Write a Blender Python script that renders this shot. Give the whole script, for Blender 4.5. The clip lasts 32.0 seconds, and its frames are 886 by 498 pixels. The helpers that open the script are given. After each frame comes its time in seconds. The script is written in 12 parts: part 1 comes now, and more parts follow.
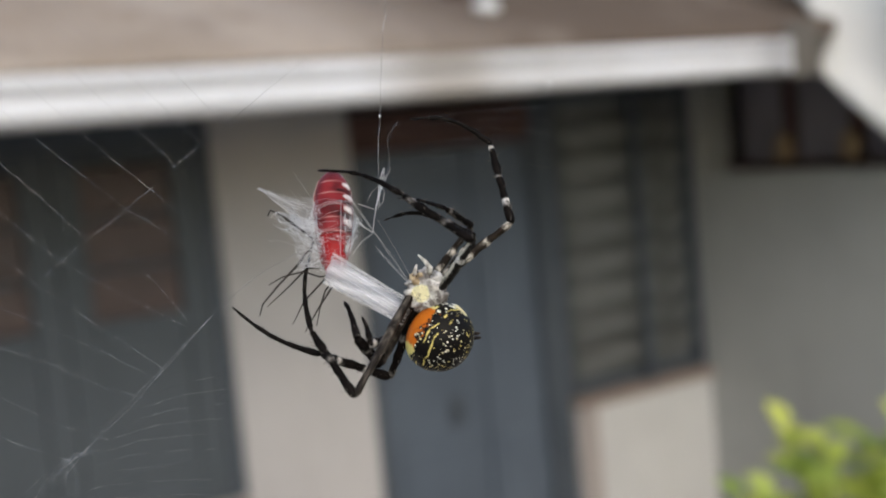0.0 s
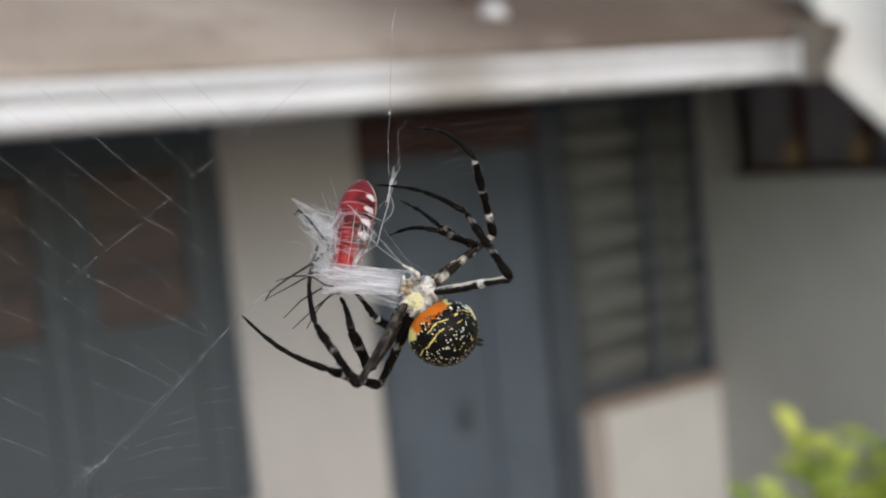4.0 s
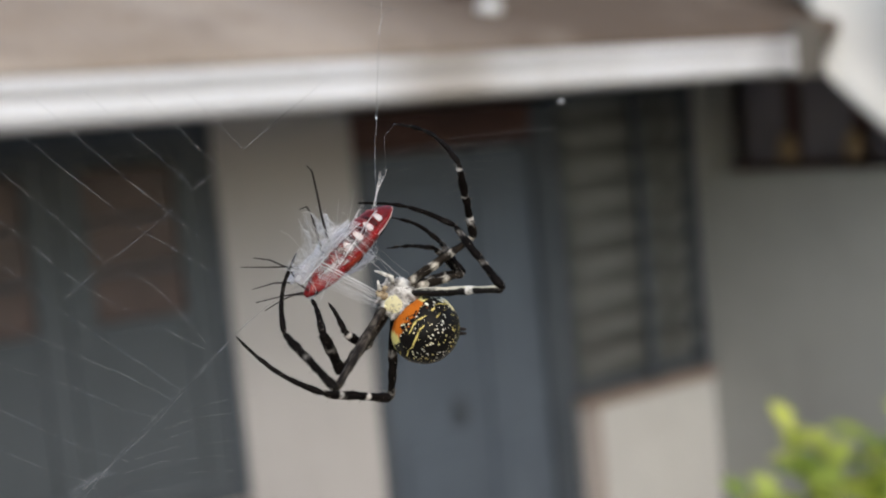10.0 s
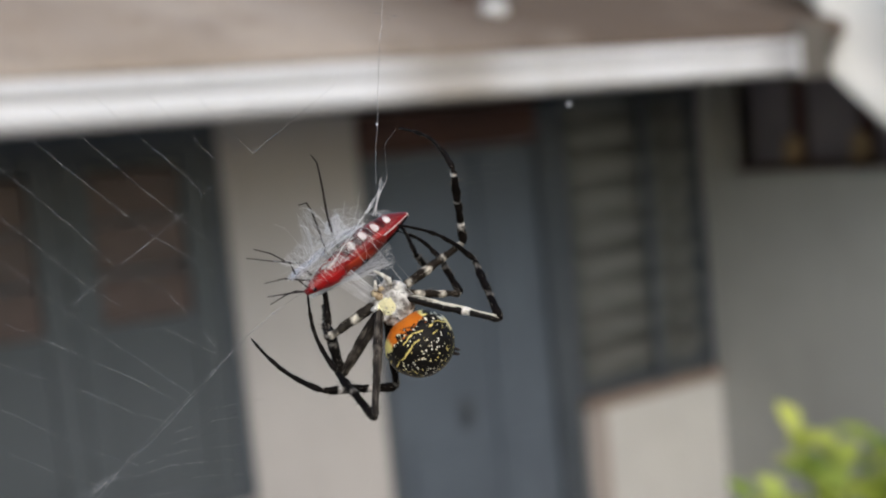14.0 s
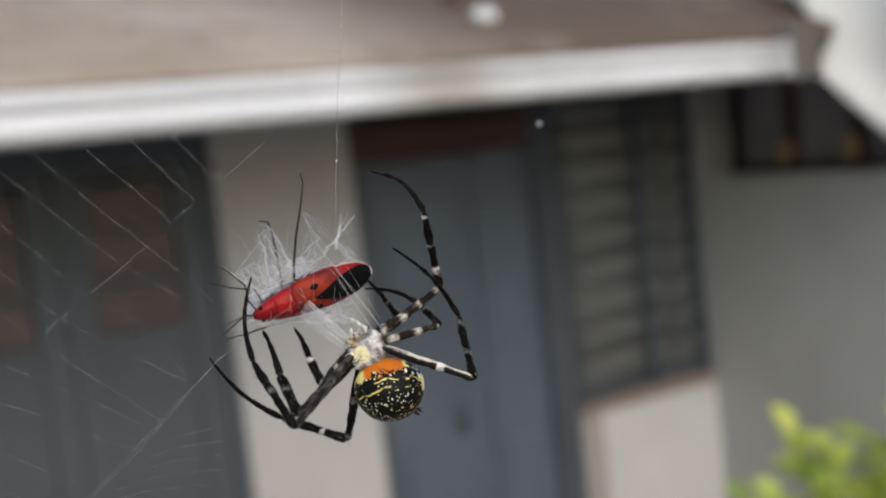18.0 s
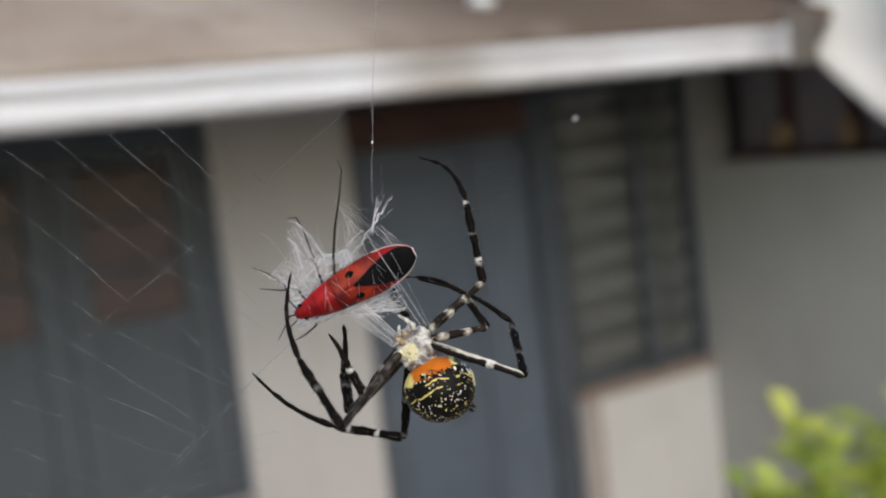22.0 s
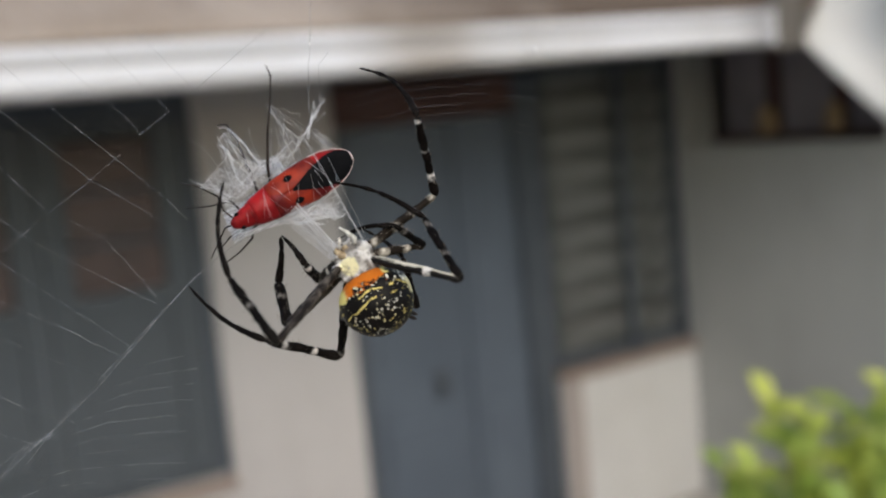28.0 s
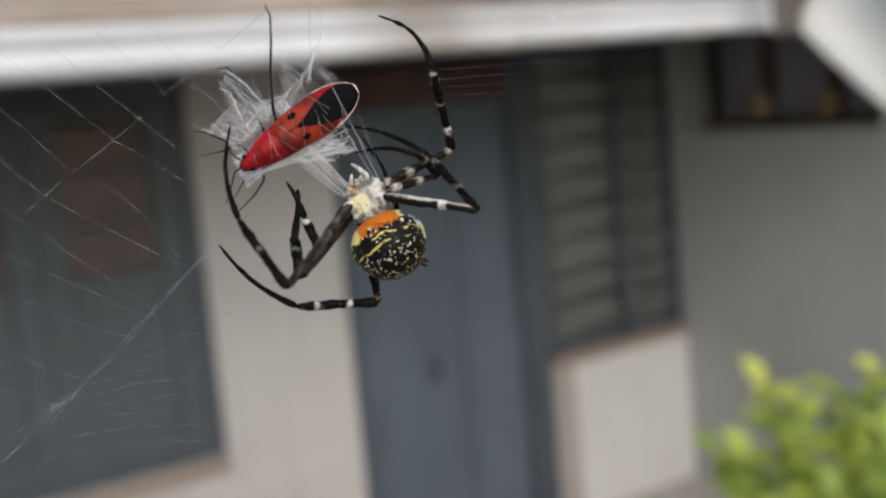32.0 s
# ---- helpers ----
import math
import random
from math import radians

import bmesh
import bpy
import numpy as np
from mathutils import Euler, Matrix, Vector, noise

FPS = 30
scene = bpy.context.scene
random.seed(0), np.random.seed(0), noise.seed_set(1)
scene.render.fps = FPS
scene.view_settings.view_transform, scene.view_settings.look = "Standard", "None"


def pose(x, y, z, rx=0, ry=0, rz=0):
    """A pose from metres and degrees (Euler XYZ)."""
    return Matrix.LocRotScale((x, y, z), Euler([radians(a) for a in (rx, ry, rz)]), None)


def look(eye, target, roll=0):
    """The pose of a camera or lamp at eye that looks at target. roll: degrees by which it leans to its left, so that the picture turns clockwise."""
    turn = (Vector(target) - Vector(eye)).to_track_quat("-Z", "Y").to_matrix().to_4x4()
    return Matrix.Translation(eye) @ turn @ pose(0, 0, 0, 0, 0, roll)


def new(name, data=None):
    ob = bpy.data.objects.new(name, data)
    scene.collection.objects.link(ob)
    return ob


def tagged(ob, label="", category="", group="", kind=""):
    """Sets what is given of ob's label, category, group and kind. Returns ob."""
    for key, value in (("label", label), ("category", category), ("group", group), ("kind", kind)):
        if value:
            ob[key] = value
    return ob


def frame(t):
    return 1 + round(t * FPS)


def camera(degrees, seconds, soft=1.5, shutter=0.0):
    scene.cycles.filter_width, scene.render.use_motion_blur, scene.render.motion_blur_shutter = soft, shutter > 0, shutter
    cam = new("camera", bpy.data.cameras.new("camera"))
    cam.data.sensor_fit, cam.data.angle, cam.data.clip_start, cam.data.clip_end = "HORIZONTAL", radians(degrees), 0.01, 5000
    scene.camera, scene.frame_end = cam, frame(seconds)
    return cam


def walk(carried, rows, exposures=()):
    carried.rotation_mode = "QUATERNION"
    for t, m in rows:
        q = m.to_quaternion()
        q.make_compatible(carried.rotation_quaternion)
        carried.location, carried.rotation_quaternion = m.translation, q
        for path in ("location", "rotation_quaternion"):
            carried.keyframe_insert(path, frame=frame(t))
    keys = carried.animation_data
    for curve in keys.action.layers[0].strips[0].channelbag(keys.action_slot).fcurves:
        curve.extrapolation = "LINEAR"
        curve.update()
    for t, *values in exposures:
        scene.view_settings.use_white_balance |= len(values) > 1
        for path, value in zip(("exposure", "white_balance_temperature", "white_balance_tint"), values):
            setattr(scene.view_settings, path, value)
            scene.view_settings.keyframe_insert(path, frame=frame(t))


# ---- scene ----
cam = camera(44, 32.0, soft=2.0)
cam.data.dof.use_dof = True
cam.data.dof.focus_distance = 0.13
cam.data.dof.aperture_fstop = 18.0
PATH = [
    (0, pose(-0.00190, -3.89892, 2.04964, 84.087, 5.351, -32.118)),
    (0.5, pose(-0.00190, -3.89894, 2.04983, 84.074, 5.316, -32.070)),
    (1, pose(-0.00204, -3.89884, 2.05032, 84.057, 5.300, -32.018)),
    (1.5, pose(-0.00243, -3.89860, 2.05073, 84.072, 5.324, -31.962)),
    (2, pose(-0.00265, -3.89851, 2.05067, 84.135, 5.388, -31.854)),
    (2.5, pose(-0.00258, -3.89865, 2.05026, 84.240, 5.446, -31.808)),
    (3, pose(-0.00245, -3.89885, 2.04964, 84.338, 5.480, -31.766)),
    (3.5, pose(-0.00229, -3.89905, 2.04916, 84.385, 5.501, -31.715)),
    (5.5, pose(-0.00035, -3.90038, 2.04977, 84.457, 5.497, -31.787)),
    (6, pose(0.00000, -3.90062, 2.04998, 84.426, 5.495, -31.797)),
    (6.5, pose(0.00026, -3.90082, 2.05006, 84.371, 5.505, -31.818)),
    (7, pose(0.00043, -3.90098, 2.05016, 84.325, 5.521, -31.869)),
    (7.5, pose(0.00041, -3.90102, 2.05016, 84.304, 5.530, -31.879)),
    (8, pose(0.00029, -3.90101, 2.05011, 84.284, 5.508, -31.861)),
    (8.5, pose(-0.00000, -3.90088, 2.05012, 84.253, 5.475, -31.891)),
    (9, pose(-0.00038, -3.90071, 2.05012, 84.215, 5.447, -31.902)),
    (9.5, pose(-0.00086, -3.90046, 2.05029, 84.161, 5.427, -31.942)),
    (10, pose(-0.00121, -3.90025, 2.05064, 84.142, 5.461, -31.956)),
    (10.5, pose(-0.00130, -3.90021, 2.05093, 84.164, 5.524, -31.906)),
    (11, pose(-0.00138, -3.90016, 2.05134, 84.191, 5.545, -31.853)),
    (11.5, pose(-0.00150, -3.90009, 2.05166, 84.214, 5.539, -31.806)),
    (12, pose(-0.00156, -3.90010, 2.05179, 84.238, 5.542, -31.791)),
    (12.5, pose(-0.00145, -3.90021, 2.05182, 84.247, 5.546, -31.763)),
    (13, pose(-0.00125, -3.90039, 2.05176, 84.248, 5.547, -31.754)),
    (13.5, pose(-0.00100, -3.90060, 2.05166, 84.245, 5.557, -31.734)),
    (14, pose(-0.00080, -3.90077, 2.05152, 84.222, 5.581, -31.656)),
    (14.5, pose(-0.00062, -3.90093, 2.05148, 84.189, 5.605, -31.608)),
    (16.5, pose(0.00113, -3.90322, 2.05137, 84.497, 5.880, -31.884)),
    (17, pose(0.00152, -3.90368, 2.05201, 84.498, 5.993, -31.918)),
    (17.5, pose(0.00173, -3.90397, 2.05329, 84.483, 6.177, -31.992)),
    (18, pose(0.00139, -3.90393, 2.05436, 84.480, 6.324, -32.018)),
    (18.5, pose(0.00039, -3.90352, 2.05475, 84.486, 6.389, -31.838)),
    (19, pose(-0.00129, -3.90278, 2.05452, 84.484, 6.405, -31.595)),
    (19.5, pose(-0.00306, -3.90205, 2.05396, 84.544, 6.325, -31.395)),
    (20, pose(-0.00463, -3.90145, 2.05355, 84.598, 6.167, -31.296)),
    (20.5, pose(-0.00494, -3.89997, 2.05359, 84.516, 6.080, -31.359)),
    (21, pose(-0.00445, -3.89895, 2.05414, 84.309, 6.157, -31.614)),
    (21.5, pose(-0.00300, -3.89847, 2.05503, 84.034, 6.358, -31.932)),
    (22, pose(-0.00154, -3.89806, 2.05565, 83.758, 6.559, -32.245)),
    (22.5, pose(-0.00028, -3.89763, 2.05573, 83.553, 6.681, -32.455)),
    (23, pose(0.00058, -3.89707, 2.05502, 83.456, 6.686, -32.575)),
    (23.5, pose(0.00136, -3.89655, 2.05386, 83.385, 6.553, -32.670)),
    (24, pose(0.00221, -3.89610, 2.05252, 83.264, 6.358, -32.720)),
    (24.5, pose(0.00323, -3.89577, 2.05137, 83.038, 6.159, -32.775)),
    (25, pose(0.00409, -3.89537, 2.05029, 82.855, 6.011, -32.920)),
    (25.5, pose(0.00432, -3.89558, 2.04952, 82.771, 5.927, -33.075)),
    (27.5, pose(0.00496, -3.89595, 2.04709, 82.646, 5.555, -33.020)),
    (28, pose(0.00491, -3.89581, 2.04698, 82.655, 5.524, -32.918)),
    (28.5, pose(0.00474, -3.89563, 2.04664, 82.637, 5.441, -32.822)),
    (29, pose(0.00443, -3.89542, 2.04614, 82.576, 5.315, -32.788)),
    (29.5, pose(0.00407, -3.89522, 2.04544, 82.504, 5.308, -32.838)),
    (30, pose(0.00392, -3.89518, 2.04475, 82.372, 5.296, -32.963)),
    (30.5, pose(0.00380, -3.89516, 2.04419, 82.206, 5.284, -33.079)),
    (31, pose(0.00352, -3.89498, 2.04394, 82.006, 5.272, -33.191)),
    (31.5, pose(0.00301, -3.89465, 2.04368, 81.888, 5.264, -33.268)),
    (32, pose(0.00258, -3.89433, 2.04335, 81.851, 5.266, -33.249)),
]

walk(cam, PATH, exposures=[(0.0, 0.25, 6760, 7), (32.0, 0.25, 6760, 7)])

# the pose of the web's plane, 13 cm before the lens at the ninth second
NEAR = pose(0.06730, -3.78954, 2.03697, 84.222, 5.472, -31.904)
LEG_MM = {'A': [14.43, 9.75, 11.02], 'B': [10.3, 9.3, 12.29], 'C': [10.11, 6.32, 6.2], 'D': [7.56, 3.9, 4.71], 'E': [11.46, 10.7, 10.25], 'F': [12.1, 10.21, 12.5], 'G': [7.81, 5.42, 7.31], 'H': [10.13, 6.33, 9.09]}
K = 0.0668  # web-plane step, mm


def mm(x, y, z, rx=0, ry=0, rz=0):
    return pose(x / 1000, y / 1000, z / 1000, rx, ry, rz)


def near(x, y, z, rx=0, ry=0, rz=0):
    return NEAR @ mm(x, y, z, rx, ry, rz)


def at(u, v, z=0.0):
    """A place on the web's plane (or z mm before it), in metres in NEAR's space."""
    k = (130.0 - z) / 130.0 * K / 1000
    return Vector(((u - 784) * k, (441 - v) * k, z / 1000))


# ---- light ----
SUN_EL, SUN_AZ = 38.0, 197.0
world = bpy.data.worlds.new("sky")
scene.world = world
world.use_nodes = True
wn = world.node_tree
sky = wn.nodes.new("ShaderNodeTexSky")
sky.sky_type = "NISHITA"
sky.sun_disc = False
sky.sun_elevation, sky.sun_rotation = radians(SUN_EL), radians(SUN_AZ)
sky.dust_density = 2.2
bg = wn.nodes["Background"]
bg.inputs["Strength"].default_value = 0.165
wn.links.new(sky.outputs["Color"], bg.inputs["Color"])
sun_data = bpy.data.lights.new("sun", "SUN")
sun_data.energy, sun_data.angle, sun_data.color = 0.74, radians(60), (1.0, 0.985, 0.965)
sun = new("sun", sun_data)
az, el = radians(SUN_AZ), radians(SUN_EL)
SUN_FROM = Vector((math.sin(az) * math.cos(el), math.cos(az) * math.cos(el), math.sin(el)))
sun.matrix_world = look(SUN_FROM * 20, (0, 0, 0))


# ---- materials ----
class Tree:
    """Short calls for building a node tree."""

    def __init__(self, name):
        self.mat = bpy.data.materials.new(name)
        self.mat.use_nodes = True
        self.t = self.mat.node_tree
        self.bsdf = self.t.nodes["Principled BSDF"]
        self.co = self.node("ShaderNodeTexCoord").outputs["Object"]

    def node(self, kind, **values):
        n = self.t.nodes.new(kind)
        for key, value in values.items():
            setattr(n, key, value)
        return n

    def link(self, a, b):
        self.t.links.new(a, b)

    def put(self, socket, value):
        if isinstance(value, bpy.types.NodeSocket):
            self.link(value, socket)
        else:
            socket.default_value = value

    def noise(self, scale, detail=4.0, rough=0.55, co=None, distort=0.0):
        n = self.node("ShaderNodeTexNoise")
        n.inputs["Scale"].default_value = scale
        n.inputs["Detail"].default_value = detail
        n.inputs["Roughness"].default_value = rough
        n.inputs["Distortion"].default_value = distort
        self.link(co or self.co, n.inputs["Vector"])
        return n.outputs["Fac"]

    def voronoi(self, scale, co=None, feature="F1"):
        n = self.node("ShaderNodeTexVoronoi", feature=feature)
        n.inputs["Scale"].default_value = scale
        self.link(co or self.co, n.inputs["Vector"])
        return n.outputs["Distance"], n.outputs["Color"]

    def stretch(self, x, y, z):
        n = self.node("ShaderNodeMapping")
        n.inputs["Scale"].default_value = (x, y, z)
        self.link(self.co, n.inputs["Vector"])
        return n.outputs["Vector"]

    def axes(self):
        n = self.node("ShaderNodeSeparateXYZ")
        self.link(self.co, n.inputs["Vector"])
        return n.outputs

    def math(self, op, a, b=0.0, c=0.0):
        n = self.node("ShaderNodeMath", operation=op)
        for s, v in zip(n.inputs, (a, b, c)):
            self.put(s, v)
        return n.outputs["Value"]

    def step(self, value, lo, hi):
        n = self.node("ShaderNodeMapRange", interpolation_type="SMOOTHSTEP")
        self.put(n.inputs["Value"], value)
        n.inputs["From Min"].default_value, n.inputs["From Max"].default_value = lo, hi
        return n.outputs["Result"]

    def mix(self, fac, a, b):
        n = self.node("ShaderNodeMix", data_type="RGBA")
        self.put(n.inputs["Factor"], fac)
        self.put(n.inputs[6], a if isinstance(a, bpy.types.NodeSocket) else (*a, 1.0))
        self.put(n.inputs[7], b if isinstance(b, bpy.types.NodeSocket) else (*b, 1.0))
        return n.outputs[2]

    def random(self):
        return self.node("ShaderNodeObjectInfo").outputs["Random"]

    def glow_through(self):
        """The surface mixed with light passing from behind, as in thin fibres."""
        thin = self.node("ShaderNodeBsdfTranslucent")
        thin.inputs["Color"].default_value = (0.97, 0.97, 0.98, 1.0)
        half = self.node("ShaderNodeMixShader")
        half.inputs[0].default_value = 0.45
        self.link(self.bsdf.outputs[0], half.inputs[1])
        self.link(thin.outputs[0], half.inputs[2])
        return half.outputs[0]

    def done(self, color, rough=0.6, metal=0.0, bump=None, strength=0.3, depth=0.001, **more):
        if isinstance(color, tuple):
            color = (*color, 1.0)
        self.put(self.bsdf.inputs["Base Color"], color)
        self.put(self.bsdf.inputs["Roughness"], rough)
        self.put(self.bsdf.inputs["Metallic"], metal)
        if bump is not None:
            n = self.node("ShaderNodeBump")
            n.inputs["Strength"].default_value = strength
            n.inputs["Distance"].default_value = depth
            self.link(bump, n.inputs["Height"])
            self.link(n.outputs["Normal"], self.bsdf.inputs["Normal"])
        for key, value in more.items():
            self.put(self.bsdf.inputs[key.replace("_", " ")], value)
        return self.mat


def painted(name, a, b, stain, big=1.4, fine=35.0, rough=0.75, streak=0.4, amount=0.35):
    """Weathered paint or plaster: a broad drift between a and b, running stains and a fine grain."""
    t = Tree(name)
    drift = t.step(t.noise(big, 5.0), 0.35, 0.68)
    c = t.mix(drift, a, b)
    runs = t.step(t.noise(5.0, 5.0, co=t.stretch(2.2, 2.2, 0.35)), 0.5, 0.8)
    c = t.mix(t.math("MULTIPLY", runs, amount), c, stain)
    fine_n = t.noise(fine, 6.0)
    return t.done(c, t.math("ADD", rough - 0.1, t.math("MULTIPLY", fine_n, 0.2)), bump=fine_n, strength=streak, depth=0.003)


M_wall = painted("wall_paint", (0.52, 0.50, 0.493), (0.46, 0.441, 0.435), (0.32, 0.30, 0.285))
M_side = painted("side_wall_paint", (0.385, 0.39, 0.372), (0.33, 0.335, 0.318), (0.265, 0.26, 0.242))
M_blue = painted("blue_grey_paint", (0.113, 0.139, 0.175), (0.092, 0.114, 0.146), (0.066, 0.082, 0.106), rough=0.5, amount=0.5)
M_bluedark = painted("dark_blue_paint", (0.078, 0.092, 0.110), (0.062, 0.075, 0.092), (0.05, 0.06, 0.075), rough=0.5)
M_shut = painted("shutter_paint", (0.078, 0.091, 0.104), (0.064, 0.076, 0.087), (0.045, 0.054, 0.063), rough=0.55, amount=0.5)
M_redwood = painted("red_brown_wood", (0.085, 0.038, 0.030), (0.062, 0.030, 0.025), (0.035, 0.02, 0.017), big=4.0, rough=0.6)
M_pane = painted("brown_pane", (0.10, 0.068, 0.062), (0.07, 0.052, 0.049), (0.04, 0.034, 0.032), big=5.0, rough=0.45)
M_fascia = painted("grey_fascia", (0.13, 0.12, 0.108), (0.10, 0.093, 0.083), (0.065, 0.058, 0.052))
M_soffit = painted("dim_soffit", (0.38, 0.365, 0.34), (0.32, 0.305, 0.285), (0.22, 0.205, 0.19))
M_white = painted("white_sheet", (0.66, 0.67, 0.67), (0.61, 0.62, 0.62), (0.54, 0.54, 0.53), rough=0.5, amount=0.2)
M_sill = painted("pink_brown_sill", (0.33, 0.26, 0.22), (0.28, 0.22, 0.19), (0.2, 0.16, 0.14), rough=0.7)
M_apron = painted("pale_apron", (0.665, 0.66, 0.645), (0.60, 0.595, 0.58), (0.45, 0.44, 0.41), big=2.0)
M_corner = painted("pink_plaster", (0.42, 0.37, 0.345), (0.36, 0.315, 0.295), (0.27, 0.235, 0.215))
M_tan = painted("tan_wood", (0.42, 0.30, 0.17), (0.36, 0.25, 0.14), (0.2, 0.13, 0.07), big=6.0)
M_board = painted("dark_board", (0.27, 0.25, 0.285), (0.21, 0.195, 0.23), (0.14, 0.125, 0.145), big=5.0)
M_room = painted("dim_room", (0.42, 0.38, 0.34), (0.36, 0.33, 0.30), (0.25, 0.22, 0.2))
M_ground = painted("earth", (0.30, 0.27, 0.23), (0.24, 0.215, 0.185), (0.15, 0.15, 0.10), big=0.5, fine=18.0, rough=0.9)
M_floor = painted("cement_floor", (0.42, 0.405, 0.385), (0.36, 0.345, 0.33), (0.25, 0.24, 0.225), rough=0.8)


def roof_material():
    t = Tree("weathered_roof")
    c = t.mix(t.step(t.noise(1.1, 5.0), 0.34, 0.66), (0.40, 0.345, 0.30), (0.29, 0.235, 0.19))
    moss = t.step(t.noise(6.0, 6.0, co=t.stretch(1.0, 0.5, 1.0)), 0.5, 0.72)
    c = t.mix(t.math("MULTIPLY", moss, 0.45), c, (0.15, 0.11, 0.08))
    # darker brown towards +x, broken by noise
    right_dark = t.step(t.axes()[0], 1.15, 2.2)
    c = t.mix(t.math("MULTIPLY", right_dark, t.step(t.noise(2.0, 3.0), 0.05, 0.45)), c, (0.115, 0.085, 0.064))
    g = t.noise(60.0, 5.0)
    return t.done(c, 0.85, bump=g, strength=0.5, depth=0.004)


M_roof = roof_material()


def gutter_material():
    """White enamel with a brown rust run under the roof's drip and a greyer groove."""
    t = Tree("white_gutter")
    x, y, z = t.axes()
    c = t.mix(t.step(t.noise(0.9, 5.0), 0.35, 0.68), (0.735, 0.745, 0.785), (0.66, 0.67, 0.70))
    runs = t.step(t.noise(5.0, 5.0, co=t.stretch(2.2, 2.2, 0.35)), 0.5, 0.8)
    c = t.mix(t.math("MULTIPLY", runs, 0.35), c, (0.45, 0.44, 0.43))
    wob = t.math("MULTIPLY", t.math("SUBTRACT", t.noise(3.0, 4.0), 0.5), 0.25)
    rust = t.step(t.math("ABSOLUTE", t.math("SUBTRACT", t.math("ADD", x, wob), 1.68)), 0.26, 0.04)
    c = t.mix(t.math("MULTIPLY", rust, 0.8), c, (0.33, 0.29, 0.25))
    rust2 = t.step(t.math("ABSOLUTE", t.math("SUBTRACT", t.math("ADD", x, wob), 2.05)), 0.45, 0.05)
    c = t.mix(t.math("MULTIPLY", rust2, 0.25), c, (0.42, 0.39, 0.35))
    # greyer colour in a narrow band along the groove
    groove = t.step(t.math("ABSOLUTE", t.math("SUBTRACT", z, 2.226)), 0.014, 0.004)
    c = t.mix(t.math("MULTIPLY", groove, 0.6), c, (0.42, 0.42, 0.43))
    fine = t.noise(35.0, 6.0)
    return t.done(c, t.math("ADD", 0.35, t.math("MULTIPLY", fine, 0.2)), bump=fine, strength=0.4, depth=0.003)


M_gutter = gutter_material()


def louvre_material():
    t = Tree("frosted_glass")
    c = t.mix(t.step(t.noise(7.0, 4.0), 0.35, 0.7), (0.20, 0.205, 0.20), (0.11, 0.115, 0.11))
    return t.done(c, t.math("ADD", 0.18, t.math("MULTIPLY", t.noise(30.0), 0.25)), IOR=1.5)


M_louvre = louvre_material()


def leaf_material():
    t = Tree("young_leaf")
    pick = t.random()
    c = t.mix(t.step(pick, 0.1, 0.9), (0.33, 0.47, 0.09), (0.82, 0.88, 0.22))
    c = t.mix(t.step(t.noise(30.0), 0.45, 0.75), c, (0.26, 0.38, 0.06))
    x = t.axes()[0]
    rib = t.step(t.math("ABSOLUTE", x), 0.003, 0.0005)
    c = t.mix(rib, c, (0.40, 0.50, 0.16))
    t.done(c, 0.42, bump=t.noise(90.0), strength=0.3)
    glow = t.node("ShaderNodeBsdfTranslucent")
    t.link(c, glow.inputs["Color"])
    both = t.node("ShaderNodeMixShader")
    both.inputs[0].default_value = 0.45
    t.link(t.bsdf.outputs[0], both.inputs[1])
    t.link(glow.outputs[0], both.inputs[2])
    t.link(both.outputs[0], t.t.nodes["Material Output"].inputs["Surface"])
    return t.mat


M_leaf = leaf_material()
M_stem = painted("green_stem", (0.14, 0.17, 0.06), (0.11, 0.12, 0.05), (0.08, 0.06, 0.03), big=8.0)


def leg_material(name, dark, light, period, width, softness=0.12):
    """Bands along the limb (local y), broken by fine hair grain."""
    t = Tree(name)
    y = t.axes()[1]
    wob = t.math("MULTIPLY", t.noise(750.0, 3.0), 0.0026)
    ph = t.math("ADD", t.math("DIVIDE", t.math("ADD", y, wob), period), t.math("MULTIPLY", t.random(), 0.6))
    fr = t.math("FRACT", ph)
    tri = t.math("ABSOLUTE", t.math("SUBTRACT", fr, 0.5))
    band = t.step(tri, width, width - softness)
    grain = t.noise(2600.0, 4.0, co=t.stretch(1.0, 0.25, 1.0))
    band = t.math("MULTIPLY", band, t.step(grain, 0.30, 0.55))
    band = t.math("MULTIPLY", band, t.step(t.noise(330.0, 1.0), 0.36, 0.52))
    base = t.mix(t.step(t.noise(900.0, 4.0), 0.42, 0.72), dark, tuple(v * 1.9 + 0.0015 for v in dark))
    c = t.mix(band, base, light)
    return t.done(c, 0.58, bump=grain, strength=0.7, depth=0.00014, Specular_IOR_Level=0.06)




def femur_material():
    t = Tree("grey_haired_leg")
    hair = t.noise(1900.0, 4.0, co=t.stretch(1.0, 0.16, 1.0))
    patch = t.step(t.noise(420.0, 3.0), 0.36, 0.62)
    c = t.mix(t.math("MULTIPLY", t.step(hair, 0.42, 0.62), patch), (0.012, 0.009, 0.0075), (0.115, 0.098, 0.082))
    return t.done(c, 0.55, bump=hair, strength=0.6, depth=0.00012, Specular_IOR_Level=0.12)


M_legfemur = femur_material()


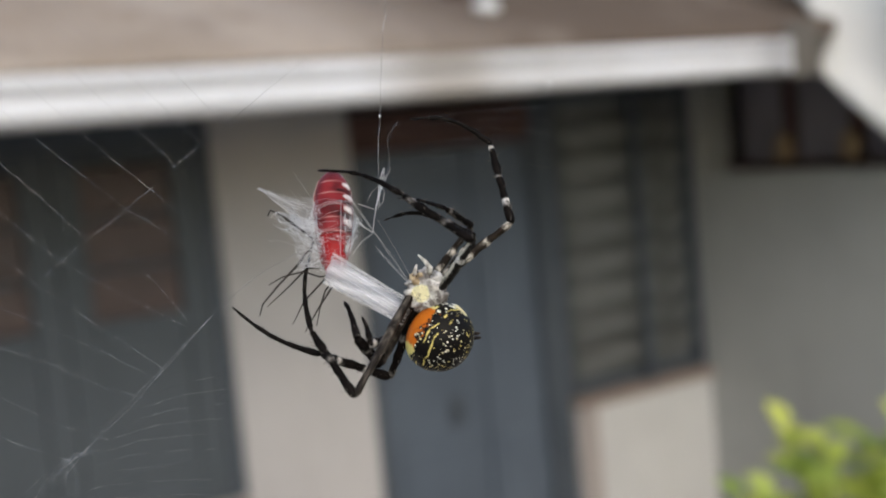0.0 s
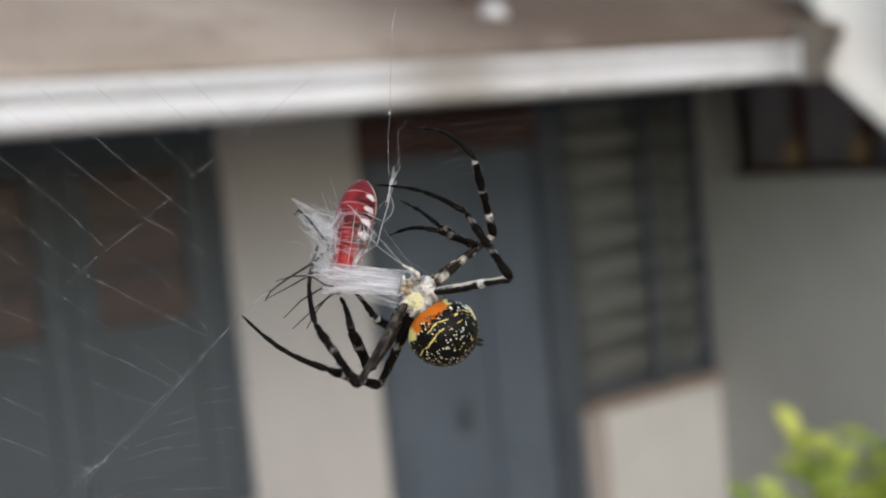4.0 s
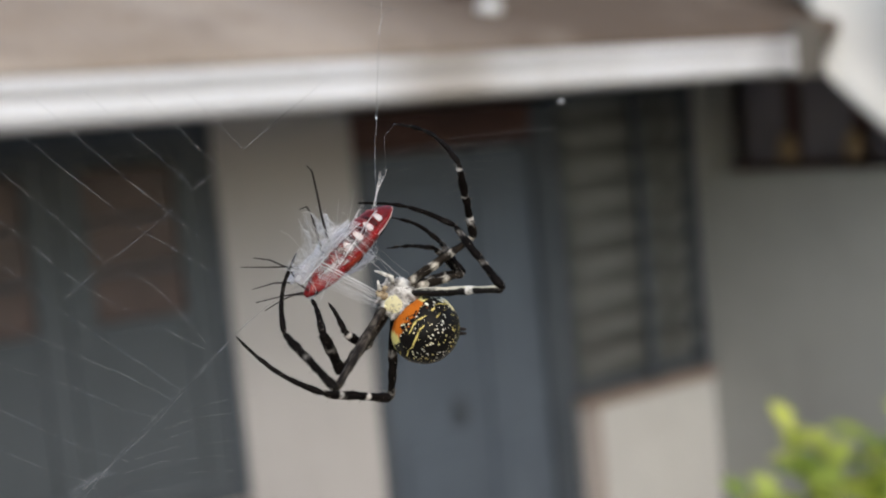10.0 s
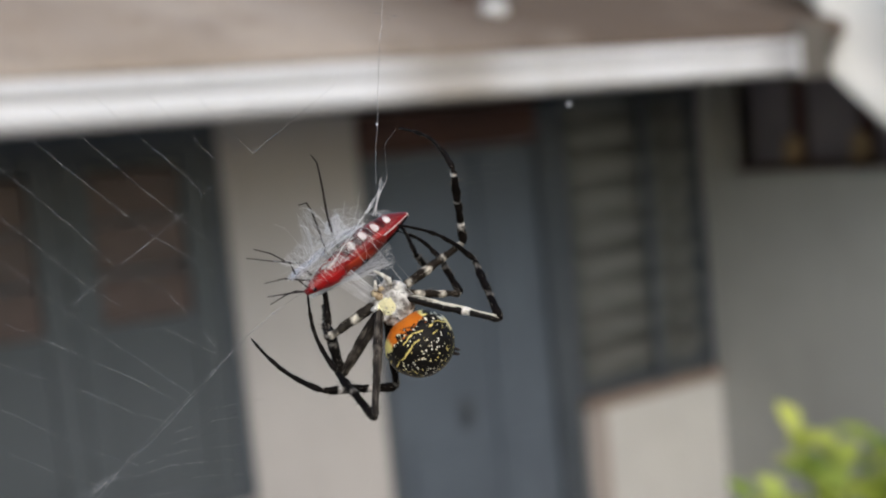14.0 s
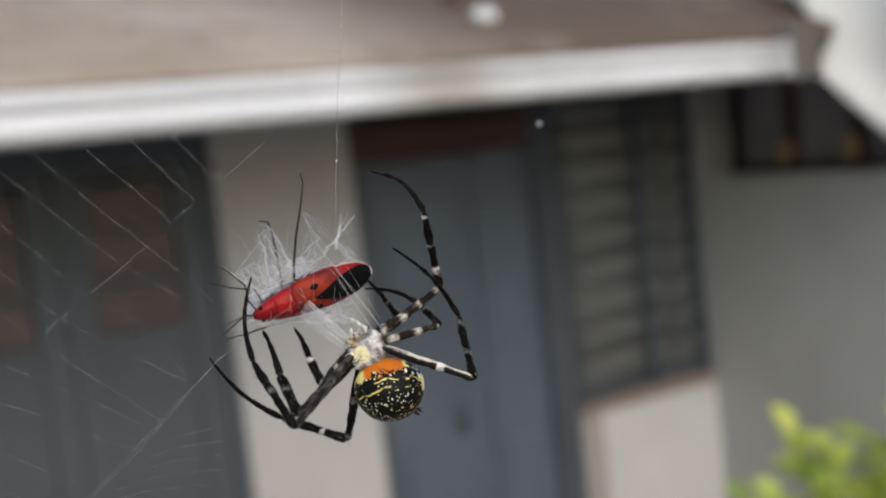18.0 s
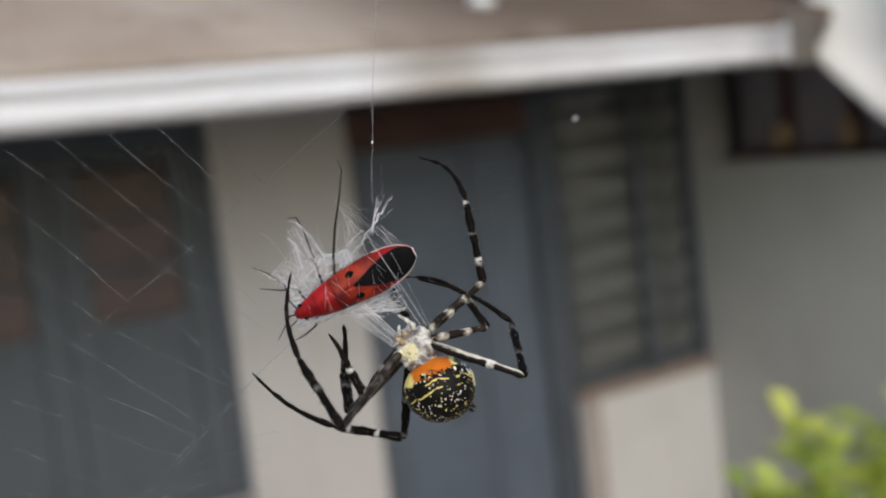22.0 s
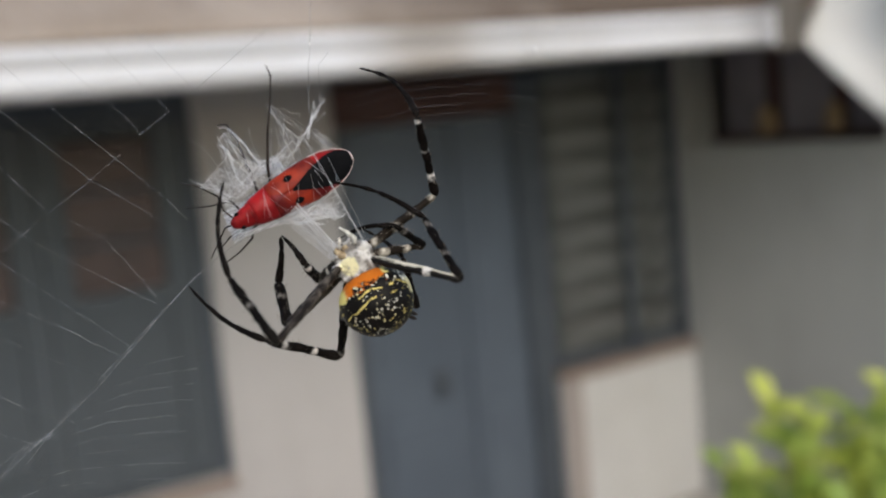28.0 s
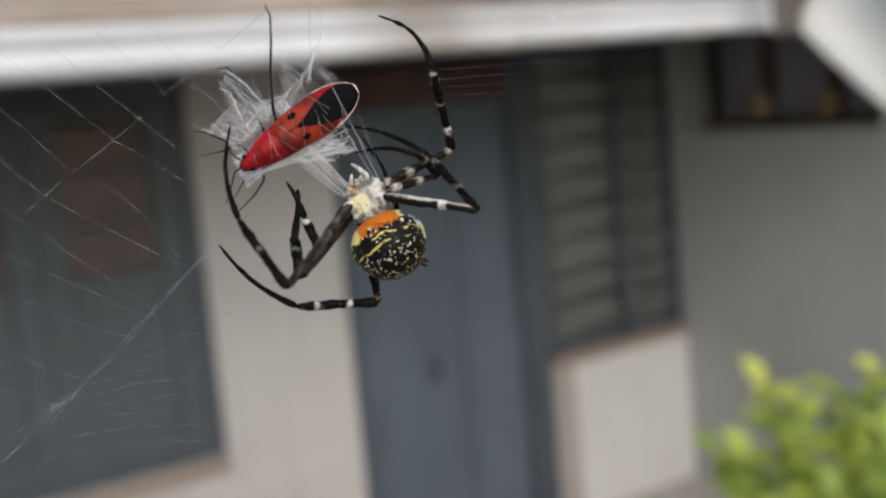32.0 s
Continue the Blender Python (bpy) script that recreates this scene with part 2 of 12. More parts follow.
def streak_material():
    t = Tree("pale_streaked_leg")
    x, y, z = t.axes()
    hair = t.noise(1900.0, 4.0, co=t.stretch(1.0, 0.16, 1.0))
    edge = t.math("ADD", x, t.math("MULTIPLY", t.math("SUBTRACT", t.noise(700.0, 3.0), 0.5), 0.0007))
    pale = t.math("MULTIPLY", t.step(edge, -0.00012, -0.00030), t.step(hair, 0.34, 0.54))
    c = t.mix(pale, (0.010, 0.0085, 0.008), (0.62, 0.58, 0.48))
    ring = t.step(t.math("ABSOLUTE", t.math("SUBTRACT", y, 0.0080)), 0.0006, 0.0003)
    c = t.mix(t.math("MULTIPLY", ring, t.step(hair, 0.35, 0.5)), c, (0.72, 0.69, 0.64))
    return t.done(c, 0.55, bump=hair, strength=0.6, depth=0.00012, Specular_IOR_Level=0.12)


M_legstreak = streak_material()
M_legdark = leg_material("dark_leg", (0.0034, 0.0024, 0.0020), (0.26, 0.24, 0.22), 0.0048, 0.12, 0.2)
M_legband = leg_material("banded_leg", (0.016, 0.012, 0.009), (0.60, 0.55, 0.47), 0.0030, 0.23, 0.26)
M_legpale = leg_material("pale_banded_leg", (0.020, 0.017, 0.014), (0.72, 0.67, 0.58), 0.0034, 0.26, 0.26)
M_legmid = leg_material("part_banded_leg", (0.0042, 0.0030, 0.0025), (0.68, 0.64, 0.60), 0.0037, 0.16, 0.16)
M_legthin = leg_material("tarsus_leg", (0.0042, 0.0030, 0.0026), (0.04, 0.034, 0.029), 0.0060, 0.08)


def abdomen_material():
    t = Tree("spotted_abdomen")
    x, y, z = t.axes()
    wob = t.math("MULTIPLY", t.math("SUBTRACT", t.noise(420.0, 3.0), 0.5), 0.0016)
    yy = t.math("ADD", y, wob)
    d, cell = t.voronoi(3300.0, t.stretch(0.92, 0.66, 0.92))
    cell_r = t.node("ShaderNodeSeparateColor")
    t.link(cell, cell_r.inputs[0])
    size = t.math("ADD", 0.12, t.math("MULTIPLY", cell_r.outputs[0], 0.25))
    dots = t.math("MULTIPLY", t.step(t.math("SUBTRACT", d, size), 0.03, -0.03), t.step(cell_r.outputs[1], 0.12, 0.16))
    yellow = t.mix(t.step(t.noise(500.0, 2.0), 0.42, 0.6), (0.80, 0.78, 0.68), (0.74, 0.60, 0.20))
    black = t.mix(t.noise(3000.0, 3.0), (0.003, 0.0028, 0.0028), (0.010, 0.008, 0.007))
    c = t.mix(dots, black, yellow)
    # broken yellow bars across the back
    bend = t.math("ADD", yy, t.math("MULTIPLY", t.math("MULTIPLY", x, x), 18.0))
    for place, half in ((0.0006, 0.00007), (-0.0003, 0.00006)):
        off = t.math("ABSOLUTE", t.math("SUBTRACT", bend, place))
        dark = t.step(off, 0.0004, 0.0003)
        bar = t.math("MULTIPLY", t.step(off, half + 0.00007, half - 0.00003), t.step(t.noise(900.0, 2.0), 0.49, 0.56))
        c = t.mix(dark, c, black)
        c = t.mix(bar, c, (0.76, 0.62, 0.20))
    # orange shoulder with black nicks, a yellow corner at each end
    edge = t.math("ADD", bend, t.math("MULTIPLY", t.math("SUBTRACT", t.noise(1050.0, 4.0), 0.5), 0.0048))
    across = t.math("ADD", x, t.math("MULTIPLY", t.math("SUBTRACT", t.noise(800.0, 2.0), 0.5), 0.0014))
    # black shoulder with short white dashes beyond the orange
    shoulder = t.math("MULTIPLY", t.step(across, 0.0019, 0.0022), t.step(bend, 0.0006, 0.0010))
    dash = t.voronoi(1500.0, t.stretch(1.3, 0.62, 1.0))[0]
    c = t.mix(shoulder, c, t.mix(t.step(dash, 0.34, 0.26), black, (0.86, 0.84, 0.72)))
    orange = t.mix(t.noise(700.0, 4.0), (0.46, 0.10, 0.010), (0.70, 0.21, 0.022))
    c = t.mix(t.math("MULTIPLY", t.step(edge, 0.00140, 0.00165), t.math("MULTIPLY", t.step(across, 0.0024, 0.0020), t.step(across, -0.0031, -0.0027))), c, orange)
    for near_end, far_end, low in ((0.0021, 0.0027, 0.0017), (-0.0040, -0.0027, 0.0010)):
        span = t.math("MULTIPLY", t.step(across, near_end - 0.0002, near_end + 0.0002), t.step(across, far_end + 0.0002, far_end - 0.0002))
        c = t.mix(t.math("MULTIPLY", span, t.step(edge, low, low + 0.0003)), c, (0.86, 0.76, 0.28))
    # a pale patch on the far flank
    patch = t.math("MULTIPLY", t.step(across, 0.0039, 0.0042), t.step(t.math("ABSOLUTE", t.math("SUBTRACT", yy, 0.0001)), 0.0011, 0.0007))
    c = t.mix(patch, c, (0.86, 0.77, 0.44))
    # pale yellow mottling towards the belly
    belly = t.step(t.math("ADD", z, t.math("MULTIPLY", t.noise(500.0, 3.0), 0.0016)), -0.0012, -0.0020)
    c = t.mix(t.math("MULTIPLY", belly, t.step(t.noise(800.0), 0.46, 0.58)), c, (0.74, 0.56, 0.20))
    g = t.noise(2500.0, 3.0)
    return t.done(c, 0.34, bump=t.math("ADD", g, t.math("MULTIPLY", dots, 0.6)), strength=0.35, depth=0.0002, Specular_IOR_Level=0.1)


M_abdomen = abdomen_material()


def silver_material():
    t = Tree("silver_hair")
    c = t.mix(t.step(t.noise(700.0, 5.0), 0.36, 0.64), (0.78, 0.76, 0.73), (0.17, 0.15, 0.135))
    off = t.node("ShaderNodeVectorMath", operation="DISTANCE")
    t.link(t.co, off.inputs[0])
    off.inputs[1].default_value = (-0.0008, 0.0, 0.0011)
    edge = t.math("ADD", off.outputs["Value"], t.math("MULTIPLY", t.math("SUBTRACT", t.noise(1100.0, 3.0), 0.5), 0.0012))
    c = t.mix(t.step(edge, 0.0012, 0.0009), c, (0.86, 0.80, 0.50))
    g = t.noise(3500.0, 4.0)
    return t.done(c, 0.6, bump=g, strength=0.9, depth=0.00022)


M_silver = silver_material()


def shell(name, a, b, rough=0.32, scale=500.0):
    t = Tree(name)
    g = t.noise(2600.0, 4.0)
    c = t.mix(t.step(t.noise(scale, 4.0), 0.34, 0.66), a, b)
    return t.done(c, rough, bump=g, strength=0.45, depth=0.00012, Specular_IOR_Level=0.15)


M_red = shell("red_shell", (0.34, 0.012, 0.014), (0.15, 0.006, 0.008), 0.30, 420.0)
M_maroon = shell("maroon_belly", (0.24, 0.024, 0.028), (0.09, 0.010, 0.012), 0.4)
M_orangered = shell("orange_red_wing", (0.31, 0.032, 0.013), (0.10, 0.008, 0.008), 0.45, 300.0)
M_bugblack = shell("black_membrane", (0.003, 0.003, 0.0035), (0.006, 0.006, 0.007), 0.8)
M_bugblack.node_tree.nodes["Principled BSDF"].inputs["Specular IOR Level"].default_value = 0.08
M_bugwhite = shell("white_band", (0.86, 0.81, 0.80), (0.66, 0.53, 0.52), 0.5, 700.0)
M_rim = shell("pink_band", (0.52, 0.28, 0.27), (0.30, 0.09, 0.09), 0.45)
M_patch = shell("dark_red_patch", (0.075, 0.010, 0.011), (0.03, 0.006, 0.007), 0.4)
M_tailrim = shell("silky_rim", (0.80, 0.70, 0.67), (0.66, 0.50, 0.47), 0.45)
M_limb = shell("dark_limb", (0.022, 0.018, 0.017), (0.055, 0.045, 0.04), 0.5)


def silk_material(name, solid, broken=False):
    t = Tree(name)
    t.done(t.mix(t.noise(1500.0), (0.97, 0.97, 0.98), (0.90, 0.90, 0.93)), 0.35)
    lit = t.glow_through()
    clear = t.node("ShaderNodeBsdfTransparent")
    both = t.node("ShaderNodeMixShader")
    both.inputs[0].default_value = solid
    if broken:  # painted glints: noise makes stretches of the thread more opaque, so brighter
        t.link(t.math("ADD", solid * 0.72, t.math("MULTIPLY", t.step(t.noise(330.0, 3.0), 0.42, 0.68), solid * 0.7)), both.inputs[0])
    t.link(clear.outputs[0], both.inputs[1])
    t.link(lit, both.inputs[2])
    t.link(both.outputs[0], t.t.nodes["Material Output"].inputs["Surface"])
    return t.mat


def gauze_material(name, thin, dense, across=20.0, along=3.2, torn_to=0.62, tint=(0.95, 0.95, 0.965)):
    """A sheet of parallel fibres: streaky, with torn thin places."""
    t = Tree(name)
    t.done(tint, 0.4)
    m = t.node("ShaderNodeMapping")
    fibre = t.node("ShaderNodeTexCoord").outputs["UV"]
    t.link(fibre, m.inputs["Vector"])
    m.inputs["Scale"].default_value = (across, along, 1.0)
    uv = t.node("ShaderNodeSeparateXYZ")
    t.link(fibre, uv.inputs["Vector"])
    side = t.math("ABSOLUTE", t.math("SUBTRACT", t.math("FRACT", uv.outputs[0]), 0.5))
    frayed = t.math("ADD", side, t.math("MULTIPLY", t.math("SUBTRACT", t.noise(900.0, 3.0), 0.5), 0.35))
    border = t.math("MULTIPLY", t.step(frayed, 0.50, 0.30), t.step(uv.outputs[1], 1.0, 0.72))
    streak = t.step(t.noise(1.0, 4.0, 0.65, m.outputs["Vector"], 0.5), 0.46, 0.72)
    torn = t.step(t.noise(430.0, 3.0), torn_to - 0.26, torn_to)
    solid = t.math("MULTIPLY", t.math("MULTIPLY", torn, border), t.math("ADD", thin, t.math("MULTIPLY", streak, dense)))
    lit = t.glow_through()
    clear = t.node("ShaderNodeBsdfTransparent")
    both = t.node("ShaderNodeMixShader")
    t.link(solid, both.inputs[0])
    t.link(clear.outputs[0], both.inputs[1])
    t.link(lit, both.inputs[2])
    t.link(both.outputs[0], t.t.nodes["Material Output"].inputs["Surface"])
    return t.mat


M_silk = silk_material("silk", 0.94)
M_haze = silk_material("loose_silk", 0.88)
M_web = silk_material("web_thread", 0.28, True)
M_veil = gauze_material("silk_veil", 0.03, 0.28)
M_gauze = gauze_material("silk_gauze", 0.07, 0.42)
M_ribbon = gauze_material("silk_ribbon", 0.40, 0.5, 30.0, 0.7, 0.40, (0.90, 0.90, 0.96))
M_hem = gauze_material("silk_hem", 0.24, 0.72)
M_clump = gauze_material("silk_clump", 0.5, 0.9)


# ---- mesh tools ----
def rough(bm, amount, scale):
    """Uneven skin: moves the vertices a little along their normals."""
    bm.normal_update()
    for v in bm.verts:
        v.co += v.normal * amount * noise.noise(v.co * scale)
    return bm



def part(name, bm, material, parent=None, label="", smooth=True, m=None):
    """Links a bmesh as one mesh object, under parent where one is given."""
    me = bpy.data.meshes.new(name)
    bmesh.ops.recalc_face_normals(bm, faces=bm.faces)
    for f in bm.faces:
        f.smooth = smooth
    bm.to_mesh(me)
    bm.free()
    for x in material if isinstance(material, (list, tuple)) else [material]:
        me.materials.append(x)
    ob = new(name, me)
    if parent is not None:
        ob.parent = parent
    if m is not None:
        ob.matrix_basis = m
    if label:
        ob["label"] = label
    return ob


def box(bm, x0, x1, y0, y1, z0, z1, bevel=0.0):
    made = bmesh.ops.create_cube(bm, size=1.0, matrix=Matrix.LocRotScale(
        ((x0 + x1) / 2, (y0 + y1) / 2, (z0 + z1) / 2), None, (x1 - x0, y1 - y0, z1 - z0)))
    if bevel:
        edges = {e for v in made["verts"] for e in v.link_edges}
        bmesh.ops.bevel(bm, geom=list(edges), offset=bevel, segments=2, affect="EDGES", profile=0.6)
    return bm


def boxed(name, x0, x1, y0, y1, z0, z1, material, parent=None, label="", bevel=0.004, m=None):
    return part(name, box(bmesh.new(), x0, x1, y0, y1, z0, z1, bevel), material, parent, label, smooth=False, m=m)


def tube(bm, pts, radii, sides=8, caps=True, flat=1.0):
    """A swept tube through points; radii one a point."""
    rings = []
    up = Vector((0.13, 0.21, 0.97))
    for i, p in enumerate(pts):
        p = Vector(p)
        d = (Vector(pts[min(i + 1, len(pts) - 1)]) - Vector(pts[max(i - 1, 0)])).normalized()
        a = d.cross(up)
        a = a.normalized() if a.length > 1e-6 else Vector((1, 0, 0))
        b = d.cross(a)
        r = radii[i] if isinstance(radii, (list, tuple)) else radii
        rings.append([bm.verts.new(p + (a * math.cos(2 * math.pi * k / sides) + b * flat * math.sin(2 * math.pi * k / sides)) * r)
                      for k in range(sides)])
    for r0, r1 in zip(rings, rings[1:]):
        for k in range(sides):
            bm.faces.new((r0[k], r0[(k + 1) % sides], r1[(k + 1) % sides], r1[k]))
    if caps and sides > 2:
        bm.faces.new(rings[0][::-1])
        bm.faces.new(rings[-1])
    return bm


def ball(bm, c, rx, ry, rz, u=14, v=9, turn=None):
    m = Matrix.LocRotScale(Vector(c), turn, (rx, ry, rz))
    bmesh.ops.create_uvsphere(bm, u_segments=u, v_segments=v, radius=1.0, matrix=m)
    return bm


def grid_wall(xs, zs, gone, y0, y1):
    """A wall along x with real openings: cells (i, j) in gone are left open."""
    bm = bmesh.new()
    seen = {}

    def vert(i, j, y):
        if (i, j, y) not in seen:
            seen[i, j, y] = bm.verts.new((xs[i], y, zs[j]))
        return seen[i, j, y]

    nx, nz = len(xs) - 1, len(zs) - 1
    solid = {(i, j) for i in range(nx) for j in range(nz)} - set(gone)
    for i, j in solid:
        for y in (y0, y1):
            bm.faces.new([vert(i, j, y), vert(i + 1, j, y), vert(i + 1, j + 1, y), vert(i, j + 1, y)])
        for (di, dj), ends in (((-1, 0), ((i, j), (i, j + 1))), ((1, 0), ((i + 1, j), (i + 1, j + 1))),
                               ((0, -1), ((i, j), (i + 1, j))), ((0, 1), ((i, j + 1), (i + 1, j + 1)))):
            if (i + di, j + dj) not in solid:
                a, b = ends
                bm.faces.new([vert(*a, y0), vert(*b, y0), vert(*b, y1), vert(*a, y1)])
    return bm


# ---- ground and house ----
def structure(ob, label, category):
    return tagged(ob, label, category, kind="structure")


bm = bmesh.new()
bmesh.ops.create_grid(bm, x_segments=24, y_segments=24, size=600.0)
structure(part("ground", bm, M_ground, m=pose(0, 0, -0.22)), "bare pale earth yard round the house", "ground")
structure(boxed("floor", -4.2, 4.06, -1.05, 3.4, -0.30, 0.0, M_floor, bevel=0.01), "grey cement veranda floor", "floor")

XS = [-4.0, 0.27, 1.435, 2.0, 3.035, 3.91, 4.08]
ZS = [0.0, 0.745, 2.20, 2.62]
wall = part("wall_north", grid_wall(XS, ZS, {(1, 1), (3, 0), (3, 1), (4, 1)}, 0.0, 0.22), M_wall, smooth=False)
structure(wall, "beige painted plaster house wall with stained patches", "wall")

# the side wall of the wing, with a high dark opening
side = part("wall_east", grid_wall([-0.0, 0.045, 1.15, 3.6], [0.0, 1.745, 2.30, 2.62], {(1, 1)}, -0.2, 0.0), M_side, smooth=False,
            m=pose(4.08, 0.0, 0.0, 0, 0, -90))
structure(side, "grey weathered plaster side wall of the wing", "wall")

# closing walls of the dark rooms behind
for nm, x0, x1, y0, y1, z0, z1 in (("wall_back", -4.0, 7.0, 3.2, 3.3, 0.0, 2.62), ("wall_west", -4.1, -4.0, 0.0, 3.3, 0.0, 2.62),
                                   ("wall_far_east", 7.0, 7.1, -3.6, 3.3, 0.0, 2.62), ("wall_south_east", 4.285, 7.0, -3.7, -3.6, 0.0, 2.62)):
    structure(boxed(nm, x0, x1, y0, y1, z0, z1, M_room, bevel=0), "dark inner room wall", "wall")
# added wall behind the camera, never in view: cuts low sky light on the house
structure(boxed("wall_yard", -14.0, 14.0, -8.9, -8.7, -0.22, 1.9, M_side, bevel=0.01), "unseen grey wall added behind the camera to block low sky light", "wall")
structure(boxed("floor_inner", 4.285, 7.0, -3.6, 3.2, -0.3, 0.0, M_room, bevel=0), "dark floor of the wing's room", "floor")
structure(boxed("ceiling", -4.1, 7.1, 0.0, 3.4, 2.625, 2.70, M_room, bevel=0), "dark ceiling of the rooms", "ceiling")
structure(boxed("ceiling_wing", 4.1, 7.1, -3.7, -0.004, 2.625, 2.70, M_room, bevel=0), "dark ceiling of the wing", "ceiling")


# ---- roof and gutter ----
def roof_sheet():
    bm = bmesh.new()
    nx, slope, x0, x1 = 560, math.tan(radians(18)), -4.2, 4.9
    rows = []
    for top in (0, 1):
        for y in (-1.262, -1.21, -0.1, 1.1, 2.4):
            last = int((3.37 + (y + 1.262) * 1.33 - x0) / (x1 - x0) * nx)  # the sheet is cut along the valley
            rows.append([bm.verts.new((x0 + (x1 - x0) * min(i, last) / nx, y, 2.315 + (y + 1.25) * slope - (0.034 if y < -1.25 else 0) + 0.014 * math.cos(min(i, last) * 2.2) * (0.3 if y < -1.25 else 1) + (0.006 if top else 0)))
                         for i in range(nx + 1)])
    for base in (0, 5):
        for r in range(base, base + 4):
            for i in range(nx):
                bm.faces.new((rows[r][i], rows[r][i + 1], rows[r + 1][i + 1], rows[r + 1][i]))
    for i in range(nx):
        bm.faces.new((rows[0][i], rows[0][i + 1], rows[5][i + 1], rows[5][i]))
    return part("roof", bm, M_roof)


roof = structure(roof_sheet(), "brown weathered corrugated roof sheet with dark moss", "roof")


def gutter_mesh(x0, x1):
    """A pressed white gutter: two rounded faces with a groove between, and a lip."""
    bm = bmesh.new()
    profile = [(0.045, 2.276), (-0.008, 2.274), (-0.016, 2.266), (-0.018, 2.246), (-0.012, 2.236), (-0.002, 2.230), (0.000, 2.222),
               (-0.006, 2.216), (-0.014, 2.206), (-0.018, 2.186), (-0.012, 2.166), (0.004, 2.156), (0.09, 2.156), (0.09, 2.164),
               (0.012, 2.166), (0.006, 2.19), (0.008, 2.264), (0.045, 2.268)]
    ends = [[bm.verts.new((x, -1.25 + y, z)) for y, z in profile] for x in np.linspace(x0, x1, 30)]
    n = len(profile)
    for a, b in zip(ends, ends[1:]):
        for k in range(n):
            bm.faces.new((a[k], a[(k + 1) % n], b[(k + 1) % n], b[k]))
    bm.faces.new(ends[0])
    bm.faces.new(ends[-1])
    return bm


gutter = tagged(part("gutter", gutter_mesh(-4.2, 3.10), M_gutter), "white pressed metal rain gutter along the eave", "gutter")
boxed("end_cap", 3.1, 3.112, -1.275, -1.16, 2.154, 2.278, M_gutter, gutter, "scuffed white end cap")
structure(boxed("trim", 3.114, 3.27, -1.27, -1.14, 2.14, 2.33, M_fascia, bevel=0.006), "grey weathered fascia corner at the roof valley", "trim")
structure(boxed("roof_wing", 3.45, 7.2, -3.8, -1.5, 2.705, 2.76, M_roof, bevel=0.005), "brown weathered roof over the wing", "roof")
# added slab, mostly out of view, that keeps sun off the side wall
structure(boxed("eave_wing", 3.45, 4.085, -3.8, -1.5, 2.36, 2.40, M_fascia, bevel=0.005), "grey slab added as the wing's eave to shade the side wall", "soffit")
structure(boxed("eave_soffit", -4.2, 4.06, -1.155, -0.002, 2.27, 2.285, M_soffit, bevel=0.0), "weathered grey boarded soffit under the eave", "soffit")

part("roof_cap", ball(bmesh.new(), (0, 0, 0), 0.045, 0.045, 0.03), M_white, roof, "pale round sealing cap", m=pose(2.097, -0.897, 2.452, 18))
stub = bmesh.new()
tube(stub, [(0, 0, -0.05), (0, 0, 0.02), (0, 0, 0.05)], [0.05, 0.045, 0.03], 12)
part("pipe_stub", stub, M_redwood, roof, "dark rusty pipe stub", m=pose(2.172, -0.60, 2.535, 18))


# white awning sheet hung from the corner of the eave
def awning():
    bm = bmesh.new()
    a, e, b, c, d = (Vector(v) for v in ((3.318, -1.213, 2.160), (3.441, -1.170, 2.295), (3.320, -1.030, 2.573), (3.470, -1.448, 1.858), (3.884, -1.269, 2.527)))
    c, d = a + (c - a) * 1.25, b + (d - b) * 1.3
    f = c.lerp(d, 0.33)
    n = 12
    sheets = []
    for off in (0.0, 0.012):
        rows = []
        for i in range(n + 1):
            lo, mid, hi = a.lerp(c, i / n), e.lerp(f, i / n), b.lerp(d, i / n)
            lo = lo + Vector((0, 0, -0.012 * math.sin(math.pi * i / n)))
            rows.append([bm.verts.new((lo.lerp(mid, j / 3) if j < 3 else mid.lerp(hi, (j - 3) / 3)) + Vector((off, off, 0)) + Vector((0.008, 0.008, 0)) * math.sin(j * 1.9 + i * 0.4)) for j in range(7)])
        sheets.append(rows)
        for r0, r1 in zip(rows, rows[1:]):
            for j in range(6):
                bm.faces.new((r0[j], r1[j], r1[j + 1], r0[j + 1]))
    p, g = sheets
    for i in range(n):
        for j in (0, 6):
            bm.faces.new((p[i][j], p[i + 1][j], g[i + 1][j], g[i][j]))
    for j in range(6):
        for i in (0, n):
            bm.faces.new((p[i][j], p[i][j + 1], g[i][j + 1], g[i][j]))
    return tagged(part("awning_sheet", bm, M_white), "plain white awning sheet hung from the eave's corner", "awning")


awning()


# ---- door ----
door = structure(new("door_1"), "closed blue-grey painted double door with dark frame", "door")
boxed("frame_post", 2.004, 2.06, 0.02, 0.14, 0.0, 2.0, M_bluedark, door)
boxed("frame_post", 2.90, 3.02, 0.02, 0.14, 0.0, 2.17, M_bluedark, door)
boxed("lintel", 2.004, 2.896, 0.015, 0.15, 2.004, 2.17, M_redwood, door, "red-brown wooden lintel board")


def door_leaf(x0, x1, y):
    leaf = boxed("door_leaf", x0, x1, y, y + 0.04, 0.01, 1.995, M_blue, door, bevel=0.003)
    w = x1 - x0
    for z0, z1 in ((0.15, 0.72), (0.98, 1.85)):
        f = 0.075 * w / 0.5
        boxed("panel", x0 + f, x1 - f, y - 0.010, y - 0.001, z0, z1, M_blue, leaf, bevel=0.008)
    return leaf


left_leaf = door_leaf(2.064, 2.585, 0.075)
door_leaf(2.589, 2.896, 0.058)
handle = bmesh.new()
ball(handle, (2.43, 0.045, 0.866), 0.03, 0.028, 0.03)
tube(handle, [(2.43, 0.05, 0.866), (2.43, 0.074, 0.866)], 0.016, 12)
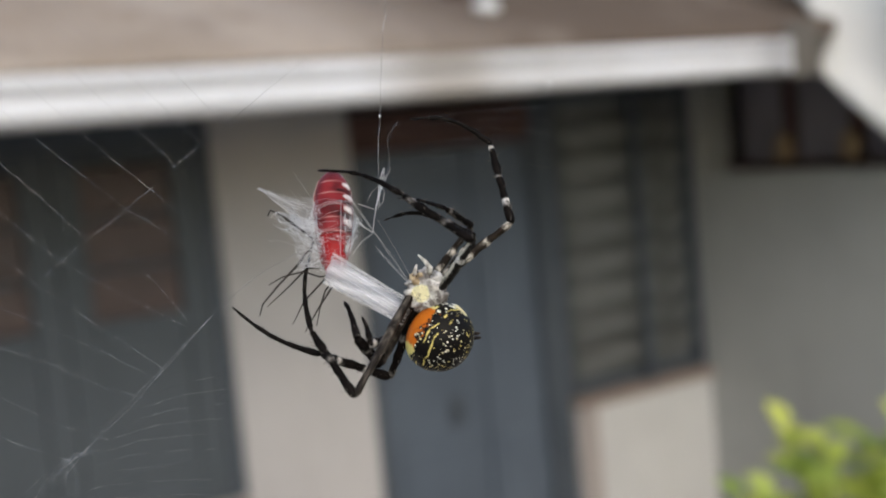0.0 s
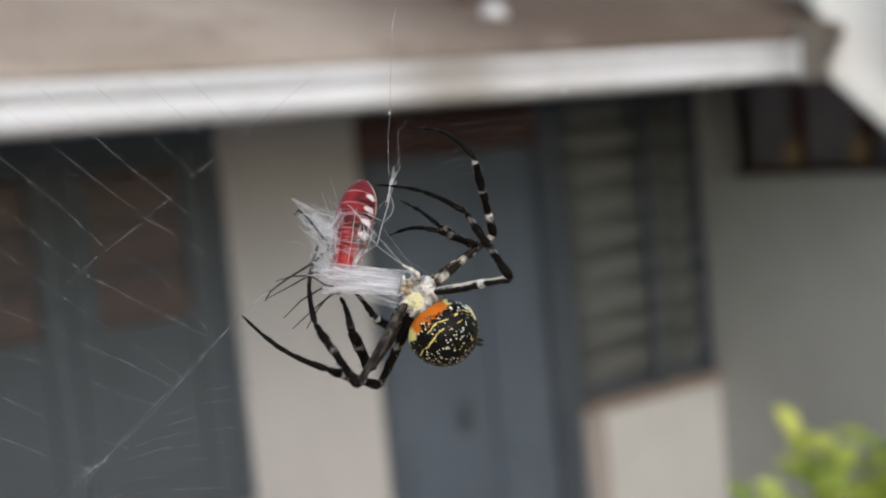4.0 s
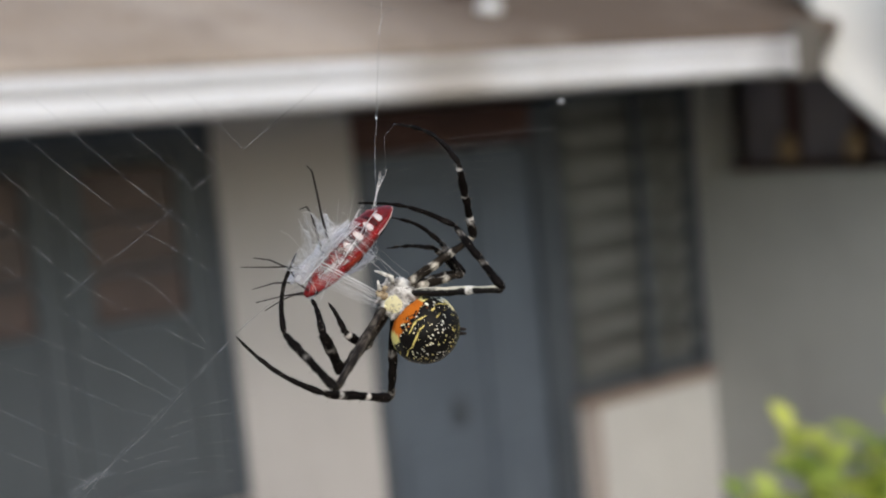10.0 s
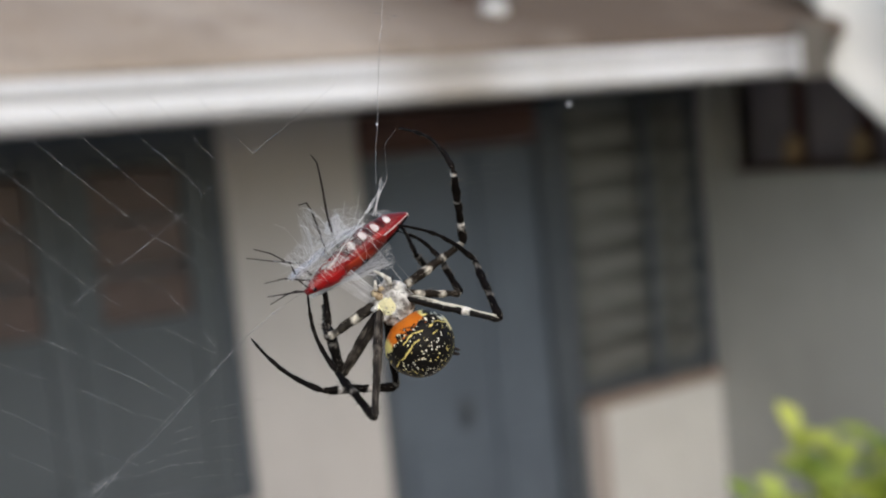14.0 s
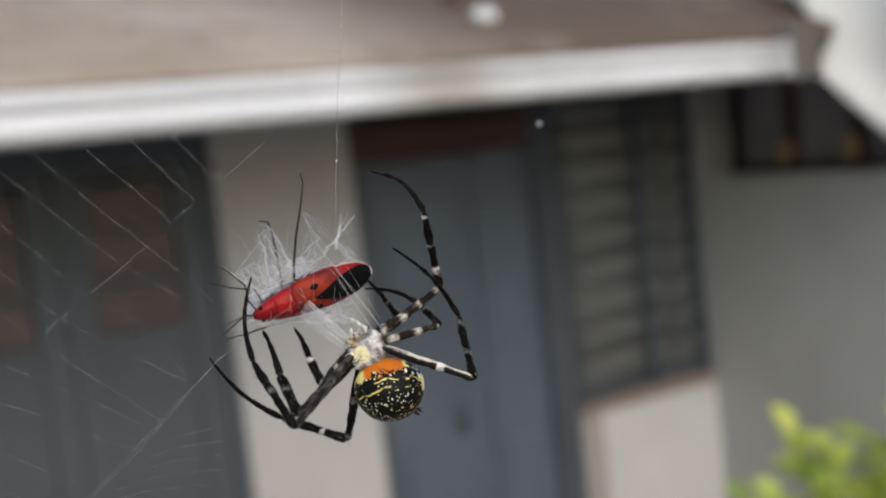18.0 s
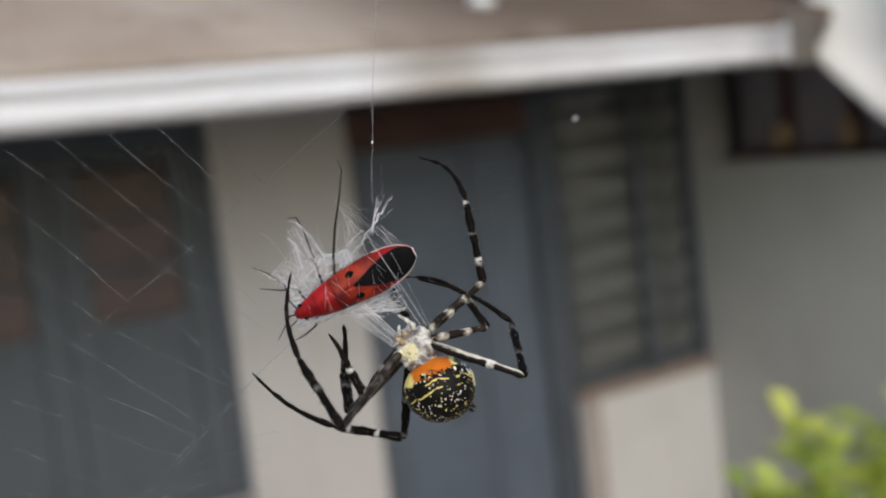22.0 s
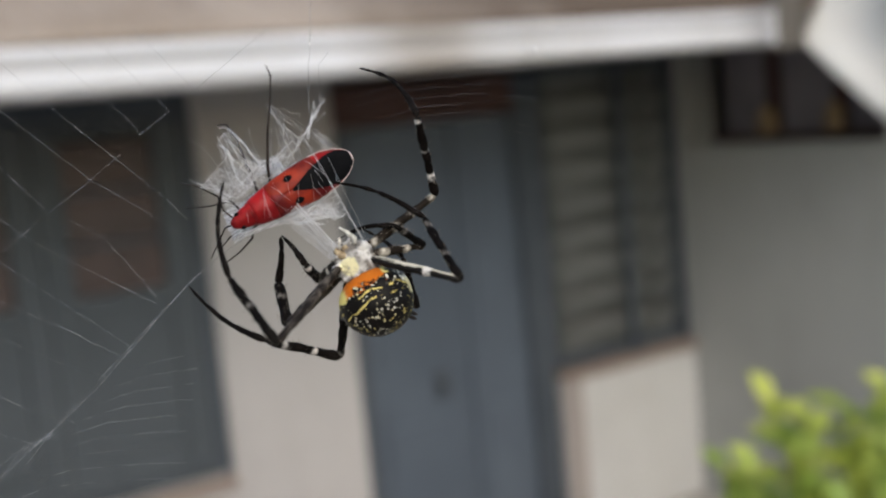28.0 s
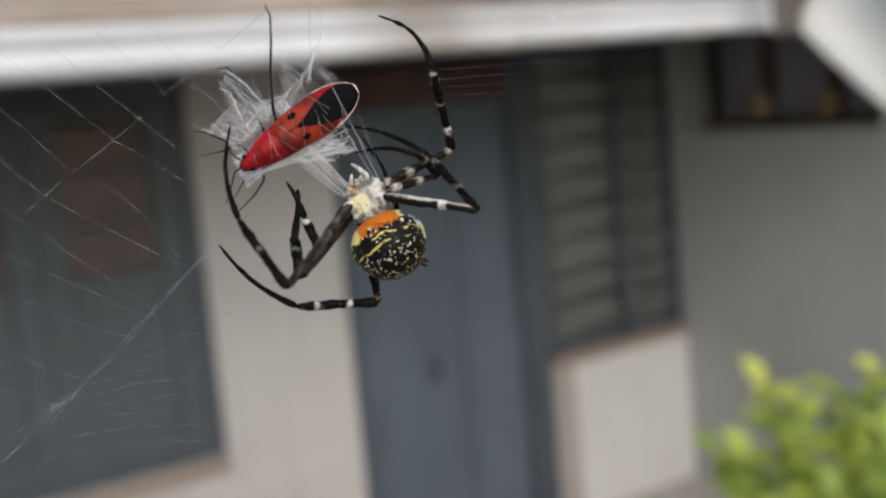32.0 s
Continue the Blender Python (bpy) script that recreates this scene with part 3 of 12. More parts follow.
box(handle, 2.395, 2.465, 0.066, 0.0735, 0.80, 0.93, 0.002)
part("door_handle", handle, M_bluedark, left_leaf, "dark round knob on a plate")


# ---- louvre window ----
win = structure(new("window_1"), "louvre window with frosted glass blades in a dark frame", "window")
X0, X1, Z0, Z1 = 3.04, 3.905, 0.79, 2.195
boxed("window_sill", 3.05, 3.95, -0.035, 0.20, 0.75, 0.788, M_sill, win, "pinkish brown cement sill")
for x0, x1 in ((X0, X0 + 0.04), (X1 - 0.045, X1)):
    boxed("window_post", x0, x1, 0.05, 0.13, Z0, Z1, M_bluedark, win)
for z0, z1 in ((Z0 + 0.002, Z0 + 0.05), (Z1 - 0.05, Z1 - 0.002)):
    boxed("window_rail", X0 + 0.042, X1 - 0.047, 0.055, 0.125, z0, z1, M_bluedark, win)
boxed("mullion", 3.50, 3.545, 0.012, 0.045, Z0, Z1, M_bluedark, win, "slim dark upright before the blades")
bm = box(bmesh.new(), -0.385, 0.385, -0.003, 0.003, -0.083, 0.083, 0.0015)
blade = part("louvre_blade", bm, M_louvre, win, smooth=False)
for k in range(9):
    b = blade if k == 0 else new("louvre_blade", blade.data)
    b.parent = win
    b.matrix_basis = pose(3.470, 0.092, Z0 + 0.125 + k * 0.149, 22 + 4 * math.sin(k * 2.1), 0.5 * math.sin(k * 3.3), 0.3 * math.sin(k * 5))


structure(boxed("trim_apron", 3.145, 3.965, -0.004, -0.0005, 0.004, 0.744, M_apron, bevel=0.001), "pale cement-washed panel under the louvre window", "panel")
structure(boxed("trim_side", 3.042, 3.141, -0.004, -0.0005, 0.004, 0.744, M_corner, bevel=0.001), "pinkish brown painted strip beside the pale panel", "trim")
structure(boxed("trim_corner", 3.969, 4.074, -0.004, -0.0005, 0.004, 2.2, M_corner, bevel=0.001), "pinkish plaster strip at the corner of the wing", "trim")


# ---- shuttered window ----
shut = structure(new("window_2"), "blue-grey wooden shutter window with brown panes", "window")
boxed("window_sill", 0.22, 1.425, -0.04, 0.20, 0.70, 0.743, M_sill, shut, "pinkish brown cement sill")
boxed("frame_post", 0.272, 0.32, 0.03, 0.12, 0.75, 2.198, M_shut, shut)
boxed("frame_post", 1.385, 1.433, 0.03, 0.12, 0.75, 2.198, M_bluedark, shut)
boxed("frame_rail", 0.322, 1.383, 0.03, 0.12, 2.13, 2.198, M_bluedark, shut)
boxed("frame_rail", 0.322, 1.383, 0.03, 0.12, 0.75, 0.79, M_shut, shut)
for x0, x1 in ((0.324, 0.845), (0.849, 1.381)):
    leaf = boxed("stile", x0, x0 + 0.10, 0.04, 0.08, 0.793, 2.127, M_shut, shut)
    boxed("stile", x1 - 0.10, x1, 0.04, 0.08, 0.793, 2.127, M_shut, shut)
    for z0, z1 in ((0.793, 0.90), (1.42, 1.50), (2.06, 2.127)):
        boxed("rail", x0 + 0.102, x1 - 0.102, 0.042, 0.078, z0, z1, M_shut, shut)
    boxed("lower_panel", x0 + 0.102, x1 - 0.102, 0.052, 0.068, 0.902, 1.418, M_shut, shut)
    for k in range(3):
        z = 1.503 + k * 0.187
        boxed("pane", x0 + 0.104, x1 - 0.104, 0.060, 0.068, z, z + 0.168, M_pane, shut, "dull red-brown pane")
        if k < 2:
            boxed("glazing_bar", x0 + 0.102, x1 - 0.102, 0.048, 0.074, z + 0.170, z + 0.185, M_bluedark, shut)

# ---- the wing's high opening ----
vent = structure(new("window_3"), "dark unglazed opening with tan stub posts and red sill", "window")
boxed("window_sill", 4.05, 4.163, -1.14, -0.055, 1.748, 1.775, M_redwood, vent, "red-brown painted sill")
# made-up board close behind the opening; its colour sets the room's darkness
boxed("backing_board", 4.166, 4.182, -1.145, -0.05, 1.778, 2.298, M_board, vent, "added dark board standing in for the dim room behind")
for y in (-0.36, -0.732):
    post = bmesh.new()
    tube(post, [(4.10, y, 1.776), (4.10, y, 1.79), (4.10, y, 1.83), (4.10, y, 1.87), (4.10, y, 1.90), (4.10, y, 1.905)],
         [0.034, 0.042, 0.045, 0.042, 0.028, 0.020], 14)
    part("knob_post", post, M_tan, vent, "short turned tan post")
    boxed("back_post", 4.148, 4.164, y - 0.04, y + 0.04, 1.778, 2.296, M_redwood, vent, "dark red-brown upright")


# ---- plant ----
def leaf_mesh():
    bm = bmesh.new()
    n = 6
    left, mid, right = [], [], []
    for i in range(n + 1):
        s = i / n
        w = 0.043 * math.sin(math.pi * min(1, s * 0.93 + 0.07)) ** 0.7 * (1 - 0.12 * s)
        droop = -0.022 * s * s
        mid.append(bm.verts.new((0, s * 0.11, droop)))
        left.append(bm.verts.new((-w, s * 0.11, droop + 0.010 * w / 0.03)))
        right.append(bm.verts.new((w, s * 0.11, droop + 0.010 * w / 0.03)))
    for i in range(n):
        bm.faces.new((left[i], mid[i], mid[i + 1], left[i + 1]))
        bm.faces.new((mid[i], right[i], right[i + 1], mid[i + 1]))
    return bm


def shrub(x, y, top):
    rnd = random.Random(5)
    plant = tagged(new("shrub"), "lime-green leafy shrub growing before the side wall", "shrub")
    plant.matrix_basis = pose(x, y, -0.22)
    stems = bmesh.new()
    tips = []
    for k in range(20):
        a = k * 2.399
        r = 0.05 + 0.40 * math.sqrt((k + 0.5) / 20)
        h = top + 0.195 - 0.21 * (r / 0.36) ** 2 - rnd.random() * 0.11
        p0 = Vector((0.03 * math.cos(a), 0.03 * math.sin(a), 0))
        p3 = Vector((r * math.cos(a), r * math.sin(a), h))
        p1, p2 = p0.lerp(p3, 0.33) - Vector((p3.x, p3.y, 0)) * 0.18, p0.lerp(p3, 0.7) - Vector((p3.x, p3.y, 0)) * 0.12
        tube(stems, [p0, p1, p2, p3], [0.011, 0.009, 0.006, 0.003], 6)
        tips.append((p1, p2, p3))
    part("stem", stems, M_stem, plant)
    first = None
    for p1, p2, p3 in tips:
        for j in range(11):
            s = 1 - (j / 11) * 0.55
            p = p2.lerp(p3, (s - 0.4) / 0.6) if s > 0.4 else p1.lerp(p2, s / 0.4)
            m = Matrix.Translation(p) @ pose(0, 0, 0, rnd.uniform(5, 75), rnd.uniform(-35, 35), j * 137.5 + rnd.uniform(-25, 25))
            size = rnd.uniform(0.65, 1.3)
            if first is None:
                first = leaf = part("leaf", leaf_mesh(), M_leaf, plant)
            else:
                leaf = new("leaf", first.data)
                leaf.parent = plant
            leaf.matrix_basis = m @ Matrix.Diagonal((size, size, size, 1))
    return plant


shrub(2.550, -1.97, 1.24)


# ---- the spider ----
spider = tagged(new("spider"), "black orb-weaver spider with banded legs, orange and yellow spotted abdomen", "spider")
MM = 0.001


def loft(bm, rings):
    """Joins rings of equal length; the first and last may be points' rings."""
    rows = [[bm.verts.new(p) for p in r] for r in rings]
    n = len(rows[0])
    for a, b in zip(rows, rows[1:]):
        for k in range(n):
            bm.faces.new((a[k], a[(k + 1) % n], b[(k + 1) % n], b[k]))
    bm.faces.new(rows[0][::-1])
    bm.faces.new(rows[-1])
    return bm


def abdomen_mesh():
    """An egg, broad at the shoulder (+y) and rounded behind."""
    bm = bmesh.new()
    rings = []
    for i in range(1, 26):
        a = math.pi * i / 26
        y = -math.cos(a) * 4.05
        r = math.sin(a) ** 0.9
        wide = 4.45 * r * (1 + 0.07 * y / 4.35)
        high = 3.9 * r * (1 + 0.05 * y / 4.35)
        ring = []
        for k in range(36):
            b = 2 * math.pi * k / 36
            lump = 1 + 0.05 * noise.noise((math.cos(b) * 2, math.sin(b) * 2, y * 0.6))
            ring.append(Vector((math.cos(b) * wide * lump, y, math.sin(b) * high * lump)) * 0.945 * MM)
        rings.append(ring)
    return loft(bm, rings)


abdomen = part("abdomen", abdomen_mesh(), M_abdomen, spider, "glossy black abdomen with orange shoulder and yellow spots")
sp = bmesh.new()
for dx, dy in ((-0.35, 0), (0.35, 0), (0, -0.4)):
    tube(sp, [Vector((2.2 + dx, -2.3 + dy, -1.6)) * MM, Vector((2.7 + dx, -2.9 + dy, -1.8)) * MM, Vector((2.9 + dx, -3.1 + dy, -1.9)) * MM], [0.26 * MM, 0.20 * MM, 0.08 * MM], 8)
part("spinnerets", sp, M_limb, abdomen)


def thorax_mesh():
    bm = bmesh.new()
    rings = []
    for i in range(1, 18):
        a = math.pi * i / 18
        y = -math.cos(a) * 2.7
        w = 2.25 * math.sin(a) ** 0.7 * (1.0 if y < 0.2 else 1 - 0.26 * (y - 0.2) / 2.3)
        h = 1.3 * math.sin(a) ** 0.75
        ring = []
        for k in range(24):
            b = 2 * math.pi * k / 24
            lump = 1 + 0.13 * noise.noise((math.cos(b) * 1.6, math.sin(b) * 1.6 + 3, y * 1.3))
            ring.append(Vector((math.cos(b) * w * lump, y, math.sin(b) * h * lump)) * MM)
        rings.append(ring)
    return loft(bm, rings)


thorax = part("cephalothorax", rough(thorax_mesh(), 0.0005, 900), M_silver, spider, "silvery grey hairy cephalothorax")
fuzz = bmesh.new()
rf = random.Random(3)
for _ in range(420):
    th, yy = rf.uniform(0, 2 * math.pi), rf.uniform(-2.4, 2.4)
    a_ = math.acos(max(-1, min(1, -yy / 2.7)))
    w_ = 2.25 * math.sin(a_) ** 0.7 * (1.0 if yy < 0.2 else 1 - 0.26 * (yy - 0.2) / 2.3)
    base_ = Vector((math.cos(th) * w_ * 0.96, yy, math.sin(th) * 1.3 * math.sin(a_) ** 0.75 * 0.96))
    tip_ = base_ + Vector((math.cos(th), rf.uniform(-0.7, 0.9), math.sin(th))) * rf.uniform(0.3, 0.75)
    tube(fuzz, [base_ * MM, tip_ * MM], [0.03 * MM, 0.008 * MM], 4)
tagged(part("hair", fuzz, M_legpale, thorax), kind="stuff")
M_palp = shell("white_haired_palp", (0.72, 0.70, 0.64), (0.30, 0.27, 0.23), 0.6, 900.0)
for sx in (-1, 1):
    j = bmesh.new()
    ball(j, Vector((0.55 * sx, 2.0, 0.35)) * MM, 0.52 * MM, 0.85 * MM, 0.55 * MM)
    part("jaw", rough(j, 0.0003, 1500), M_silver, thorax)
    p = bmesh.new()
    big = 0.95 if sx > 0 else 0.72
    tube(p, [Vector(v) * MM * big for v in ((0.8 * sx, 1.6, 0.5), (1.3 * sx, 2.6, 0.9), (0.9 * sx, 3.6, 1.0), (0.3 * sx, 4.6, 0.6))],
         [0.26 * MM, 0.32 * MM, 0.26 * MM, 0.10 * MM], 8)
    part("palp", p, M_palp, thorax, "pale hairy feeler")
M_head = shell("tan_head", (0.62, 0.50, 0.32), (0.24, 0.17, 0.10), 0.5, 900.0)
head = part("head", rough(ball(bmesh.new(), Vector((-0.5, 1.7, 0.6)) * MM, 0.72 * MM, 0.85 * MM, 0.62 * MM), 0.0006, 1300), M_head, thorax, "tan-brown rounded head")
eyes = bmesh.new()
for dx, dy in ((-0.45, 0.5), (0.2, 0.72), (-0.1, 0.3)):
    ball(eyes, Vector((-0.5 + dx, 1.75 + dy, 1.02)) * MM, 0.10 * MM, 0.10 * MM, 0.09 * MM, 8, 6)
part("eye_spots", eyes, M_bugblack, thorax, "small black eyes")
for k in range(8):
    s = -1 if k % 2 else 1
    y = (1.5, 0.65, -0.2, -1.1)[k // 2]
    hip = ball(bmesh.new(), Vector((1.65 * s, y, 0.45)) * MM, 0.72 * MM, 0.46 * MM, 0.50 * MM, 12, 8)
    part("hip_joint", rough(hip, 0.0007, 1100), M_silver, thorax)

# each leg: femur mesh with tibia and metatarsus under it; bow of the last joint in mm, and looks
LEG_LOOK = {"A": (0.9, M_legfemur, M_legdark, M_legthin, 0.82), "B": (0.8, M_legdark, M_legmid, M_legthin, 0.9),
            "C": (0.2, M_legfemur, M_legdark, M_legthin, 1.14), "D": (0.2, M_legpale, M_legmid, M_legthin, 0.95),
            "E": (1.3, M_legband, M_legmid, M_legthin, 0.85), "F": (0.9, M_legstreak, M_legdark, M_legthin, 0.82),
            "G": (0.7, M_legband, M_legdark, M_legthin, 0.75), "H": (0.3, M_legband, M_legdark, M_legthin, 0.7)}
BOW = {"A": -1, "B": -1, "C": 1, "D": 1, "E": 1, "F": 1, "G": 1, "H": 1}


def limb(length, r, bow=0.0, spines=0, seed=0, spine_len=0.9):
    """A limb along +y in mm: r lists radii along it; thin stiff hairs stand off it."""
    bm = bmesh.new()
    rnd = random.Random(seed)
    n = 22
    pts = [Vector((bow * math.sin(math.pi * i / n), length * i / n, 0)) * MM for i in range(n + 1)]
    rad = [float(np.interp(i / n, np.linspace(0, 1, len(r)), r)) * MM for i in range(n + 1)]
    rad[0] *= 0.6
    rad[-1] *= 0.5
    tube(bm, pts, rad, 10)
    rough(bm, 0.00014, 1000)
    sides = [f for f in bm.faces if len(f.verts) == 4]
    for f in rnd.sample(sides, spines):  # each spine grows out of a face of the shaft
        c = f.calc_center_median()
        out = Vector((c.x - bow * math.sin(math.pi * c.y / (length * MM)) * MM, 0, c.z)).normalized()
        l = spine_len * rnd.uniform(0.4, 1.0) * MM
        ring = list(f.verts)
        root = [bm.verts.new(c + (v.co - c).normalized() * 0.036 * MM) for v in ring]
        tip = bm.verts.new(c + out * l + Vector((0, l * rnd.uniform(0.3, 0.9), 0)))
        bm.faces.remove(f)
        for i in range(4):
            bm.faces.new((ring[i], ring[(i + 1) % 4], root[(i + 1) % 4], root[i]))
            bm.faces.new((root[i], root[(i + 1) % 4], tip)).material_index = 1
    return bm


M_spine = shell("grey_spine", (0.30, 0.27, 0.24), (0.20, 0.175, 0.15), 0.5)
femur_of, tibia_of, metatarsus_of = {}, {}, {}
for k, (name, (f, t, m)) in enumerate(LEG_MM.items()):
    bow, mf, mt, mm_, fat = LEG_LOOK[name]
    fat *= 1.06
    b = bow * BOW[name]
    femur_of[name] = part("leg", limb(f, [0.40 * fat, 0.60 * fat, 0.66 * fat, 0.62 * fat, 0.56 * fat, 0.47 * fat, 0.54 * fat], 0.0, 24, k, 0.5), mf, spider)
    tibia_of[name] = part("tibia", limb(t, [0.60 * fat, 0.58 * fat, 0.50 * fat, 0.50 * fat, 0.55 * fat, 0.57 * fat, 0.50 * fat, 0.42 * fat], 0.0, 30, k + 20, 0.75), mt, femur_of[name])
    metatarsus_of[name] = part("metatarsus", limb(m, [0.42 * fat, 0.35 * fat, 0.30 * fat, 0.26 * fat, 0.21 * fat, 0.13 * fat], b, 22, k + 40, 0.35), mm_, femur_of[name])
    for segment in (femur_of[name], tibia_of[name], metatarsus_of[name]):
        segment.data.materials.append(M_spine)

# ---- the caught bug ----
bug = tagged(new("cotton_bug"), "red bug with black wing tips, caught and wrapped in silk", "bug")


def bug_ring(y, scale=1.0, zoff=0.0):
    s = (y + 8.1) / 16.2
    w = float(np.interp(s, [0, 0.05, 0.13, 0.2, 0.32, 0.5, 0.65, 0.8, 0.9, 0.97, 1.0], [0.35, 0.90, 1.22, 1.52, 1.92, 2.25, 2.36, 2.15, 1.65, 0.9, 0.3]))
    top = float(np.interp(s, [0, 0.1, 0.25, 0.5, 0.8, 1.0], [0.3, 0.85, 1.4, 1.5, 1.05, 0.2]))
    low = float(np.interp(s, [0, 0.1, 0.25, 0.6, 0.85, 1.0], [0.3, 0.85, 1.6, 2.15, 1.6, 0.25]))
    return w * scale, top * scale + zoff, low * scale + zoff


def bug_point(y, a, scale=1.0, off=0.0):
    w, top, low = bug_ring(y, scale)
    c, s = math.cos(a), math.sin(a)
    h = top if s > 0 else low
    return Vector(((w + off) * c, y, (h + off) * s)) * MM


def bug_band(y0, y1, a0, a1, off, ny=8, na=16, taper=None):
    """A plate on the bug's hull between two stations and two angles, with a thickness."""
    bm = bmesh.new()
    grids = []
    for o in (off, off - 0.10):
        g = []
        for i in range(ny + 1):
            y = y0 + (y1 - y0) * i / ny
            lo, hi = (a0, a1) if taper is None else taper(i / ny)
            g.append([bm.verts.new(bug_point(y, lo + (hi - lo) * j / na, 1.0, o)) for j in range(na + 1)])
        grids.append(g)
        for r0, r1 in zip(g, g[1:]):
            for j in range(na):
                bm.faces.new((r0[j], r1[j], r1[j + 1], r0[j + 1]))
    f, h = grids
    for i in range(ny):
        for j in (0, na):
            bm.faces.new((f[i][j], f[i + 1][j], h[i + 1][j], h[i][j]))
    for j in range(na):
        for i in (0, ny):
            bm.faces.new((f[i][j], f[i][j + 1], h[i][j + 1], h[i][j]))
    return bm


PI = math.pi
rings = [[bug_point(y, 2 * PI * k / 32) for k in range(32)] for y in np.linspace(-8.05, 8.05, 34)]
part("bug_body", loft(bmesh.new(), rings), M_red, bug, "glossy red body")
part("pronotum", bug_band(-5.3, -2.9, 0.10, PI - 0.10, 0.12), M_red, bug)
part("collar", bug_band(-5.6, -5.4, 0.0, PI, 0.09, 3), M_red, bug)
for sx in (0, 1):
    mir = (lambda p: p) if sx == 0 else (lambda p: (PI - p[1], PI - p[0]))
    wing = part("wing_cover", bug_band(-2.85, 3.6, 0, 0, 0.14, 10, 10, lambda s, mir=mir: mir((0.16, PI / 2 - 0.02 - 0.55 * max(0, s - 0.45)))),
                M_orangered, bug, "orange-red leathery wing cover")
    ang = 0.95 if sx == 0 else PI - 0.95
    part("wing_spot", bug_band(-0.7, 0.45, 0, 0, 0.27, 8, 6, lambda s, ang=ang: (ang - 0.17 * math.sin(PI * s) - 0.01, ang + 0.17 * math.sin(PI * s) + 0.01)), M_bugblack, wing, "round black spot")
part("scutellum", bug_band(-2.8, -1.5, 0, 0, 0.20, 4, 6, lambda s: (PI / 2 - 0.30 * (1 - s) - 0.02, PI / 2 + 0.30 * (1 - s) + 0.02)), M_maroon, bug)
part("wing_membrane", bug_band(-0.3, 7.84, 0, 0, 0.17, 16, 14, lambda s: (max(0.55 - 0.25 * s, PI / 2 - 0.06 - 1.5 * s), min(PI - 0.52, PI / 2 + 0.03 + 1.15 * s))),
     M_bugblack, bug, "black wing membrane")
for a0, a1 in ((-0.16, 0.14), (PI - 0.14, PI + 0.16)):
    part("flank_rim", bug_band(-2.5, 7.95, a0, a1, 0.10, 14, 4), M_red, bug)
for a0, a1 in ((0.10, 0.22), (PI - 0.22, PI - 0.10)):
    part("wing_edge", bug_band(3.4, 7.9, a0, a1, 0.21, 12, 3), M_tailrim, bug, "thin pale wing edge")
part("tail_rim", bug_band(7.88, 8.03, -0.25, PI + 0.25, 0.20, 4, 18), M_tailrim, bug, "pale pinkish rim")
part("belly_plate", bug_band(-2.2, 7.6, -PI + 0.30, -0.30, 0.06, 14, 14), M_maroon, bug, "dark maroon belly plate")
for k in range(5):
    y = -2.35 + k * 1.85
    part("belly_band", bug_band(y + 0.41, y + 0.52, 0, 0, 0.12, 4, 16, lambda s: (-PI + 0.75 + 0.5 * abs(s - 0.5), -0.62 - 0.6 * abs(s - 0.5))), M_rim, bug, "thin pink belly band")
for k in range(4):
    y = -0.98 + k * 1.85
    part("flank_spot", bug_band(y + 0.08, y + 0.86, 0, 0, 0.17, 8, 6, lambda s: (-PI + 0.46 - 0.10 * math.sin(PI * s), -PI + 0.70 + 0.36 * math.sin(PI * s) ** 0.6)), M_bugwhite, bug, "white flank spot")
    part("flank_patch", bug_band(y - 0.78, y - 0.12, 0, 0, 0.12, 5, 6, lambda s: (-PI + 0.58 - 0.28 * math.sin(PI * s) ** 0.5, -PI + 0.85 + 0.55 * math.sin(PI * s) ** 0.5)), M_patch, bug, "dark red flank patch")
eyes = bmesh.new()
for s in (-1, 1):
    ball(eyes, Vector((0.8 * s, -7.0, 0.25)) * MM, 0.28 * MM, 0.32 * MM, 0.28 * MM, 10, 7)
part("eyes", eyes, M_bugblack, bug)
bug_limbs = []


def bug_limb(name, pts, radii):
    bm = bmesh.new()
    tube(bm, [Vector((x * K, y * K, z * K)) * MM for x, y, z in pts], [r * 0.72 * MM for r in radii], 7)
    bug_limbs.append(part(name, bm, M_limb, bug))


bug_limb("bug_leg", [(-30, -26, -8), (-62, -12, -14), (-108, 15, -27), (-153, 47, -42), (-191, 71, -53), (-212, 74, -57)], [0.26, 0.24, 0.20, 0.17, 0.13, 0.08])
bug_limb("bug_leg", [(-28, -52, -6), (-60, -46, -4), (-129, -36, -4), (-153, -37, -4), (-160, -52, -4)], [0.24, 0.22, 0.17, 0.13, 0.07])
bug_limb("bug_leg", [(12, -84, -8), (34, -98, -34), (42, -124, -78), (45, -160, -118)], [0.22, 0.19, 0.14, 0.07])
bug_limb("bug_leg", [(-14, -92, -10), (-40, -96, -30), (-52, -126, -64), (-72, -160, -95)], [0.20, 0.18, 0.13, 0.06])
bug_limb("bug_leg", [(10, -60, -14), (22, -86, -42), (10, -122, -86), (20, -150, -124)], [0.20, 0.18, 0.13, 0.06])
bug_limb("antenna", [(-8, -112, 4), (-30, -118, -8), (-56, -112, -22), (-90, -130, -38), (-111, -150, -50)], [0.15, 0.14, 0.14, 0.12, 0.07])
bug_limb("antenna", [(0, -115, 4), (-4, -130, -18), (8, -146, -42), (26, -172, -70)], [0.15, 0.14, 0.12, 0.07])

# ---- silk ----


def strand(bm, pts, r, sides=3):
    tube(bm, pts, [r * MM] * len(pts), sides, caps=False)


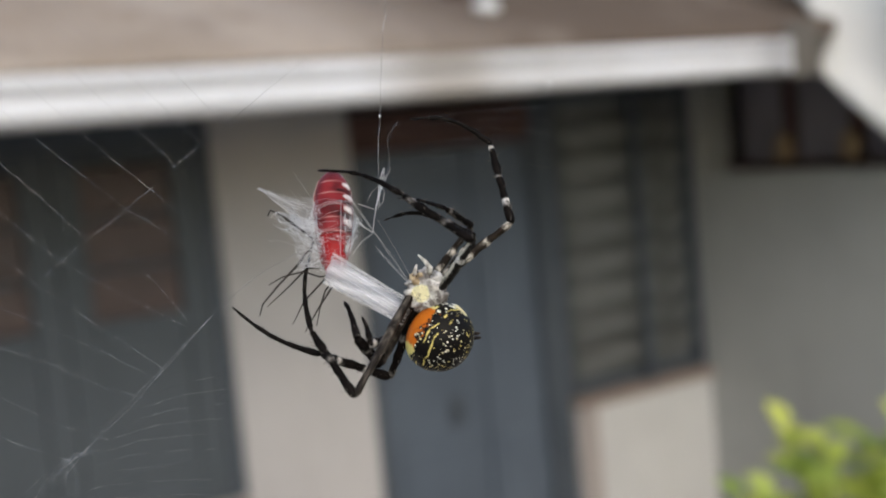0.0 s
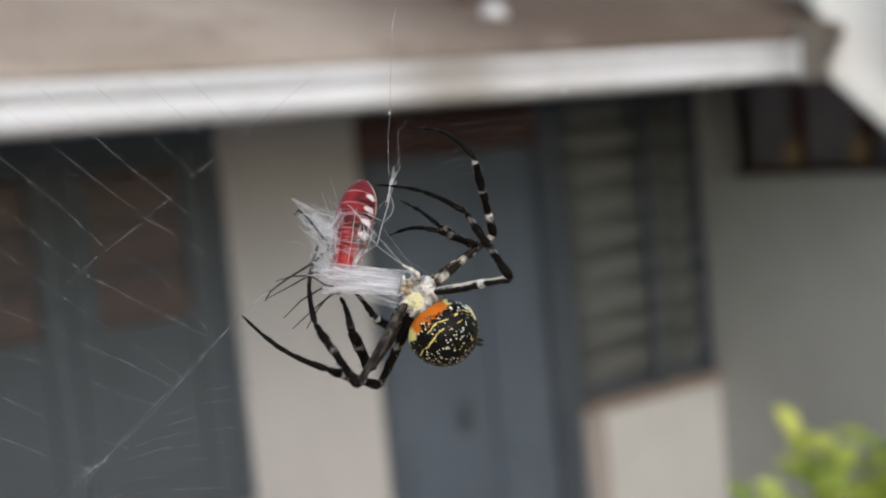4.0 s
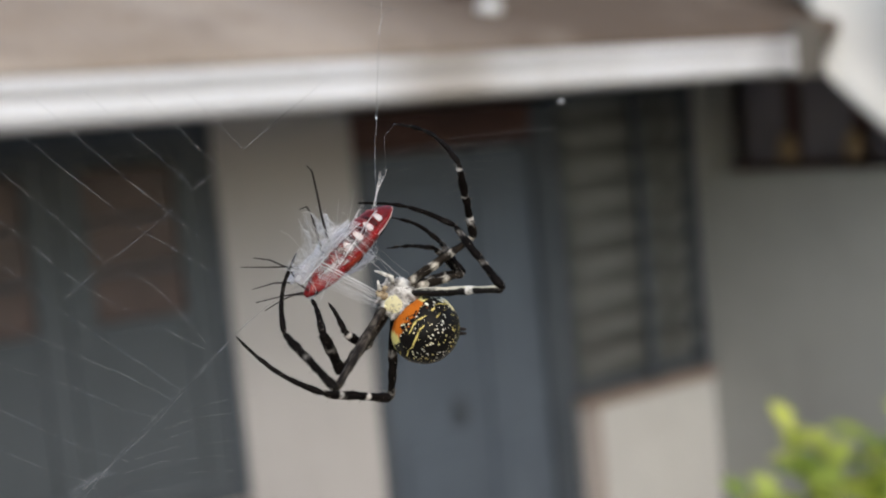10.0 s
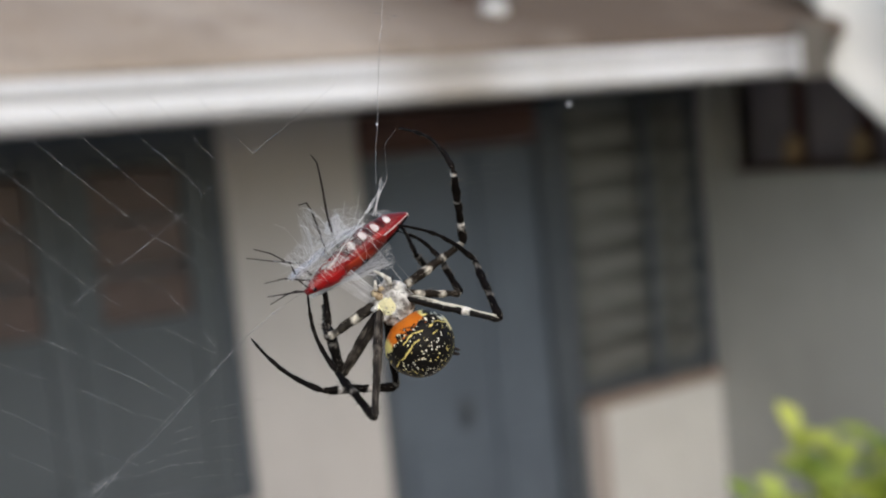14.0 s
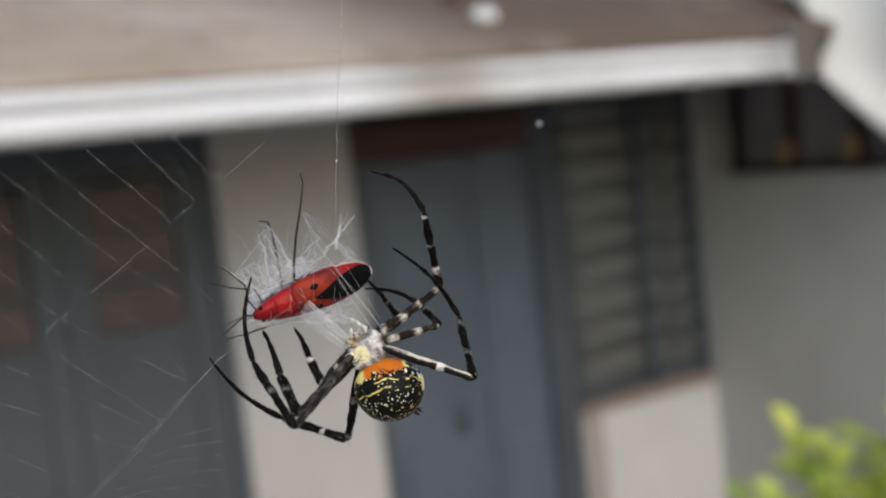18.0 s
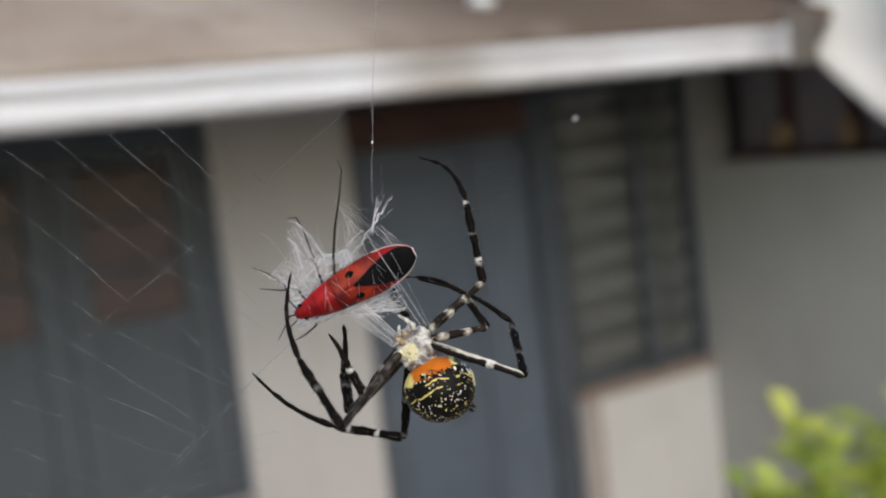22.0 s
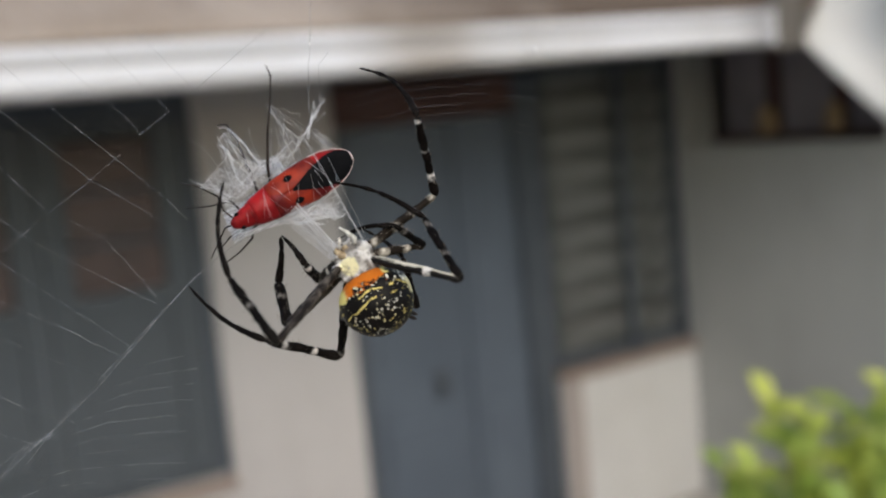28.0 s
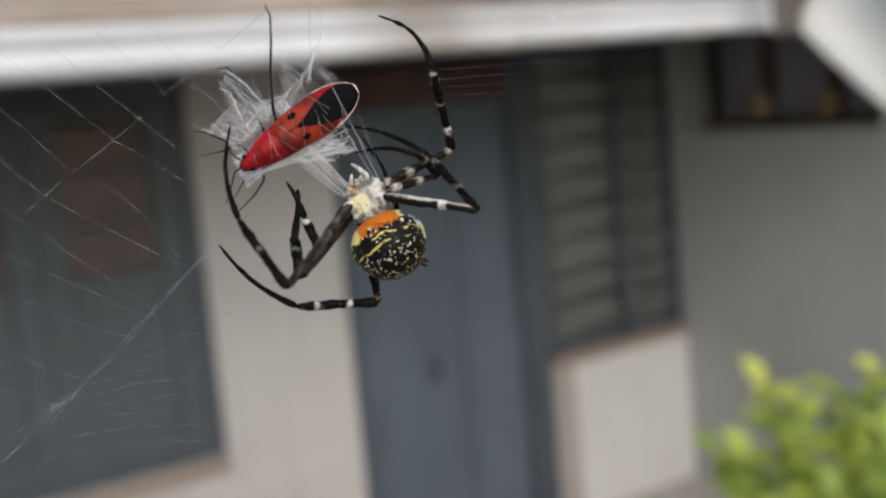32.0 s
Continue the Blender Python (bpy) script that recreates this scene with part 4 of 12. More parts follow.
def arc(a, b, sag, n=8, rnd=None, jit=0.0):
    a, b = Vector(a), Vector(b)
    mid = (a + b) / 2 + Vector(sag)
    out = []
    for i in range(n + 1):
        s = i / n
        p = a * (1 - s) ** 2 + mid * 2 * s * (1 - s) + b * s * s
        if jit and 0 < i < n:
            p = p + Vector((rnd.uniform(-jit, jit), rnd.uniform(-jit, jit), rnd.uniform(-jit, jit)))
        out.append(p * MM)
    return out


# bands wound round the belly, part of the bug's parcel
rnd = random.Random(11)
bm = bmesh.new()
for _ in range(30):
    y = rnd.uniform(-7.2, 2.5)
    lean = rnd.uniform(-2.6, 2.6)
    a0, a1 = -PI - rnd.uniform(-0.2, 0.25), rnd.uniform(-0.25, 0.2)
    strand(bm, [bug_point(max(-7.9, min(7.9, y + lean * (i / 12 - 0.5))), a0 + (a1 - a0) * i / 12, 1.0, 0.22 + 0.1 * rnd.random()) for i in range(13)], rnd.choice((0.007, 0.010, 0.016)))
for _ in range(17):
    y = rnd.uniform(-7.2, 5.5)
    lean = rnd.uniform(-2.2, 2.2)
    a0 = rnd.uniform(-0.3, 1.6)
    a1 = a0 + rnd.uniform(0.6, 2.2)
    strand(bm, [bug_point(max(-7.9, min(7.9, y + lean * (i / 12 - 0.5))), a0 + (a1 - a0) * i / 12, 1.0, 0.30 + 0.1 * rnd.random()) for i in range(13)], rnd.choice((0.008, 0.010, 0.014)))
tagged(part("silk_binding", bm, M_haze, bug, "thin white silk wound round the belly"), kind="stuff")

def lane(a, b, s, n, jit=0.0, wave=0.0):
    """A line between two guide lines (mm), s of the way from a to b."""
    def on(line, u):
        u *= len(line) - 1
        i = min(int(u), len(line) - 2)
        return Vector(line[i]).lerp(Vector(line[i + 1]), u - i)

    ph = rnd.uniform(0, 6.28)
    out = []
    for i in range(n + 1):
        u = i / n
        p = on(a, u).lerp(on(b, u), s)
        p = p + Vector((math.sin(u * 5 + ph), math.cos(u * 4 + ph), math.sin(u * 6 + ph))) * wave
        out.append(p + Vector((rnd.gauss(0, jit), rnd.gauss(0, jit), rnd.gauss(0, jit))))
    return out


def gauze(name, sheets, material, owner, label=""):
    """Thin crumpled silk sheets between guide lines; the fibres run along the guides."""
    bm = bmesh.new()
    uv = bm.loops.layers.uv.new("fibre")
    for k, (a, b) in enumerate(sheets):
        n, m = 16, 10
        rows = []
        for j in range(m + 1):
            pts = lane(a, b, j / m, n, 0.03, 0.10)
            rows.append([bm.verts.new((p + Vector((0, 0, 0.22 * math.sin(j * 1.3 + i * 0.5 + k)))) * MM) for i, p in enumerate(pts)])
        for j in range(m):
            for i in range(n):
                f = bm.faces.new((rows[j][i], rows[j + 1][i], rows[j + 1][i + 1], rows[j][i + 1]))
                for loop, (du, dv) in zip(f.loops, ((0, 0), (1, 0), (1, 1), (0, 1))):
                    loop[uv].uv = (min(0.999, max(0.001, (j + du) / m)), (i + dv) / n)
    return tagged(part(name, bm, material, owner, label), kind="stuff")


def fibres(bm, a, b, count, radii, jit=0.05, wave=0.15, cut=0.55):
    """Loose threads along the guide lines, each a stretch of its own."""
    for _ in range(count):
        pts = lane(a, b, rnd.random(), 14, jit, wave * rnd.random())
        i = int(rnd.uniform(0, cut) * 14)
        j = min(14, i + rnd.randint(5, 14))
        strand(bm, [p * MM for p in pts[i:j + 1]], rnd.choice(radii))


def cobweb(bm, a, b, count, radii, step=0.075, curl=0.55):
    """Curled loose threads wandering over the sheet between the guide lines."""
    def spot(u, s):
        side = []
        for line in (a, b):
            w = u * (len(line) - 1)
            i = min(int(w), len(line) - 2)
            side.append(Vector(line[i]).lerp(Vector(line[i + 1]), w - i))
        return side[0].lerp(side[1], s)

    for _ in range(count):
        u, s, way = rnd.random(), rnd.random(), rnd.uniform(0, 2 * PI)
        pts, lift = [], rnd.uniform(-0.4, 0.4)
        for _ in range(rnd.randint(7, 18)):
            pts.append((spot(max(0.0, min(1.0, u)), s) + Vector((0, 0, lift))) * MM)
            way += rnd.gauss(0, curl)
            u += step * math.cos(way)
            s = max(-0.06, min(1.06, s + step * math.sin(way)))
            lift += rnd.gauss(0, 0.08)
        strand(bm, pts, rnd.choice(radii))


FINE = (0.005, 0.007, 0.009, 0.013)
# a thin coat of silk on the flank and belly
def coat(a0, a1, y0, y1, off):
    return [[bug_point(y0 + (y1 - y0) * i / 6, a, 1.0, off) / MM for i in range(7)] for a in (a0, a1)]


gauze("silk_coat", (coat(-3.05, -2.2, -7.4, 0.6, 0.34), coat(-2.5, -1.6, -7.2, -1.5, 0.40), coat(-3.1, -2.5, -2.0, 6.5, 0.30)), M_gauze, bug, "thin white silk coat")
gauze("silk_coat", (coat(-3.1, -2.0, -6.8, -0.4, 0.44), coat(-2.8, -1.9, -5.0, 1.2, 0.50)), M_hem, bug, "misty white silk coat")
# loose silk round the bug's fore part, hung on its legs
silk_wrap = tagged(new("silk_wrapping"), "loose white silk veils hung round the caught bug", "silk")
VEILS = (([(-2.4, -5.6, 0.2), (-5.6, -5.2, 0), (-8.9, -4.5, -0.3)], [(-2.5, -1.2, 0.4), (-4.6, -2.0, 0.2), (-9.6, -2.8, 0)]),
         ([(-1.7, -7.3, 0), (-3.6, -7.2, 0), (-5.6, -8.4, -0.2)], [(-2.2, -4.2, 0.2), (-4.4, -4.9, 0), (-6.2, -5.8, -0.3)]),
         ([(-2.3, -5.0, 0.6), (-3.4, -2.6, 0.6), (-3.4, 0.8, 0.5)], [(-3.8, -5.4, 0), (-4.9, -2.4, 0.1), (-3.9, 1.2, 0.2)]))
gauze("silk_veil", VEILS, M_gauze, silk_wrap, "torn translucent silk veil")
bm = bmesh.new()
for a, b in VEILS:
    fibres(bm, a, b, 14, (0.006, 0.010, 0.018, 0.028), 0.08, 0.5)
    cobweb(bm, a, b, 46, (0.006, 0.009, 0.014, 0.020))
for line in ([(-2.5, -2.6, 0.2), (-4.4, -1.7, 0.1), (-7.5, -2.2, 0), (-9.8, -2.8, 0), (-10.4, -3.5, -0.2)], [(-2.4, -5.2, 0), (-6.1, -4.7, 0), (-8.0, -4.3, 0), (-8.9, -4.8, 0)],
             [(-2.6, -6.2, 0), (-4.3, -7.6, 0), (-7.0, -9.6, 0)]):  # brighter rims along the limbs
    fibres(bm, line, [Vector(p) + Vector((0.35, 0.3, 0.2)) for p in line], 9, (0.010, 0.018, 0.030), 0.07, 0.1, 0.3)
for _ in range(40):  # cross threads
    a = Vector((-rnd.uniform(2.2, 4.6), rnd.uniform(-7.2, 1.0), rnd.uniform(-0.4, 0.6)))
    b = a + Vector((-abs(rnd.gauss(1.8, 1.6)), rnd.gauss(0.4, 1.9), rnd.uniform(-0.5, 0.5)))
    strand(bm, arc(a, b, (rnd.gauss(0, 0.7), rnd.gauss(0, 0.7), 0), 8, rnd, 0.08), rnd.choice((0.006, 0.009, 0.014, 0.02)))
tagged(part("upper_fringe", bm, M_silk, silk_wrap, "ragged wisps of silk"), kind="stuff")
HEM = (([(1.3, -7.4, -0.4), (2.1, -3.0, -0.4), (2.5, 1.5, -0.4), (2.2, 4.4, -0.5)], [(1.7, -7.4, -0.5), (2.7, -3.0, -0.5), (4.4, 1.0, -0.7), (5.2, 4.2, -0.8)]),
       ([(2.3, -1.5, -0.3), (3.6, 0.4, -0.6), (5.2, 1.4, -0.8)], [(2.5, 2.4, -0.3), (4.0, 2.8, -0.6), (5.6, 4.0, -0.8)]))
gauze("hem", HEM, M_hem, silk_wrap, "misty white silk hem")
bm = bmesh.new()
for a, b in HEM:
    fibres(bm, a, b, 12, (0.008, 0.013, 0.02, 0.03), 0.08, 0.4)
    cobweb(bm, a, b, 40, (0.008, 0.013, 0.020, 0.030))
for line in ([(1.25, -7.6, -0.4), (1.9, -5.0, -0.4), (2.4, -2.2, -0.4), (3.3, -1.6, -0.5), (4.2, 0.2, -0.6), (5.2, 1.2, -0.7)],
             [(3.2, -1.9, -0.5), (4.1, 0.9, -0.6), (4.6, 2.2, -0.7), (5.5, 3.9, -0.8)]):
    fibres(bm, line, [Vector(p) + Vector((0.25, -0.2, 0)) for p in line], 14, (0.016, 0.028, 0.042), 0.06, 0.14, 0.3)
tagged(part("lower_fringe", bm, M_silk, silk_wrap, "ragged hem of silk"), kind="stuff")
# the long wisp drawn out behind the bug, with a thick tuft at its root
WISP = (([(-1.6, 3.6, -1.4), (-4.0, 4.6, -4.2), (-6.6, 5.4, -6.4)], [(-2.4, -2.2, -0.8), (-3.6, 0.6, -3.0), (-6.6, 5.4, -6.4)]),)
wisps = [gauze("wisp_veil", WISP, M_gauze, silk_wrap, "translucent silk drawn out to a point")]
bm = bmesh.new()
fibres(bm, *WISP[0], 34, (0.006, 0.010, 0.016), 0.04, 0.12, 0.4)
wisps.append(tagged(part("wisp", bm, M_silk, silk_wrap, "thin silk threads drawn to a point"), kind="stuff"))
TUFT = (([(-1.2, -1.0, -1.4), (-2.6, -0.6, -2.4), (-4.3, 0.2, -3.0)], [(-1.4, 0.8, -1.6), (-2.8, 0.9, -2.8), (-4.1, 1.0, -3.4)]),
        ([(-3.9, -0.2, -2.8), (-4.2, -0.8, -2.6), (-4.0, -1.6, -2.2)], [(-3.0, -0.2, -2.6), (-3.3, -0.9, -2.3), (-3.5, -1.6, -2.0)]))
gauze("clump", TUFT, M_clump, silk_wrap, "thick white tuft of silk")
bm = bmesh.new()
for a, b in TUFT:
    fibres(bm, a, b, 30, (0.014, 0.024, 0.04), 0.10, 0.2)
    cobweb(bm, a, b, 40, (0.018, 0.028, 0.042), 0.09)
tagged(part("clump_fibre", bm, M_silk, silk_wrap), kind="stuff")

# the twisted knot and the threads strung from the raised leg, turning with the bug
silk_tangle = tagged(new("silk_tangle"), "bright twisted silk knot and threads on the bug's flank", "silk")
KNOT = [(-2.2, -0.6, 0.5), (-3.0, 0.9, 0.4), (-3.9, 2.7, 0.2), (-4.8, 4.4, 0.1), (-5.4, 5.5, 0), (-5.9, 6.6, 0), (-6.4, 7.4, 0), (-7.2, 8.8, 0)]
bm = bmesh.new()
crooked = lane(KNOT, KNOT, 0, 28, 0.10)
for ph in (0.0, 2.1, 4.2):
    pts = []
    for i in range(29):
        p = crooked[i]
        pts.append((p + Vector((0.09 * math.cos(i * 0.9 + ph), 0.09 * math.sin(i * 0.9 + ph), 0))) * MM)
    tube(bm, pts, [(0.016 + 0.050 * math.exp(-((i - 17) / 2.6) ** 2)) * MM * (1 if i < 25 else 0.5) for i in range(29)], 5)
fibres(bm, KNOT, [Vector(p) + Vector((0.14, 0.12, 0)) for p in KNOT], 4, (0.006, 0.010, 0.014), 0.05, 0.10)
for _ in range(2):  # short forks at the knot's head
    a = Vector((-5.4, 5.5, 0)) + Vector((rnd.gauss(0, 0.2), rnd.gauss(0, 0.2), 0))
    strand(bm, arc(a, a + Vector((rnd.uniform(-2.2, -0.4), rnd.uniform(0.6, 2.8), 0)), (0.2, 0.2, 0), 6, rnd, 0.08), 0.016)
part("knot", bm, M_silk, silk_tangle, "bright twisted silk knot")
NET = (([(-2.3, 0.0, 0.4), (-4.2, 1.0, 0.2), (-7.2, 2.2, 0)], [(-2.2, 3.2, 0.4), (-4.0, 3.4, 0.2), (-7.0, 3.2, 0)]),
       ([(-1.9, 5.0, 0.4), (-3.2, 5.4, 0.2), (-5.0, 5.2, 0)], [(-1.2, 7.4, 0.3), (-2.6, 6.8, 0.2), (-4.8, 6.0, 0)]))
gauze("net_veil", NET, M_veil, silk_tangle)
bm = bmesh.new()
for a, b in NET:
    fibres(bm, a, b, 16, FINE)
for _ in range(11):  # from the raised leg to the bug's edge and to the knot
    a = Vector((-9.6 + rnd.uniform(-0.5, 1.6), 2.9 + rnd.uniform(-0.5, 0.3), 0))
    b = Vector((rnd.uniform(-2.6, -1.8), rnd.uniform(1.0, 6.4), 0.3)) if rnd.random() < 0.7 else Vector((-5.3, 5.4, 0))
    strand(bm, arc(a, b, (rnd.uniform(-0.6, 0.9), rnd.uniform(-0.3, 0.8), 0), 12, rnd, 0.07), rnd.choice((0.006, 0.009, 0.014)))
strand(bm, [Vector(p) * MM for p in ((-9.8, 2.9, 0), (-8.8, 3.5, 0), (-8.4, 4.3, 0), (-7.6, 4.5, 0), (-7.2, 5.4, 0), (-6.8, 5.2, 0))], 0.018)
strand(bm, [Vector(p) * MM for p in ((-9.8, 2.9, 0), (-8.0, 2.7, 0), (-6.7, 2.8, 0.1), (-5.6, 3.6, 0), (-4.4, 3.7, 0.1))], 0.016)
tagged(part("net", bm, M_haze, silk_tangle, "thin threads strung to the raised leg"), kind="stuff")

# threads drawn from the spider to the bug
silk_swath = tagged(new("silk_strands"), "taut white silk strands from the spider to the bug", "silk")
SWATH = ([(-0.9, -6.4, 0.4), (-0.4, -1.0, 0.2), (0.2, 4.4, 0)], [(1.7, -5.0, 0.2), (1.8, -0.5, 0.1), (1.6, 4.2, 0)])
gauze("strand_veil", (SWATH,), M_veil, silk_swath)
bm = bmesh.new()
for k in range(30):
    strand(bm, [p * MM for p in lane(*SWATH, rnd.random() ** 1.2, 6, 0.03)], rnd.choice((0.008, 0.012, 0.018, 0.028)))
for x0, y0, x1, y1, r in ((-5.0, -2.6, -2.0, 6.2, 0.022), (-4.8, -2.4, -2.0, 6.0, 0.014), (-5.3, -1.0, -3.4, 4.6, 0.008), (-0.2, -6.6, 0.5, 3.0, 0.020), (0.4, -5.2, 0.9, 3.4, 0.012)):
    strand(bm, arc((x0, y0, 0.6), (x1, y1, 0.4), (0.1, 0, 0.1), 8, rnd, 0.02), r)
tagged(part("strand_sheaf", bm, M_haze, silk_swath), kind="stuff")
silk_ribbon = tagged(new("silk_ribbon"), "broad white silk ribbon drawn from the spider over the bug", "silk")
RIBBON = ([(-1.9, -6.6, 0.2), (-1.6, -1.0, 0.3), (-1.3, 4.8, 0)], [(1.9, -6.0, 0), (1.6, -1.0, 0.2), (1.7, 4.6, 0)])
gauze("ribbon", (RIBBON, [[Vector(p) + Vector((0.2, 0.2, 0.35)) for p in line] for line in RIBBON]), M_ribbon, silk_ribbon, "pale silk ribbon")
bm = bmesh.new()
for k in range(34):
    strand(bm, [p * MM for p in lane(*RIBBON, rnd.random(), 6, 0.04)], rnd.choice((0.008, 0.014, 0.022)))
for s_ in (0.0, 0.02, 0.97, 1.0):
    strand(bm, [p * MM for p in lane(*RIBBON, s_, 6, 0.03)], 0.028)
tagged(part("strand_sheaf", bm, M_haze, silk_ribbon), kind="stuff")

# loops hung from the dragline beside the bug
silk_loops = tagged(new("silk_loops"), "white silk loops hung beside the bug", "silk")
bm = bmesh.new()
for line, r_ in ((((0.79, 7.74, 0), (0.45, 6.26, 0), (0.39, 4.71, 0), (0.13, 2.36, 0), (0, 0, 0)), 0.04),
                 (((0.46, 5.99, 0), (1.06, 4.92, 0), (1, 3.7, 0), (0.33, 2.76, 0)), 0.022),
                 (((-0.01, 2.76, 0), (-0.88, 3.03, 0), (-1.96, 3.29, 0)), 0.026),
                 (((0, 0, 0), (-0.94, 0.47, 0), (-2.02, 1.27, 0)), 0.03),
                 (((0, -0.13, 0), (-1.28, -1.15, 0), (-2.21, -2.63, 0)), 0.026),
                 (((0, 0, 0), (-1.75, 1.14, 0), (-2.77, 2.89, 0)), 0.012),
                 (((0.46, 5.72, 0), (-0.48, 4.71, 0), (-0.88, 3.56, 0)), 0.01),
                 (((-3.74, 3.58, 2.9), (-3.6, 0.62, 2.9), (-3.47, -2.34, 2.9), (-3.2, -4.19, 2.9)), 0.02)):
    for _ in range(2):
        strand(bm, [p * MM for p in lane(line, line, 0.0, 10, 0.03)], r_)
tagged(part("loop", bm, M_haze, silk_loops), kind="stuff")

# two taut lines from the bug to the spider's head
silk_guys = tagged(new("silk_guy_lines"), "taut bright silk lines between the spider and the bug", "silk")
bm = bmesh.new()
for x0, x1, far_, r_ in ((0.0, 0.0, 12.6, 0.024), (0.15, 0.10, 12.2, 0.016), (0.3, 1.3, 8.6, 0.012)):
    strand(bm, [p * MM for p in lane([(x0, -2.4, -0.6), (x1, far_, 0)], [(x0, -2.4, -0.6), (x1, far_, 0)], 0.0, 10, 0.025)], r_)
tagged(part("taut_line", bm, M_haze, silk_guys), kind="stuff")

# ---- the orb web ----
web = tagged(new("orb_web"), "fine pale orb web threads with tiny droplets", "web")
web.matrix_basis = NEAR


def thread(name, pts, r=0.016, z=-6.0, beads=0.5, material=None, owner=None):
    bm = bmesh.new()
    pts = [at(u, v, z if len(p) == 0 else p[0]) for u, v, *p in pts]
    fine = []
    for a, b in zip(pts, pts[1:]):
        n = 6
        fine += [a.lerp(b, i / n) + Vector((rnd.gauss(0, 1), rnd.gauss(0, 1), 0)) * 0.00004 for i in range(n)]
    fine.append(pts[-1])
    tube(bm, fine, [r * MM * rnd.uniform(0.6, 1.3) for _ in fine], 4, caps=False)
    for p in fine:
        if rnd.random() < beads * 0.35:
            s = rnd.uniform(1.4, 3.2) * r * MM
            ball(bm, p, s, s, s, 6, 4)
    return part(name, bm, material or M_web, owner or web)


for pts in (((-60, 265), (0, 312), (80, 378), (168, 460)), ((-40, 188), (30, 240), (155, 340), (240, 405), (310, 445), (370, 483), (402, 506)),
            ((40, 165), (115, 230), (200, 305), (285, 372), (345, 420), (400, 470)), ((130, 152), (212, 225), (300, 300), (322, 326)), ((225, 150), (300, 220), (370, 288)),
            ((310, 150), (385, 225), (412, 254)), ((-40, 368), (0, 400), (120, 495), (160, 518), (300, 590), (345, 612)), ((-40, 445), (0, 475), (75, 535), (165, 595), (235, 640), (300, 685)),
            ((200, 470), (255, 500), (300, 545), (345, 600)), ((-30, 560), (90, 610), (215, 665), (282, 700)), ((-40, 630), (0, 645), (110, 680), (200, 720), (270, 738)),
            ((-40, 712), (10, 735), (130, 790), (205, 812)), ((-30, 790), (60, 825), (140, 850))):
    thread("spiral_thread", pts, 0.016, beads=0.7)
# the broken radial, stepped at each turn of the spiral
for pts in (((560, 130), (470, 205), (412, 255)), ((372, 287), (320, 328)), ((287, 361), (232, 408), (165, 460)), ((150, 470), (90, 525))):
    thread("radial_thread", pts, 0.021, beads=0.9)
thread("radial_thread", ((560, 470, 0), (470, 520, 0), (400, 580, 0), (240, 760, -6), (120, 870, -8), (40, 950, -9)), 0.026, beads=1.0)
thread("radial_thread", ((402, 578, 0), (300, 685, -5), (190, 800, -7), (110, 900, -8)), 0.017, beads=0.8)
for k in range(9):
    v = 715 + 27 * k
    u = 292 - 24 * k
    thread("spiral_thread", ((u, v + 12), (u + 70, v - 10), (u + 140 + 5 * k, v - 20), (415 - 3 * k, v - 22)), 0.013, beads=0.6)
for k in range(5):
    thread("tangle_thread", ((60 + 22 * k, 905), (95 + 12 * k + rnd.uniform(-10, 10), 868), (128 + rnd.uniform(-12, 12), 850), (150 + 10 * k, 830)), 0.017, z=-7.0, beads=1.0)
for k in range(7):
    thread("spiral_thread", ((676 + 6 * k, 262 + 16 * k + rnd.uniform(-6, 6)), (760 + 8 * k, 238 + 14 * k), (860 + 10 * k, 226 + 15 * k), (985, 225 + 16 * k + rnd.uniform(-9, 9))), 0.007, z=-14.0, beads=0.4)
thread("spiral_thread", ((860, 255), (930, 205), (985, 172), (1040, 120)), 0.012, z=-60.0, beads=0.4)
bm = bmesh.new()
ball(bm, at(985, 172, -60), 0.36 * MM, 0.33 * MM, 0.34 * MM, 10, 7)
part("droplet", bm, M_silk, web)

dragline = tagged(new("silk_dragline"), "thin beaded silk line from which the bug hangs", "silk")
dragline.matrix_basis = NEAR
thread("line", ((654, 340, 0), (651, 285, 0), (654, 205, 0), (658, 90, 0), (664, 0, 0), (672, -160, 0), (680, -320, 0)), 0.026, beads=1.0, owner=dragline)
thread("side_line", ((660, 336, 0), (672, 285, -1), (668, 240, -1), (688, 215, -1)), 0.018, beads=0.9, owner=dragline)
thread("loop", ((655, 60, -1), (668, 18, -1), (690, 10, -1), (640, 4, -1)), 0.014, beads=0.9, owner=dragline)
bm = bmesh.new()
for k in range(7):
    p, q = at(650 + rnd.uniform(-4, 6), 362 + rnd.uniform(-4, 8)), at(658 + rnd.uniform(-3, 5), 326 + rnd.uniform(-6, 4))
    strand(bm, arc(p / MM, q / MM, (rnd.uniform(-0.5, 0.6), 0, rnd.uniform(-0.2, 0.2)), 7, rnd, 0.07), 0.035)
    strand(bm, arc(q / MM, at(662 + rnd.uniform(-6, 12), 304 + rnd.uniform(-8, 8)) / MM, (rnd.uniform(-0.3, 0.3), 0, 0), 5, rnd, 0.06), 0.02)
part("knot", bm, M_silk, dragline, "bright twisted silk knot")
bm = bmesh.new()
ball(bm, at(654, 205), 0.13 * MM, 0.2 * MM, 0.13 * MM, 8, 6)
part("droplet", bm, M_silk, dragline)



